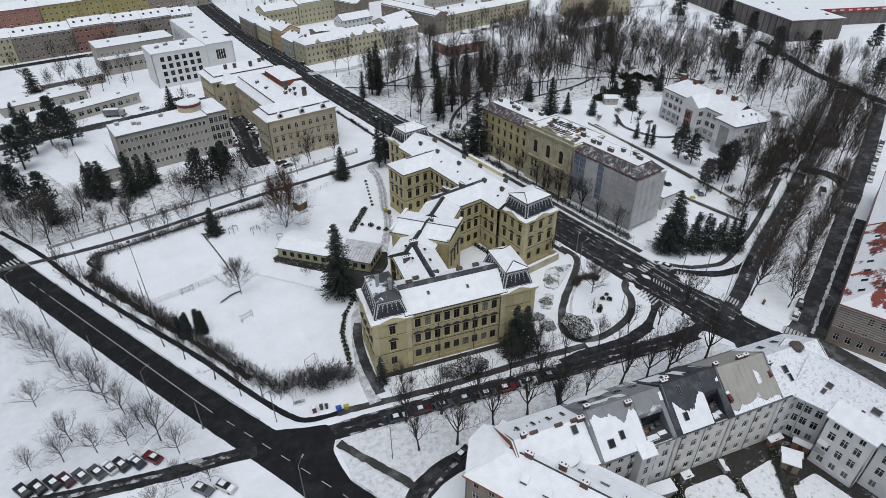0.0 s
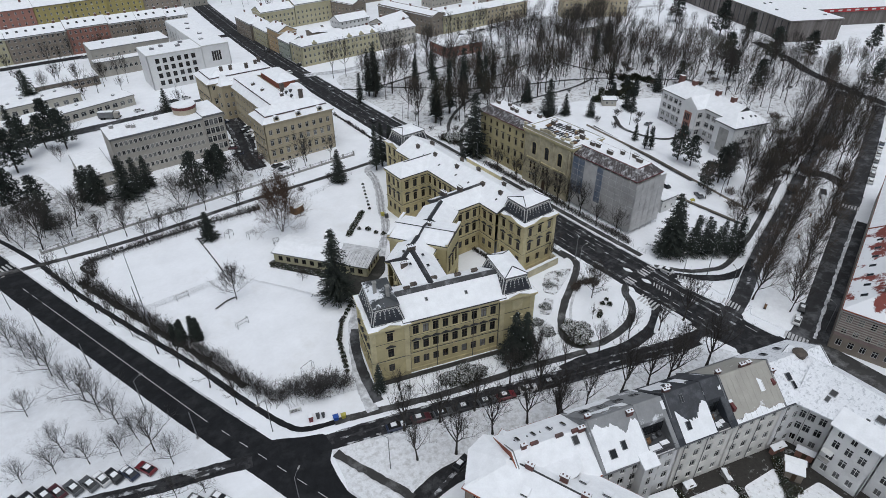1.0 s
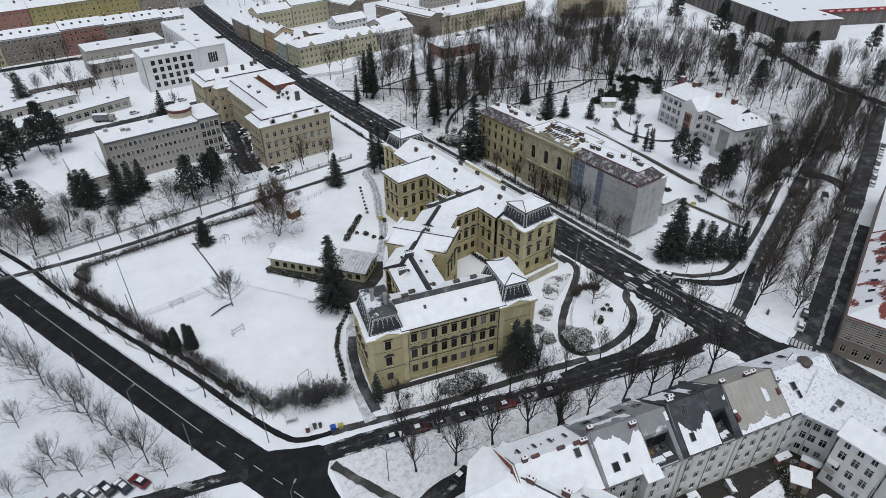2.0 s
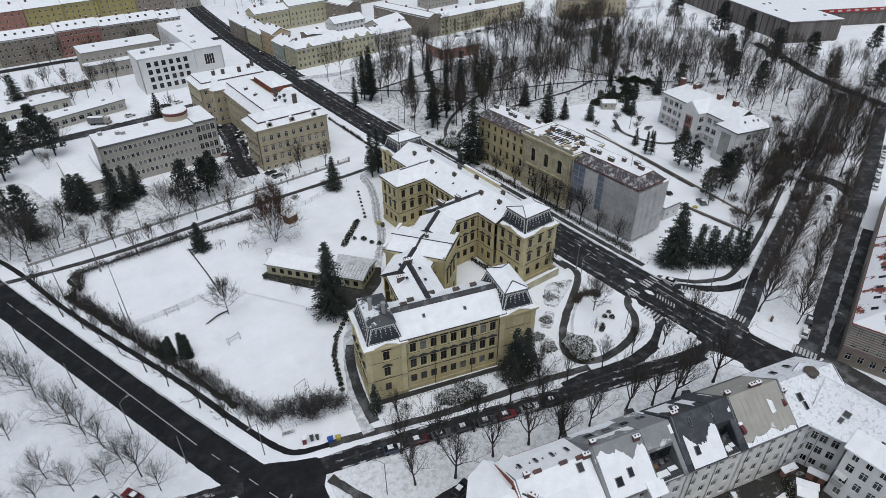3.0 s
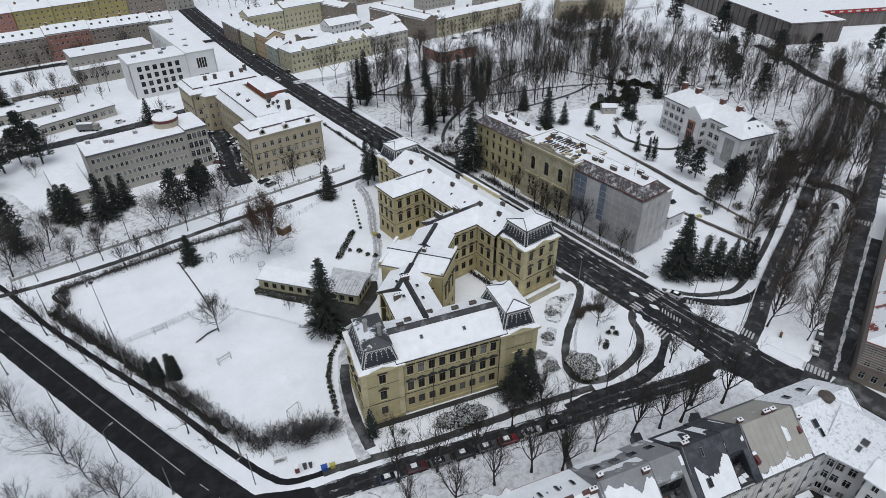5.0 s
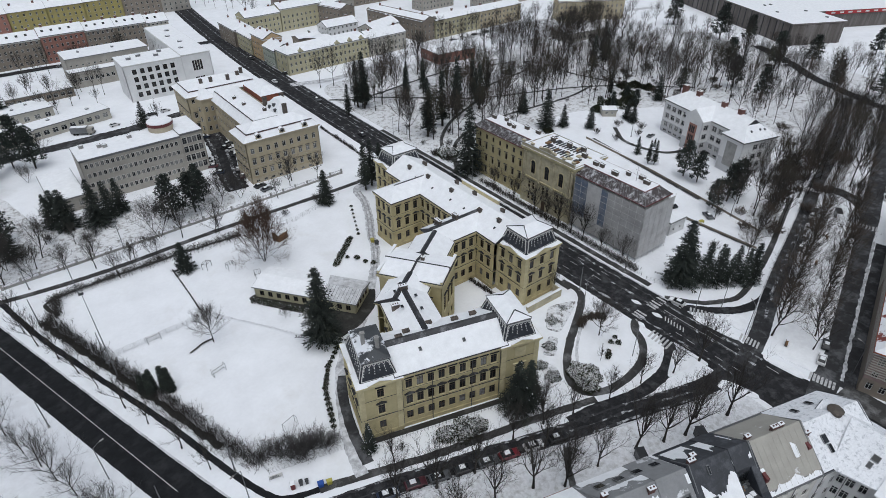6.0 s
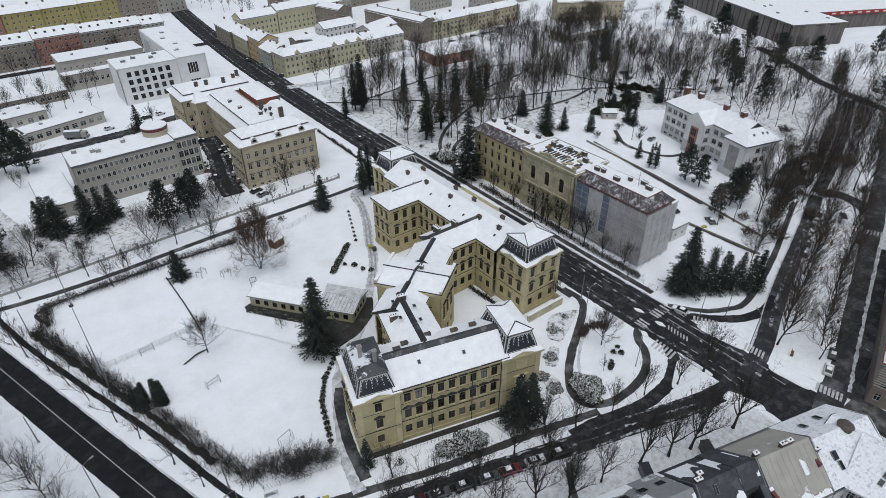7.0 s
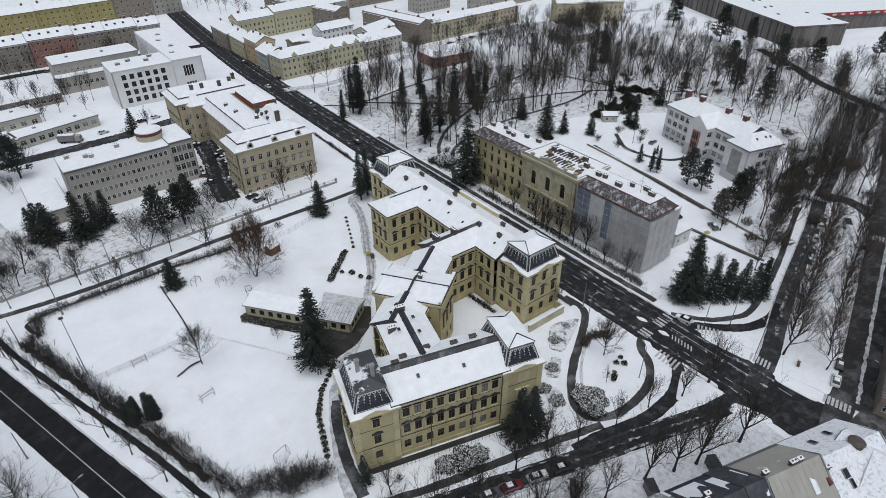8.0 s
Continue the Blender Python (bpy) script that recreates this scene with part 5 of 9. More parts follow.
# ---- the half-scaffolded building across the street ----
institute = thing("institute_building", "long ochre public building with one half under grey scaffold netting", "building")
IY = pose(29.0, 68.0, 0, 0, 0, -90)
I_ROWS = [(1.6, 1.9, 1.1, "stone"), (5.8, 2.2, 1.1, "stone"), (10.2, 2.2, 1.1, "stone"), (14.0, 1.7, 1.0, "dark")]
block(institute, IY, 0, 0, 25.5, 11.2, 17.2, I_ROWS, (7, None, 7, 3), OCHRE, 0.8, base=OCHRE_BASE, base_z=5, cornice=(0.7, 0.5, OCHRE_TRIM))
for z0, z1, rows in ((0, 4.6, [(1.4, 2.2, 1.0, "stone")]), (4.603, 9.4, [(5.6, 2.4, 1.0, "stone")])):
    for a, b, pairs in (((25.5, -1.4), (47.0, -1.4), (4.6, 10.75, 16.9)), ((47.0, -1.4), (47.0, 0.0), ())):
        ln = math.dist(a, b)
        xs = [x + d for x in pairs for d in (-0.9, 0.9)]
        facade(institute, edge_frame(IY, a, b), ln, z0, z1, xs, rows, OLD_STONE)
block(institute, IY, 25.5, 0.0, 47.0, 12.0, 9.4, [], (None, 0, 0, 0), OLD_STONE)
s = Shape()
s.box(35.0, -1.75, 0.0, 37.5, -1.403, 4.4)
part("portal", s, OLD_STONE, institute, m=IY)
s = Shape()
s.box(35.5, -1.8, 0.0, 37.0, -1.753, 3.6)
part("door", s, BROWN_PAINT, institute, m=IY)
for z in (2.5, 4.6, 7.0):
    s = Shape()
    s.box(25.5, -1.52, z, 47.0, -1.403, z + 0.12)
    part("string_course", s, OCHRE_TRIM, institute, m=IY)
block(institute, IY, 25.5, -1.4, 47.0, 12.0, 19.3, [(11.0, 3.6, 1.9, "dark")], (3, 1, 0, 1), OLD_STONE, 1.8, z0=9.403, cornice=(1.2, 0.7, OCHRE_TRIM))
ring(institute, IY, 25.5, -1.4, 47.0, 12.0, 9.0, 9.6, 0.3, OCHRE_TRIM, "string_course")
facade(institute, edge_frame(IY, (47.0, 0), (71.3, 0)), 24.3, 0, 17.2, [14.4, 16.8, 19.2, 21.6], I_ROWS, GREY_PALE)
block(institute, IY, 47.0, 0, 71.3, 11.2, 17.2, [], (None, 0, 0, None), GREY_PALE)
ring(institute, IY, 25.5, -1.4, 47.0, 12.0, 19.303, 19.42, 0.78, SNOW, "snow_cover")
for f, ln, n in ((edge_frame(IY, (25.5, -1.4), (47.0, -1.4)), 21.5, 3), (edge_frame(IY, (47.0, -1.4), (47.0, 12.0)), 13.4, 1)):
    for x in columns(ln, n, 1.8):
        arc = [(x + 0.95 * math.cos(math.pi * k / 10), 14.6 + 0.95 * math.sin(math.pi * k / 10)) for k in range(11)]
        s = Shape()
        s.loft([(a, -0.06, b) for a, b in arc], [(a, -0.003, b) for a, b in arc], floor=True)
        part("fanlight", s, GLASS, institute, m=f)
        s = Shape()
        s.tube([(x + 1.1, -0.08, 11.0)] + [(x + 1.1 * math.cos(math.pi * k / 10), -0.08, 14.6 + 1.1 * math.sin(math.pi * k / 10)) for k in range(11)] + [(x - 1.1, -0.08, 11.0)], [0.16] * 13, 4)
        part("arch_moulding", s, OCHRE_TRIM, institute, m=f)
# engaged columns and a balustrade on the middle part
for k in range(6):
    s = Shape()
    x = (26.2, 26.9, 33.3, 39.2, 45.6, 46.3)[k]
    s.tube([(x, -1.55, 9.2), (x, -1.55, 17.6)], [0.3, 0.26], 8)
    s.box(x - 0.42, -1.95, 8.8, x + 0.42, -1.403, 9.2)
    s.box(x - 0.42, -1.95, 17.6, x + 0.42, -1.403, 18.0)
    part("column", s, OLD_STONE, institute, m=IY)
for a, b, c, d in ((25.2, -2.0, 47.3, -1.6), (25.2, 12.0, 47.3, 12.4), (25.2, -1.6, 25.6, 12.0), (46.9, -1.6, 47.3, 12.0)):
    s = Shape()
    s.box(a, b, 19.302, c, d, 20.5 if b < -1.9 else 19.7)
    bal = part("balustrade", s, OLD_STONE, institute, m=IY)
    s = Shape()
    s.box(a - 0.08, b - 0.08, 20.502 if b < -1.9 else 19.702, c + 0.08, d + 0.08, 20.65 if b < -1.9 else 19.85)
    part("snow_cover", s, SNOW, bal)
s = Shape()
s.box(25.7, -1.5, 19.303, 46.8, 11.9, 19.5)
part("roof", s, SNOW, institute, m=IY)
# pedestals and a low segmental gable crown the street front
for x in (25.8, 29.6, 33.4, 39.1, 42.9, 46.7):
    s = Shape()
    s.box(x - 0.55, -2.15, 20.652, x + 0.55, -1.5, 21.15)
    s.box(x - 0.65, -2.25, 21.15, x + 0.65, -1.4, 21.3)
    part("pedestal", s, OLD_STONE, institute, m=IY)
s = Shape()
arc = [(36.25 + 2.4 * math.cos(math.pi * k / 12), 20.652 + 1.25 * math.sin(math.pi * k / 12)) for k in range(13)]
s.loft([(a, -2.1, b) for a, b in arc], [(a, -1.6, b) for a, b in arc], floor=True)
part("crest", s, OLD_STONE, institute, m=IY)
for k in range(26):
    s = Shape()
    q = random.Random(900 + k)
    x, y = q.uniform(28, 45), q.uniform(0, 10.5)
    s.box(-q.uniform(0.2, 1.2), -q.uniform(0.15, 0.9), 19.502, q.uniform(0.2, 1.2), q.uniform(0.15, 0.7), 19.55 + q.uniform(0.05, 0.4))
    part("roof_debris", s, (DARK_STEEL, WOOD, OLD_STONE)[k % 3], institute, m=IY @ pose(x, y, 0, 0, 0, q.choice((0, 90, 20))))
for k in range(18):
    s = Shape()
    s.box(31 + (k % 9) * 1.2, 1.4 + (k // 9) * 4.6, 19.5, 31.3 + (k % 9) * 1.2, 4.6 + (k // 9) * 4.6, 19.85)
    part("roof_batten", s, DARK_STEEL, institute, m=IY)


def mansard_band(th, m, x0, y0, x1, y1, z, h, inset, ends=(1, 1)):
    """A steep band of seamed metal round a flat snowy roof."""
    s = Shape()
    a, b = inset * ends[0], inset * ends[1]
    o = 0.5
    low = [(x0 - o * ends[0], y0 - o, z), (x1 + o * ends[1], y0 - o, z), (x1 + o * ends[1], y1 + o, z), (x0 - o * ends[0], y1 + o, z)]
    high = [(x0 + a, y0 + inset, z + h), (x1 - b, y0 + inset, z + h), (x1 - b, y1 - inset, z + h), (x0 + a, y1 - inset, z + h)]
    s.loft(low, high, floor=True)
    band = part("roof", s, SEAM_ROOF, th, m=m)
    n = int((x1 - x0) / 0.9)
    for i in range(n + 1):
        f = i / n
        p, q = Vector(low[0]).lerp(Vector(low[1]), f), Vector(high[0]).lerp(Vector(high[1]), f)
        sm = Shape()
        sm.tube([p + Vector((0, -0.02, 0.05)), q + Vector((0, -0.02, 0.05))], [0.06, 0.05], 4)
        part("seam", sm, ZINC, band)
    sm = Shape()
    for k in range(4):
        if (k == 1 and not ends[1]) or (k == 3 and not ends[0]):
            continue
        sm.tube([high[k], high[(k + 1) % 4]], [0.16, 0.16], 4)
        sm.tube([low[k], low[(k + 1) % 4]], [0.14, 0.14], 4)
    part("flashing", sm, REDMETAL, band)
    s = Shape()
    s.loft([(p[0], p[1], p[2] + 0.004) for p in high], [(p[0] + (0.2 if i in (0, 3) else -0.2) * (ends[0] if i in (0, 3) else ends[1]), p[1] + (0.2 if i < 2 else -0.2), p[2] + 0.22) for i, p in enumerate(high)])
    part("snow_cover", s, SNOW, th, m=m)


mansard_band(institute, IY, 0, 0, 25.5, 11.2, 17.2, 2.4, 2.3, (1, 0))
mansard_band(institute, IY, 47.0, 0, 71.3, 11.2, 17.2, 2.4, 2.3, (0, 1))
for x, y, w in ((4, 5, 1.6), (8.5, 6.5, 1.3), (12, 4.5, 1.4), (14.5, 4.3, 1.3), (18, 7, 1.6), (23, 7.3, 1.8), (30, 7, 1.5), (36, 8, 1.5), (41, 9, 1.6), (44, 6, 1.7),
                (50, 4.2, 1.6), (52, 4.6, 1.3), (57.5, 3.6, 2.0), (60, 6.5, 1.2), (64, 7.5, 1.9), (66.5, 6.2, 1.9)):
    chimney(institute, IY, x, y, 19.4, 21.0, w, 0.8, SOOT)
s = Shape()
s.tube([(63.5, 5.4, 19.6), (63.5, 5.4, 24.5)], [0.06, 0.04], 5)
s.tube([(62.8, 5.4, 23.2), (64.2, 5.4, 23.2)], [0.04, 0.04], 4)
part("aerial", s, DARK_STEEL, institute, m=IY)

# scaffold of poles and decks with netting round the southern half
scaffold = thing("scaffold", "scaffold with grey and blue protective netting before a facade", "scaffold")


def net(m, length, z1, blues, covered=99):
    n = int(length / 2.4)
    for i in range(n):
        x0, x1 = length * i / n, length * (i + 1) / n
        for k in range(4):
            za, zb = 1.2 + (z1 - 1.2) * k / 4, 1.2 + (z1 - 1.2) * (k + 1) / 4
            s, cuts = Shape(), 6
            rnd = random.Random(i * 7 + k)
            ph = rnd.uniform(0, 6)
            for c in range(cuts):
                u0, u1 = x0 + (x1 - x0) * c / cuts, x0 + (x1 - x0) * (c + 1) / cuts
                d0, d1 = 0.03 * math.sin(ph + c * 1.3), 0.03 * math.sin(ph + (c + 1) * 1.3)
                s.loft([(u0, d0, za), (u1, d1, za), (u1, d1 + 0.02, za), (u0, d0 + 0.02, za)], [(u0, d0, zb), (u1, d1, zb), (u1, d1 + 0.02, zb), (u0, d0 + 0.02, zb)])
            part("net", s, BLUE_NET if i in blues and k > 0 else NETTING if i < covered else THIN_NET, scaffold, m=m)
    for i in range(n + 1):
        s = Shape()
        x = length * i / n
        s.tube([(x, -0.09, 0), (x, -0.09, z1 + 0.8)], [0.05, 0.05], 4)
        part("pole", s, NETTING, scaffold, m=m)
    for k in range(8):
        s = Shape()
        z = 1.2 + (z1 - 1.2) * k / 8
        s.tube([(0, -0.1, z), (length, -0.1, z)], [0.045, 0.045], 4)
        part("ledger", s, NETTING, scaffold, m=m)
    for k in range(4):
        s = Shape()
        z = 1.2 + (z1 - 1.2) * k / 4
        s.box(0, 0.2, z - 0.05, length, 0.9, z)
        part("deck", s, NETTING, scaffold, m=m)


net(edge_frame(IY, (47.6, -1.2), (72.4, -1.2)), 24.8, 16.9, (0, 1, 4), 5)
net(edge_frame(IY, (72.5, -1.2), (72.5, 12.0)), 13.2, 16.9, ())

# ---- a plain house kit for the rest ----
def ordinary(name, label, m, L, D, z, rows, cols, mat, roof="gable", rise=3.0, top=None, under=None, trim=None, hips=(0, 0), chim=(), base=None, base_z=0, group="", snowroof=None, ridge=None):
    h = thing(name, label, "building", group)
    block(h, m, 0, 0, L, D, z, rows, cols, mat, 0.5, base=base, base_z=base_z, cornice=(0.5, 0.3, trim or mat))
    if roof == "gable":
        hip_roof(h, m, 0, 0, L, D, z, rise, hips[0], hips[1], 0.4, top or SNOW, under, ridge=ridge)
        if not hips[0] or not hips[1]:
            for x, hh in ((-0.46, hips[0]), (L + 0.46, hips[1])):
                if not hh:
                    s = Shape()
                    a, b = (x, x + 0.6) if x < 1 else (x - 0.6, x)
                    s.loft([(a, 0, z), (b, 0, z), (b, D, z), (a, D, z)], [(a, D / 2 - 0.02, z + rise * 0.93), (b, D / 2 - 0.02, z + rise * 0.93), (b, D / 2 + 0.02, z + rise * 0.93), (a, D / 2 + 0.02, z + rise * 0.93)])
                    part("gable", s, mat, h, m=m)
    else:
        flat_roof(h, m, 0, 0, L, D, z, 0.25, 0.4, trim or ZINC)
    for c in chim:
        zz = z + (rise * (1 - abs(c[1] - D / 2) / (D / 2)) if roof == "gable" else 0.3)
        chimney(h, m, c[0], c[1], zz - 0.4, zz + (c[2] if len(c) > 2 else 1.5), 1.2, 0.6, c[3] if len(c) > 3 else BRICK)
    return h


def rows_of(n, first, step, h, w, style):
    return [(first + step * i, h, w, style) for i in range(n)]


# beige baroque house north of the field: front block, middle wing, rear block
town = thing("baroque_building", "beige four-storey baroque public building with snowy mansard roofs", "building")
BX = pose(-40.0, 106.6, 0)
B_ROWS = [(0.35, 0.9, 1.3, "beige"), (2.9, 2.0, 1.3, "beige_hood"), (7.0, 2.0, 1.3, "beige_hood"), (11.0, 2.0, 1.3, "beige")]
block(town, BX, 0, 0, 27.2, 12.5, 15.8, B_ROWS, (9, 5, 5, 4), BEIGE, 0.7, base=BEIGE_TRIM, base_z=1.9, cornice=(0.8, 0.6, BEIGE_TRIM))
ring(town, BX, 0, 0, 27.2, 12.5, 6.0, 6.3, 0.12, BEIGE_TRIM, "string_course")
ring(town, BX, 0, 0, 27.2, 12.5, 1.7, 2.05, 0.15, BEIGE_TRIM, "string_course")
block(town, BX, 7.2, 12.5, 20, 56, 13.9, rows_of(3, 2.2, 3.9, 1.9, 1.1, "beige"), (None, 6, None, 13), BEIGE, cornice=(0.6, 0.5, BEIGE_TRIM))
block(town, BX, 20, 30, 28.6, 56, 15.6, rows_of(4, 1.2, 3.9, 1.9, 1.1, "beige"), (3, 0, None, None), BEIGE, cornice=(0.6, 0.5, BEIGE_TRIM))
block(town, BX, -1.8, 56, 28, 74, 15.8, B_ROWS[:3] + [(13.0, 1.7, 1.2, "beige")], (9, 5, 8, 6), BEIGE, cornice=(0.7, 0.5, BEIGE_TRIM))


RUSTY = material("dull_red_sheet", (0.19, 0.105, 0.095), (0.4, 0.39, 0.39), 0.6, size=1.2, vary=0.25, rough=0.6)


def mansard_roof(th, m, x0, y0, x1, y1, z, h1=1.6, h2=1.6, inset=1.6):
    s = Shape()
    o = 0.7
    low = [(x0 - o, y0 - o, z), (x1 + o, y0 - o, z), (x1 + o, y1 + o, z), (x0 - o, y1 + o, z)]
    mid = [(x0 + inset, y0 + inset, z + h1), (x1 - inset, y0 + inset, z + h1), (x1 - inset, y1 - inset, z + h1), (x0 + inset, y1 - inset, z + h1)]
    s.loft(low, mid, floor=True)
    part("mansard", s, SNOW, th, m=m)
    s = Shape()
    s.box(x0 + inset - 0.2, y0 + inset - 0.2, z + h1, x1 - inset + 0.2, y1 - inset + 0.2, z + h1 + 0.16)
    part("mansard_rim", s, RUSTY, th, m=m)
    hip_roof(th, m, x0 + inset, y0 + inset, x1 - inset, y1 - inset, z + h1 + 0.163, h2, min(y1 - y0, x1 - x0) / 2 - inset, min(y1 - y0, x1 - x0) / 2 - inset, 0.15, SNOW)


mansard_roof(town, BX, 0, 0, 27.2, 12.5, 15.8, 1.7, 1.9, 1.5)
mansard_roof(town, BX, -1.8, 56, 28, 74, 15.8, 1.4, 2.2)
# three-sided bay on the rear block
bay = [(1.2, 56.2), (2.6, 53.2), (8.0, 53.2), (9.4, 56.2)]
s = Shape()
s.prism(bay, 0, 14.9)
bw = part("bay", s, BEIGE, town, m=BX)
s = Shape()
s.prism([(0.8, 56.3), (2.3, 52.7), (8.3, 52.7), (9.8, 56.3)], 14.4, 14.9)
part("cornice", s, BEIGE_TRIM, bw)
s = Shape()
s.loft([(0.7, 58.5, 14.904), (2.2, 52.6, 14.904), (8.4, 52.6, 14.904), (9.9, 58.5, 14.904)], [(4.5, 59.5, 18.2), (4.8, 56.5, 18.2), (5.8, 56.5, 18.2), (6.1, 59.5, 18.2)])
part("bay_roof", s, SNOW, town, m=BX)
for a, b in zip(bay, bay[1:]):
    ln = math.dist(a, b)
    for z0 in (1.6, 5.4, 9.6):
        for x in ((ln / 2,) if ln < 4 else (ln * 0.28, ln * 0.72)):
            add_window(town, edge_frame(BX, a, b) @ pose(0, -0.22, 0), x, z0, 1.1, 2.0, "beige")
mansard_roof(town, BX, 7.2, 12.2, 20, 56.5, 13.9, 2.6, 1.0, 1.9)
# steep pyramid roof between front block and attic, with dark roof windows
s = Shape()
s.loft([(17.5, 13.4, 15.4), (28.4, 13.4, 15.4), (28.4, 27.5, 15.4), (17.5, 27.5, 15.4)], [(21.4, 18.0, 20.4), (24.4, 18.0, 20.4), (24.4, 23.0, 20.4), (21.4, 23.0, 20.4)], floor=True)
part("pyramid_roof", s, SNOW, town, m=BX)
block(town, BX, 20, 12.5, 28.2, 30, 15.4, [], (None, 0, None, None), BEIGE)
for x, y, z in ((19.4, 17.5, 17.4), (19.4, 22.5, 17.4), (20.2, 20.0, 18.6)):
    s = Shape()
    s.box(-0.8, -0.7, -0.5, 0.8, 0.7, 0.5)
    part("dormer", s, DARK_STEEL, town, m=BX @ pose(x, y, z))
for x, y in ((21.6, 14.6), (25.5, 25.8), (18.6, 25.6)):
    chimney(town, BX, x, y, 16.0, 20.2, 1.6, 0.8, SOOT, False)
for k in range(3):
    s = Shape()
    x = 5.0 + k * 8.6
    s.tube([(x, -0.35, 16.9), (x, 1.4, 16.9)], [0.85, 0.85], 12)
    s.box(x - 1.05, -0.4, 15.8, x + 1.05, 1.0, 16.5)
    d = part("dormer", s, BEIGE_TRIM, town, m=BX)
    s = Shape()
    s.tube([(x, -0.4, 16.98), (x, 1.3, 16.98)], [0.92, 0.92], 12)
    s.v = [(a, b, max(c, 17.25)) for a, b, c in s.v]
    part("snow_cover", s, SNOW, d)
    s = Shape()
    s.tube([(x, -0.36, 16.9), (x, -0.42, 16.9)], [0.5, 0.5], 12)
    part("pane", s, GLASS, d)
for x, y in ((6.4, 61.3), (10.4, 61.1), (17.1, 60.1), (11.6, 38.7), (12.0, 29.8), (16.0, 20.0), (22, 62), (25, 66)):
    chimney(town, BX, x, y, 16.2, 18.4 if y < 50 else 20.4, 1.3, 0.8, SOOT, y < 50)
s = Shape()
s.box(20.2, 32.5, 15.602, 28.4, 52, 18.4)
tw = part("red_attic", s, RED_TILES, town, "red-brown attic storey", BX)
s = Shape()
s.loft([(19.6, 31.9, 18.402), (29, 31.9, 18.402), (29, 52.6, 18.402), (19.6, 52.6, 18.402)], [(22.8, 37, 20.4), (25.8, 37, 20.4), (25.8, 47, 20.4), (22.8, 47, 20.4)], floor=True)
part("snow_cover", s, SNOW, tw)
s = Shape()
s.box(19.9, 29.7, 15.602, 28.9, 32.4, 15.9)
part("snow_cover", s, SNOW, town, m=BX)

# grey slab with a round roof pavilion
slab = thing("office_slab", "grey four-storey office slab with small square windows and a round roof room", "building")
SL = pose(-87.3, 127.0, 0, 0, 0, 1.5)
block(slab, SL, 0, 0, 32, 13.2, 14.8, rows_of(4, 2.0, 3.3, 1.5, 1.0, "slab"), (19, None, 17, 0), GREY_RENDER, 0.8, cornice=(0.35, 0.15, ZINC))
block(slab, SL, 32, 0.6, 40, 16.5, 15.2, rows_of(4, 1.6, 3.3, 2.3, 1.5, "slab"), (4, 0, 0, None), GREY_RENDER, 0.5, cornice=(0.35, 0.15, ZINC))
flat_roof(slab, SL, 0, 0, 32, 13.2, 14.8)
flat_roof(slab, SL, 32.3, 0.6, 40, 16.5, 15.2)
ringp = [(29 + 4.2 * math.cos(2 * math.pi * k / 24), 10.0 + 4.2 * math.sin(2 * math.pi * k / 24)) for k in range(24)]
s = Shape()
s.prism(ringp, 15.2, 18.0)
drum = part("drum", s, BEIGE_TRIM, slab, "pale round roof room", SL)
for za, zb, k, mt, nm in ((17.2, 18.2, 1.05, REDMETAL, "rim"), (18.202, 18.42, 1.02, SNOW, "snow_cover")):
    s = Shape()
    s.prism([(29 + (x - 29) * k, 10.0 + (y - 10.0) * k) for x, y in ringp], za, zb)
    part(nm, s, mt, drum)
for x, y in ((8, 7), (9.5, 6), (18, 9), (3, 10)):
    chimney(slab, SL, x, y, 15.2, 16.4, 1.4, 1.0, CONCRETE)
annex = ordinary("annex", "low flat-roofed annex with snow on its roof", pose(-98.8, 124.5, 0, 0, 0, 2), 10.0, 24.0, 4.6, rows_of(1, 1.4, 3, 1.6, 1.2, "white"), (3, 5, 2, 5), GREY_RENDER, "flat")

# white school block with its lower wings, and the low nursery
white = thing("white_school", "white flat-roofed functionalist school with dark square windows", "building")
WS = pose(-52.8, 218.8, 0)
block(white, WS, 0, 0, 26, 18.3, 16.4, rows_of(4, 1.8, 3.5, 2.3, 1.9, "dark"), (6, None, 5, 0), WHITE_RENDER, (26 - 20.5) / 2, cornice=(0.3, 0.12, WHITE_PAINT))
block(white, WS, 26, -0.4, 39.5, 65, 16.9, [(2.0, 4.2, 1.0, "dark"), (9.2, 4.8, 1.0, "dark")], (4, 14, 4, 10), WHITE_RENDER, 4.4, cornice=(0.3, 0.12, WHITE_PAINT))
flat_roof(white, WS, 0, 0, 26, 18.3, 16.4, edge=WHITE_PAINT)
flat_roof(white, WS, 26.3, -0.4, 39.5, 65, 16.9, edge=WHITE_PAINT)
for x, y in ((5, 9), (10, 12), (17, 8), (30, 12), (33, 24), (31, 38), (34, 50), (20, 14)):
    chimney(white, WS, x, y, 16.9, 17.9, 2.0, 1.2, ZINC)
ordinary("gymnasium", "grey school gymnasium with a flat snowy roof", pose(-70.2, 263.0, 0, 0, 0, 2), 39, 17, 12.4, [(8.6, 1.0, 0.9, "far")], (14, 3, 10, 3), GREY_RENDER, "flat", chim=((8, 9, 1.0, ZINC), (24, 8, 1.0, ZINC)))
ordinary("low_wing", "low grey school wing with a band of windows", pose(-71, 256.4, 0, 0, 0, 2), 26, 6.2, 7.4, [(3.0, 1.9, 1.5, "far")], (10, 1, None, 1), GREY_RENDER, "flat")
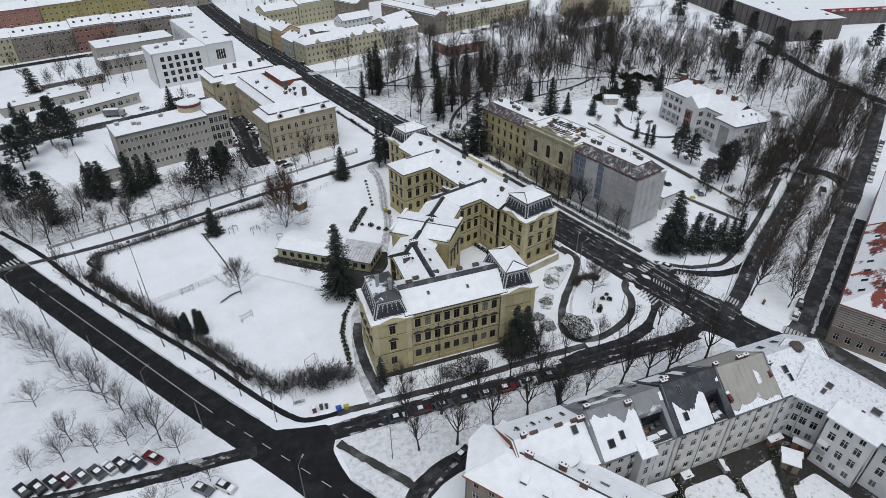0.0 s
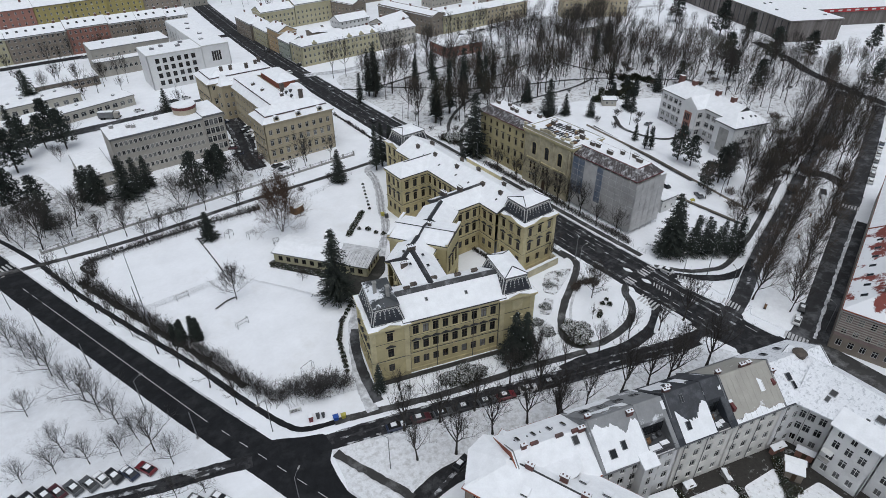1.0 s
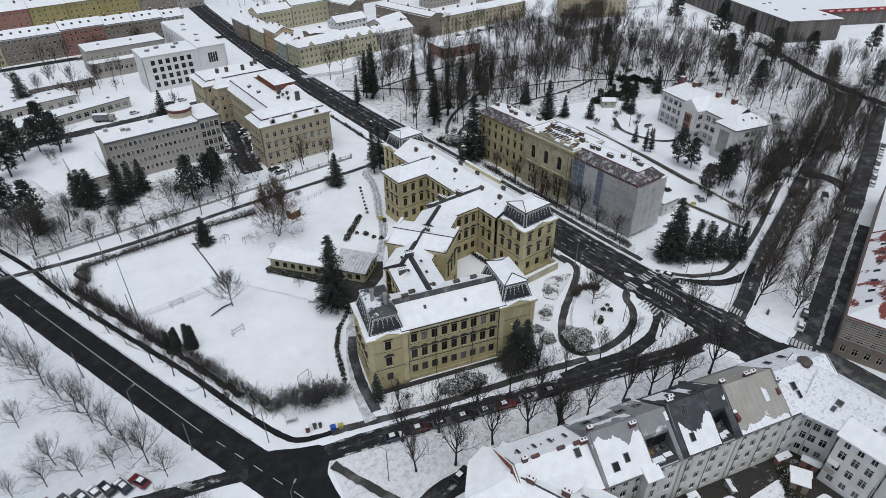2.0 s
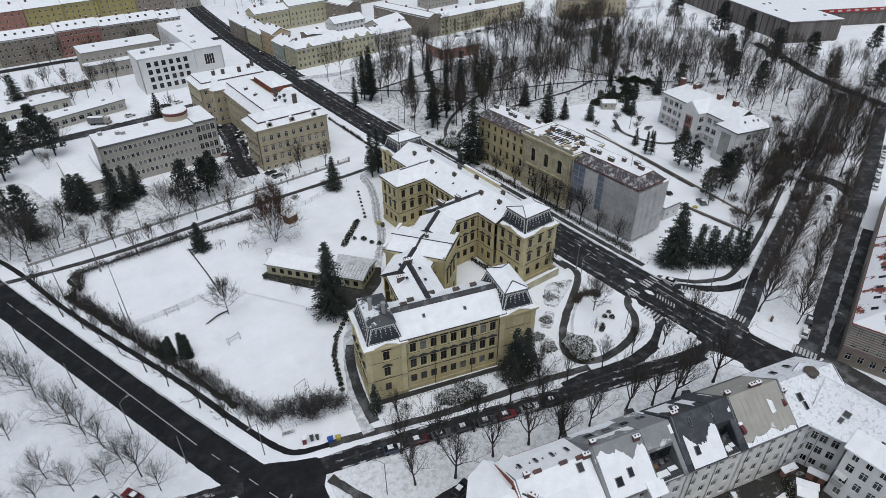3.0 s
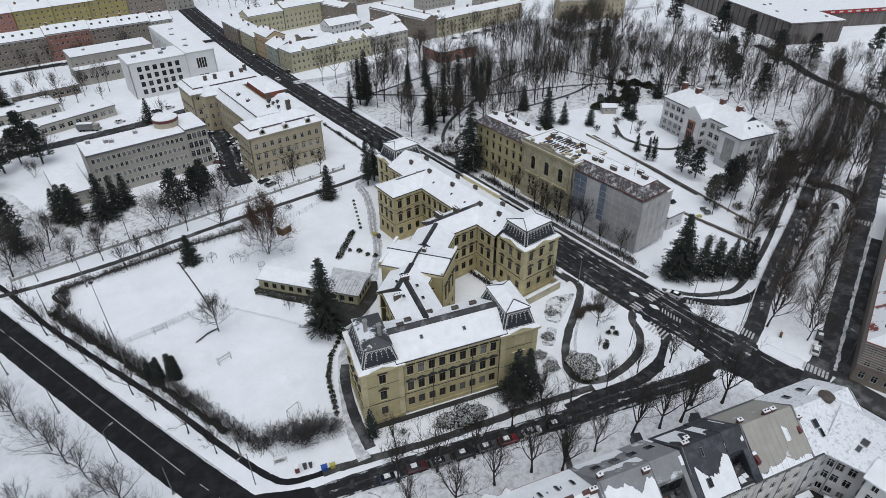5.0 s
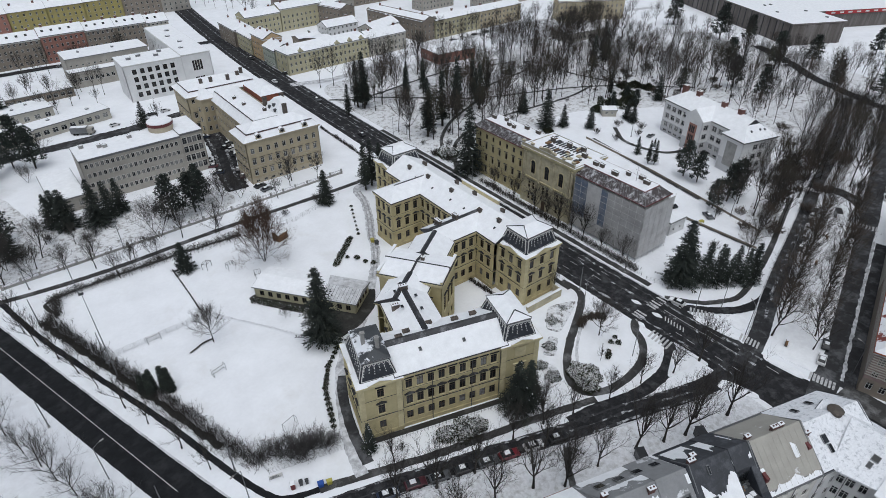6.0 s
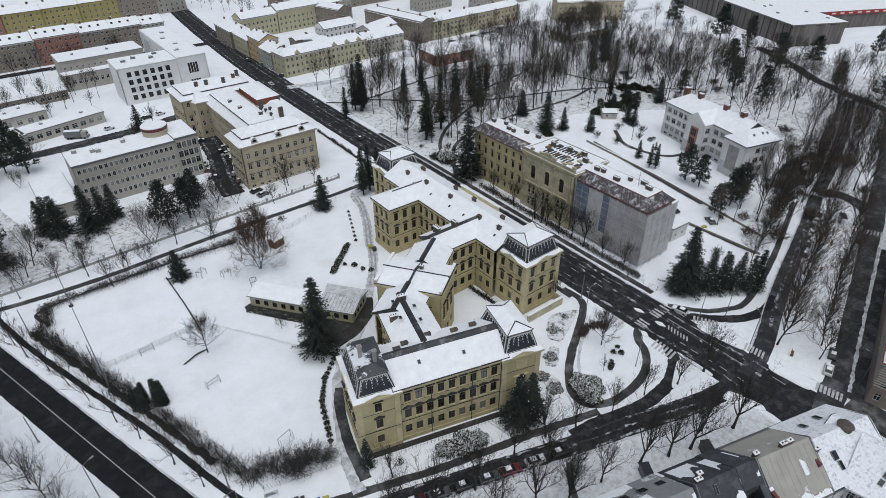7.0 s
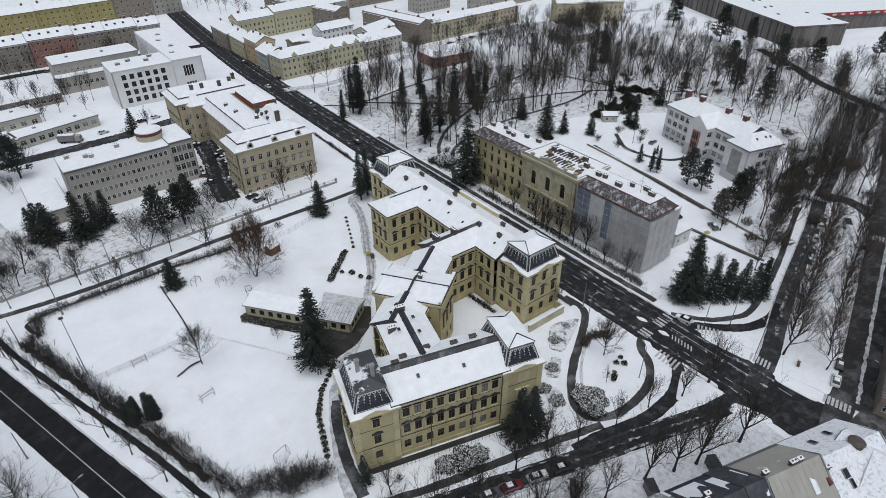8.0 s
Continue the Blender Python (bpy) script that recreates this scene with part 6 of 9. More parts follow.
ordinary("nursery_building", "long low pavilion with wide windows and a snowy roof", pose(-96, 196.5, 0, 0, 0, 14), 32, 9, 4.4, rows_of(1, 1.2, 3, 2.0, 2.2, "white"), (9, 2, 8, 2), CREAM_RENDER, "flat", chim=((9, 5, 0.8, ZINC), (25, 5, 0.8, ZINC)))
ordinary("nursery_building", "long low pavilion with wide windows and a snowy roof", pose(-124, 188.5, 0, 0, 0, 14), 30, 12, 4.4, rows_of(1, 1.2, 3, 2.0, 2.2, "white"), (8, 3, 8, 3), CREAM_RENDER, "flat", chim=((6, 5, 0.7, ZINC), (12, 7, 0.7, ZINC), (20, 6, 0.7, ZINC)))
ordinary("nursery_building", "long low pavilion with wide windows and a snowy roof", pose(-118, 216, 0, 0, 0, 8), 34, 14, 4.8, rows_of(1, 1.2, 3, 2.0, 2.2, "white"), (8, 3, 8, 3), CREAM_RENDER, "flat", chim=((6, 5, 0.8, ZINC), (12, 9, 0.8, ZINC), (20, 6, 0.8, ZINC), (26, 9, 0.8, ZINC)))
ordinary("low_hall", "long low flat-roofed hall under snow", pose(-100, 244, 0, 0, 0, 4), 28, 6, 4.0, rows_of(1, 1.2, 3, 1.8, 2.0, "far"), (9, 1, 8, 1), DULL_RENDER, "flat")
ordinary("cottage", "small pale house with a snowy roof", pose(-134, 128, 0, 0, 0, 20), 9, 10, 4.5, rows_of(1, 1.2, 3, 1.5, 1.1, "white"), (3, 3, 3, 3), CREAM_RENDER, "gable", 2.5)

THIN_SNOW = material("thin_snow_on_sheet", (0.62, 0.625, 0.64), (0.36, 0.365, 0.37), 0.58, size=1.0, vary=0.2, grain=4.0, soft=0.1)
# pavilion on the playing field
shed = thing("field_pavilion", "low yellow changing-room pavilion with a snowy sheet roof", "building")
FP = pose(-64.0, 45.9, 0, 0, 0, -52)
block(shed, FP, 0, 0, 28.2, 9.0, 3.3, [(0.9, 1.6, 1.3, "dark")], (11, 4, 0, 0), PALE_YELLOW, 0.8, cornice=(0.3, 0.3, WOOD))
hip_roof(shed, FP, 0, 0, 28.2, 9.0, 3.3, 1.0, 0, 0, 0.5, SNOW, ZINC)
s = Shape()
for sy in (0, 1):
    y0, y1 = ((-0.3, 4.45), (9.3, 4.55))[sy]
    q = [(17.4, y0, 3.68), (28.5, y0, 3.68), (28.5, y1, 4.66), (19.0, y1, 4.66)]
    s.loft(q if not sy else q[::-1], [(x, y, z + 0.05) for x, y, z in (q if not sy else q[::-1])])
part("roof_sheet", s, THIN_SNOW, shed, "grey sheet roof under thin snow", m=FP @ pose(0, 0, 0.02))
s = Shape()
for k in range(12):
    s.tube([(17.8 + k * 0.92, -0.3, 3.76), (17.8 + k * 0.92, 4.4, 4.76)], [0.05, 0.05], 4)
part("roof_seam", s, ZINC, shed, m=FP)
patch("shed_surround", rounded([(-66, 46.2), (-63.5, 41), (-55, 29.4), (-54.5, 18.4), (-47.6, 19.5), (-41, 23.6), (-37.4, 29.5), (-40, 31), (-46.5, 25.5), (-63.6, 47)], pull=0.2), YARD_DARK, "dark bare ground round the pavilion", "ground")

lorry = thing("lorry", "grey snow-dusted lorry parked in a back street", "lorry")
LM = pose(-78.6, 192.4, 0, 0, 0, -30)
for nm, mt, q in (("box_body", ZINC, (-4.2, -1.2, 0.9, 2.2, 1.2, 3.3)), ("cab", GREY_RENDER, (2.35, -1.15, 0.7, 4.4, 1.15, 2.9)), ("chassis", DARK_STEEL, (-4.2, -0.8, 0.55, 4.2, 0.8, 0.69)), ("windscreen", GLASS, (4.402, -1.0, 1.8, 4.44, 1.0, 2.7)), ("snow_cover", SNOW, (-4.1, -1.1, 3.302, 2.1, 1.1, 3.42))):
    s = Shape()
    s.box(*q)
    part(nm, s, mt, lorry, m=LM)
for x in (-3.0, -1.8, 3.4):
    for y in (-1.0, 1.0):
        s = Shape()
        s.tube([(x, y - 0.15, 0.48), (x, y + 0.15, 0.48)], [0.48, 0.48], 10)
        part("wheel", s, TYRE, lorry, m=LM)
PALE_GREY = material("pale_grey_render", (0.50, 0.505, 0.515), (0.42, 0.425, 0.43), 0.6, size=3.0, vary=0.15)
# villa by the park
villa = thing("villa", "white three-storey villa with a pink stair panel and snowy hipped roofs", "building")
VL = pose(97.5, 6.7, 0, 0, 0, -14.3)
V_ROWS = [(0.5, 0.9, 1.9, "villa"), *rows_of(3, 2.6, 3.5, 1.9, 2.1, "villa")]
block(villa, VL, 0, 0, 15.2, 9.4, 13.0, V_ROWS, (2, 0, 2, 0), WHITE_RENDER, 4.6, base=PALE_GREY, base_z=4.9, cornice=(0.5, 0.5, WHITE_PAINT))
block(villa, VL, 4.6, 9.4, 17.0, 45.0, 13.0, V_ROWS, (None, 10, 3, 11), WHITE_RENDER, 0.8, base=PALE_GREY, base_z=4.9, cornice=(0.5, 0.5, WHITE_PAINT), skips={3: [(c, r) for c in (5, 6, 7) for r in range(4)]})
block(villa, VL, 0.6, 20.0, 4.6, 29.0, 13.0, V_ROWS, (1, None, 1, 0), WHITE_RENDER, 0.8, base=PALE_GREY, base_z=4.9)
hip_roof(villa, VL, 0, 0, 15.2, 9.4, 13.0, 3.6, 4.7, 4.7, 0.7, SNOW)
hip_roof(villa, VL @ pose(17.0, 9.4, 0, 0, 0, 90), -2.0, 0, 35.6, 12.4, 13.0, 4.2, 0, 5.5, 0.6, SNOW)
hip_roof(villa, VL, 0.6, 20.0, 10.0, 29.0, 13.0, 3.6, 0, 0, 0.4, SNOW, WHITE_RENDER)
s = Shape()
s.loft([(0.62, 20, 13), (0.82, 20, 13), (0.82, 29, 13), (0.62, 29, 13)], [(0.62, 24.45, 16.4), (0.82, 24.45, 16.4), (0.82, 24.55, 16.4), (0.62, 24.55, 16.4)])
part("gable", s, WHITE_RENDER, villa, m=VL)
s = Shape()
s.box(0.2, 22.4, 0, 0.597, 26.0, 11.0)
pk = part("stair_panel", s, PINK_RENDER, villa, "pink rendered stair panel", VL)
s = Shape()
for i in range(3):
    for k in range(2):
        s.box(0.12, 23.0 + i * 0.9, 4.2 + k * 3.6, 0.198, 23.6 + i * 0.9, 6.8 + k * 3.6)
part("pane", s, GLASS, pk)
s = Shape()
s.box(-0.06, 2.4, 2.6, -0.003, 7.0, 11.4)
part("wall_panel", s, CONCRETE, villa, "grey painted wall panel", VL)
for x, y in ((10.8, 42), (10.8, 34.5), (10.8, 21.5), (10.8, 13.5)):
    chimney(villa, VL, x, y, 15, 19.0, 1.6, 1.8, BRICK)
for x, y in ((5, 2.5), (9, 2.6), (11, 2.4)):
    roof_light(villa, VL, x, y, 13.3 + 0.45 + (y) * 0.7, 35)
ordinary("garden_shed", "small pale garden pavilion with a snowy roof", pose(105.5, 73.4, 0, 0, 0, -38), 6, 5, 2.7, rows_of(1, 1.0, 3, 1.1, 1.0, "white"), (2, 1, 1, 1), CREAM_RENDER, "gable", 0.9)
ordinary("white_container", "white flat-roofed site cabin beside the institute", pose(46.5, -2.2, 0, 0, 0, -3), 7.0, 5.0, 4.2, [(1.2, 1.0, 0.9, "white")], (2, 1, 1, 1), WHITE_RENDER, "flat")

# tenement row in the foreground
TR = pose(-60.0, -44.6, 0, 0, 0, -15.1)
tall = [(1.1, 1.6, 1.15, "white"), (4.2, 1.9, 1.25, "white"), (7.3, 1.9, 1.25, "white"), (10.2, 1.4, 1.05, "white")]


TILE_SNOW = material("thin_snow_over_tiles", (0.80, 0.815, 0.84), (0.40, 0.42, 0.45), 0.6, size=0.35, vary=0.12, grain=2.4, bump=0.6, depth=0.05, soft=0.08)
YARD_MUD = material("muddy_yard", (0.035, 0.032, 0.028), (0.4, 0.4, 0.4), 0.64, size=0.8, vary=0.4, grain=3.0, bump=0.6, depth=0.1, soft=0.06)


def snow_sheet(parent, m, seed, x0, x1, low, high, z, rise, wild, half=6.5, over=0.35, street=False, tongue=2.2):
    """Snow left on a roof slope, from the line low to a ragged line high (metres up from the eave, in plan)."""
    s = Shape()
    n = max(4, int((x1 - x0) / 0.15))
    lift = z + 0.275

    def at(x, d, up):
        y = 2 * half - d if street else d
        return (x, y, lift + rise * (d + over) / (half + over) + up)
    def top(i):
        q = noise.noise(Vector((i / tongue * 0.15, seed, 0.3))) * 1.2 + round(3 * noise.noise(Vector((i * 0.11, seed + 7, 2.0)))) * 0.16 + noise.noise(Vector((i * 0.4, seed + 2, 5.0))) * 0.16
        return min(half - 0.15, max(low + 0.15, high + wild * q))
    def bottom(i):
        return low + 0.25 * abs(noise.noise(Vector((i * 0.6, seed + 3, 1.0)))) if low > 0.3 else low
    for i in range(n):
        xa, xb = x0 + (x1 - x0) * i / n, x0 + (x1 - x0) * (i + 1) / n
        a0, a1, b0, b1 = bottom(i), top(i), bottom(i + 1), top(i + 1)
        q = [at(xa, a0, 0.0), at(xb, b0, 0.0), at(xb, b1, 0.0), at(xa, a1, 0.0)]
        u = [at(xa, a0, 0.09), at(xb, b0, 0.09), at(xb, b1, 0.06), at(xa, a1, 0.06)]
        for f in ([u[0], u[1], u[2], u[3]], [q[0], q[1], u[1], u[0]], [q[2], q[3], u[3], u[2]]):
            s.face(f[::-1] if street else f)
    part("snow_sheet", s, SNOW, parent, "ragged sheet of melting snow", m)


def tenement(u0, u1, label, mat, top, under, rise, chim, dormers=(), z=12.3, terrace=None, snow=()):
    """One house of the row; local y runs from the back yard (0) to the street front."""
    m = TR @ pose(u0, -13.0, 0)
    L = u1 - u0 - 0.02
    h = thing("tenement_house", label, "building", "houses of the tenement row")
    n = max(3, int(L / 2.4))
    block(h, m, 0, 0, L, 13.0, z, tall, (n, 0, n, 0), mat, 0.4, cornice=(0.3, 0.22, mat))
    if terrace:
        a, b = terrace
        hip_roof(h, m, 0, 0, a - 0.35, 13.0, z, rise, 0, 0, 0.35, top, under, snow=0.1)
        hip_roof(h, m, b + 0.35, 0, L, 13.0, z, rise, 0, 0, 0.35, top, under, snow=0.1)
        prof = [(3.75, z), (3.75, z + 0.42 + rise * 4.1 / 6.85), (6.5, z + 0.42 + rise), (13.35, z + 0.42), (13.35, z)]
        s = Shape()
        s.loft([(a - 0.2, y, q) for y, q in prof], [(b + 0.2, y, q) for y, q in prof], floor=True)
        part("roof", s, top, h, m=m)
    else:
        hip_roof(h, m, 0, 0, L, 13.0, z, rise, 0, 0, 0.35, top, under, snow=0.1)
    for x in (0.0, L - 0.16):
        s = Shape()
        s.loft([(x, -0.2, z), (x + 0.16, -0.2, z), (x + 0.16, 13.2, z), (x, 13.2, z)], [(x, 6.4, z + rise + 0.42), (x + 0.16, 6.4, z + rise + 0.42), (x + 0.16, 6.6, z + rise + 0.42), (x, 6.6, z + rise + 0.42)])
        part("fire_wall", s, ZINC, h, m=m)
    for k, (x, y) in enumerate(chim):
        zz = z + rise * (1 - abs(y - 6.5) / 6.5)
        chimney(h, m, x, y, zz - 0.5, zz + 1.15, 0.9 + 0.3 * (k % 2), 0.55, DULL_BRICK)
    for k in range(max(1, int(L / 5))):
        s = Shape()
        x = 1.2 + k * 5.0
        s.tube([(x, -0.1, 0.2), (x, -0.1, z)], [0.06, 0.06], 5)
        part("downpipe", s, ZINC, h, m=m)
    s = Shape()
    s.tube([(0.1, -0.42, z + 0.05), (L - 0.1, -0.42, z + 0.05)], [0.09, 0.09], 5)
    part("gutter", s, ZINC, h, m=m)
    sl = math.degrees(math.atan2(rise, 6.85))
    for x, y, w in dormers:
        zz = z + 0.32 + rise * (1 - abs(y - 6.5) / 6.85)
        roof_light(h, m, x, y, zz, sl if y < 6.5 else -sl, w, 1.5)
    for k, (street, x0, x1, low, high, wild) in enumerate(snow):
        snow_sheet(h, m, u0 + 3 * k, x0, x1, low, high, z, rise, wild, street=street)
    if terrace:
        a, b = terrace
        s, g = Shape(), Shape()
        s.box(a + 0.02, -0.1, z + 0.02, b - 0.02, 3.7, z + 0.3)
        t = part("roof_terrace", s, DARK_STEEL, h, "recessed dark roof terrace", m)
        for k in range(int((b - a) / 0.4)):
            g.tube([(a + 0.1 + k * 0.4, -0.05, z + 0.3), (a + 0.1 + k * 0.4, -0.05, z + 1.25)], [0.03, 0.03], 4)
        g.tube([(a + 0.1, -0.05, z + 1.25), (b - 0.1, -0.05, z + 1.25)], [0.05, 0.05], 4)
        part("railing", g, DARK_STEEL, t)
        g = Shape()
        g.box(a + 0.4, 0.3, z + 0.305, a + (b - a) * 0.55, 1.5, z + 0.42)
        g.box(a + (b - a) * 0.6, 0.9, z + 0.305, b - 0.3, 1.7, z + 0.4)
        part("snow", g, SNOW, t)
        g = Shape()
        g.box(a + 0.1, 3.6, z + 0.5, b - 0.1, 3.745, z + rise * 0.5)
        part("glazing", g, GLASS, t)
        for k in range(3):
            g = Shape()
            x = a + (b - a) * (0.2 + 0.28 * k)
            g.box(x - 0.35, 1.9 + 0.3 * k, z + 0.305, x + 0.35, 2.5 + 0.3 * k, z + 1.0)
            g.box(x - 0.35, 2.4 + 0.3 * k, z + 1.0, x + 0.35, 2.5 + 0.3 * k, z + 1.4)
            part("terrace_seat", g, (WOOD, STEEL, DARK_STEEL)[k], t)
    return h


DULL_BRICK = material("dull_red_brick", (0.15, 0.07, 0.06), (0.10, 0.07, 0.065), 0.52, size=0.7, vary=0.3, grain=9.0)
h0 = tenement(0, 13.6, "tenement house with brown rear wall and a smooth snowy roof", DULL_RENDER, SNOW, RED_TILES, 4.0, ((2, 6.5), (12.6, 6.2)), ((2.5, 9.5, 0.5), (5.5, 9.5, 0.5), (8.5, 9.5, 0.5), (11.3, 9.5, 0.5), (11.0, 5.2, 1.1)))
h1 = tenement(13.6, 29.0, "white tenement house under a grey roof with melting snow", WHITE_RENDER, GREY_BARE, ZINC, 5.4, ((0.9, 7.5), (8, 5.6)), ((2.4, 10.2, 1.6), (6.0, 10.2, 1.6), (9.4, 10.2, 1.6), (12.8, 10.2, 1.6), (2.6, 1.6, 1.3), (5.0, 2.2, 1.0)), terrace=(9.4, 14.2),
              snow=((False, 0.3, 9.1, -0.3, 4.4, 1.5), (False, 9.2, 15.2, 4.7, 6.2, 0.5), (True, 0.3, 15.1, -0.3, 1.1, 0.8), (True, 2.0, 12.0, 3.8, 4.9, 1.0)))
tenement(29.0, 41.0, "cream-grey tenement house under a dark roof with melting snow", WARM_WHITE, DARK_BARE, SLATE, 5.8, ((2.6, 8.2), (0.9, 6.9)), ((2.6, 1.7, 1.0), (3.2, 5.2, 0.5)), terrace=(8.0, 10.8),
         snow=((False, 0.9, 7.7, -0.3, 3.4, 2.3), (False, 7.75, 11.6, 4.65, 5.4, 0.7), (True, 0.4, 5.0, 0.6, 3.0, 2.0), (True, 6.0, 11.4, 1.4, 4.6, 2.0)))
h3 = tenement(41.0, 52.4, "cream tenement house under a bare beige sheet roof", WARM_WHITE, BEIGE_ROOF, ZINC, 5.6, ((1.0, 7.4), (6.2, 7.0), (7.6, 7.0)), (), snow=((False, 0.3, 11.2, -0.3, 0.5, 0.9), (False, 7.6, 8.6, 2.6, 4.4, 0.6)))
for k in range(9):
    s = Shape()
    x = TR @ pose(42.2 + k * 1.2, -13.0, 0)
    s.loft([(0, -0.2, 12.78), (0.04, -0.2, 12.78), (0.04, 6.4, 18.2), (0, 6.4, 18.2)], [(0, -0.2, 12.8), (0.04, -0.2, 12.8), (0.04, 6.4, 18.22), (0, 6.4, 18.22)])
    part("seam", s, BEIGE_ROOF, h3, m=x)
tenement(52.4, 66.6, "corner tenement house under a thinly snowed tiled roof", WHITE_RENDER, TILE_SNOW, SLATE, 4.4, ((0.6, 5.0),), ((3.6, 3.6, 1.1), (3.9, 2.2, 0.7), (4.2, 10.0, 0.9), (8.4, 10.6, 0.9)))
for k in range(5):
    s = Shape()
    s.loft([(-0.3, 0, 0), (0.3, 0, 0), (0.0, -0.9, 0.55)], [(-0.02, 0.05, 0.6), (0.02, 0.05, 0.6), (0.0, -0.9, 0.6)], floor=True)
    part("roof_vent", s, SLATE, h0, m=TR @ pose(2.0 + k * 2.4, -3.4, 14.4))
for u, v in ((4.0, -6.4), (8.6, -6.5), (11.6, -6.6)):
    s = Shape()
    s.box(-0.7, -0.25, 0, 0.7, 0.25, 0.65)
    part("ridge_chimney", s, DULL_BRICK, h0, m=TR @ pose(u, v, 16.3))
s = Shape()
ringp = [(7.3 + 2.9 * math.cos(k * math.pi / 12), -10.2 + 2.9 * math.sin(k * math.pi / 12)) for k in range(24)]
s.prism(ringp, 12.0, 14.5)
dr = part("stair_drum", s, DULL_RENDER, h0, "round brown stair drum", TR)
s = Shape()
s.prism([(7.3 + (x - 7.3) * 1.05, -10.2 + (y + 10.2) * 1.05) for x, y in ringp], 14.502, 14.7)
part("snow_cover", s, SNOW, dr)
# a narrow projecting bay on the yard side
s = Shape()
s.box(20.6, -14.6, 0, 23.4, -13.003, 12.0)
bay = part("rear_bay", s, WHITE_RENDER, h1, m=TR)
s = Shape()
s.loft([(20.4, -14.9, 12.002), (23.6, -14.9, 12.002), (23.6, -12.6, 12.6), (20.4, -12.6, 12.6)], [(20.4, -14.9, 12.2), (23.6, -14.9, 12.2), (23.6, -12.6, 13.4), (20.4, -12.6, 13.4)], floor=True)
part("bay_roof", s, SNOW, h1, m=TR)
for r in tall:
    add_window(h1, TR @ pose(0, -14.81, 0), 22.0, r[0], 0.8, r[1], "white")
# low red-sheeted stacks on the slopes
for u, y, zt in ((41.6, -10.4, 15.15), (51.9, -8.9, 16.1)):
    w = thing("chimney_stack", "low stack clad in red sheet metal with a snowy cap", "chimney")
    s = Shape()
    s.loft([(-0.32, -1.2, zt - 2.2), (0.32, -1.2, zt - 2.2), (0.32, 1.2, zt - 1.2), (-0.32, 1.2, zt - 1.2)], [(-0.32, -1.2, zt - 0.35), (0.32, -1.2, zt - 0.35), (0.32, 1.2, zt + 0.25), (-0.32, 1.2, zt + 0.25)], floor=True)
    part("stack", s, REDMETAL, w, m=TR @ pose(u, y, 0))
    s = Shape()
    s.loft([(-0.36, 0.0, zt - 0.045), (0.36, 0.0, zt - 0.045), (0.36, 1.24, zt + 0.265), (-0.36, 1.24, zt + 0.265)], [(-0.36, 0.0, zt + 0.06), (0.36, 0.0, zt + 0.06), (0.36, 1.24, zt + 0.36), (-0.36, 1.24, zt + 0.36)], floor=True)
    part("snow_cap", s, SNOW, w, m=TR @ pose(u, y, 0))
# south wing of the corner, with a slanting inner corner
CW = pose(-8.5, -62.6, 0, 0, 0, -90)
h = thing("tenement_house", "white corner tenement wing with roof windows and a snowy roof", "building", "houses of the tenement row")
block(h, CW, 23.4, 1.2, 49, 13.4, 12.2, tall, (8, 0, 8, 0), WHITE_RENDER, 0.5, cornice=(0.3, 0.22, WHITE_RENDER))
block(h, CW, 15.4, -1.1, 23.4, 13.4, 12.2, tall, (3, 0, 0, 0), WHITE_RENDER, 0.7, cornice=(0.3, 0.22, WHITE_RENDER))
inner = ((-7.6, -71.6), (-6.0, -77.9))
f = edge_frame(Matrix.Identity(4), *inner)
facade(h, f, math.dist(*inner), 0, 12.2, [1.1, 2.7, 4.6], tall, WHITE_RENDER)
s = Shape()
s.tube([(1.9, -0.1, 0.2), (1.9, -0.1, 12.2)], [0.06, 0.06], 5)
part("downpipe", s, ZINC, h, m=f)
hip_roof(h, CW, 2, 0, 49, 13.4, 12.2, 4.3, 0, 0, 0.35, TILE_SNOW, SLATE, snow=0.1)
s = Shape()
s.loft([(-10.0, -86.3, 12.0), (-6.5, -86.3, 13.8), (-6.5, -77.7, 13.8), (-10.0, -77.7, 12.0)], [(-10.0, -86.3, 12.3), (-6.5, -86.3, 14.35), (-6.5, -77.7, 14.35), (-10.0, -77.7, 12.3)], floor=True)
part("bay_roof", s, SNOW, h)
s = Shape()
v = [(-10.6, -71.2, 12.5), (-8.6, -79.4, 12.5), (-1.8, -69.2, 17.0)]
s.face(v)
s.face([(p[0], p[1], p[2] - 0.3) for p in v[::-1]])
for a, b in zip(v, v[1:] + v[:1]):
    s.face([(a[0], a[1], a[2] - 0.3), (b[0], b[1], b[2] - 0.3), b, a])
part("valley_roof", s, TILE_SNOW, h)
chimney(h, CW, 27, 8, 14.5, 17.4, 1.2, 0.7, DULL_BRICK)
for x, y, w in ((12.6, 3.2, 1.2), (12.4, 1.9, 0.8), (19, 2.0, 0.7), (20.5, 3.4, 1.6), (27, 3.6, 1.3)):
    roof_light(h, CW, x, y, 12.55 + 4.3 * (1 - (6.7 - y) / 7.05), 32, w, 1.2)
ring_pts = [(-2.6 + 1.2 * math.cos(k * 0.523), -66.9 + 1.2 * math.sin(k * 0.523)) for k in range(12)]
s = Shape()
s.loft([(*q, 15.8) for q in ring_pts], [(*q, 17.0) for q in ring_pts])
s.loft([(-2.6 + (x + 2.6) * 1.15, -66.9 + (y + 66.9) * 1.15, 17.002) for x, y in ring_pts], [(-2.6 + (x + 2.6) * 0.3, -66.9 + (y + 66.9) * 0.3, 17.9) for x, y in ring_pts], floor=True)
part("roof_turret", s, SOOT, h, "round weathered roof turret")
s = Shape()
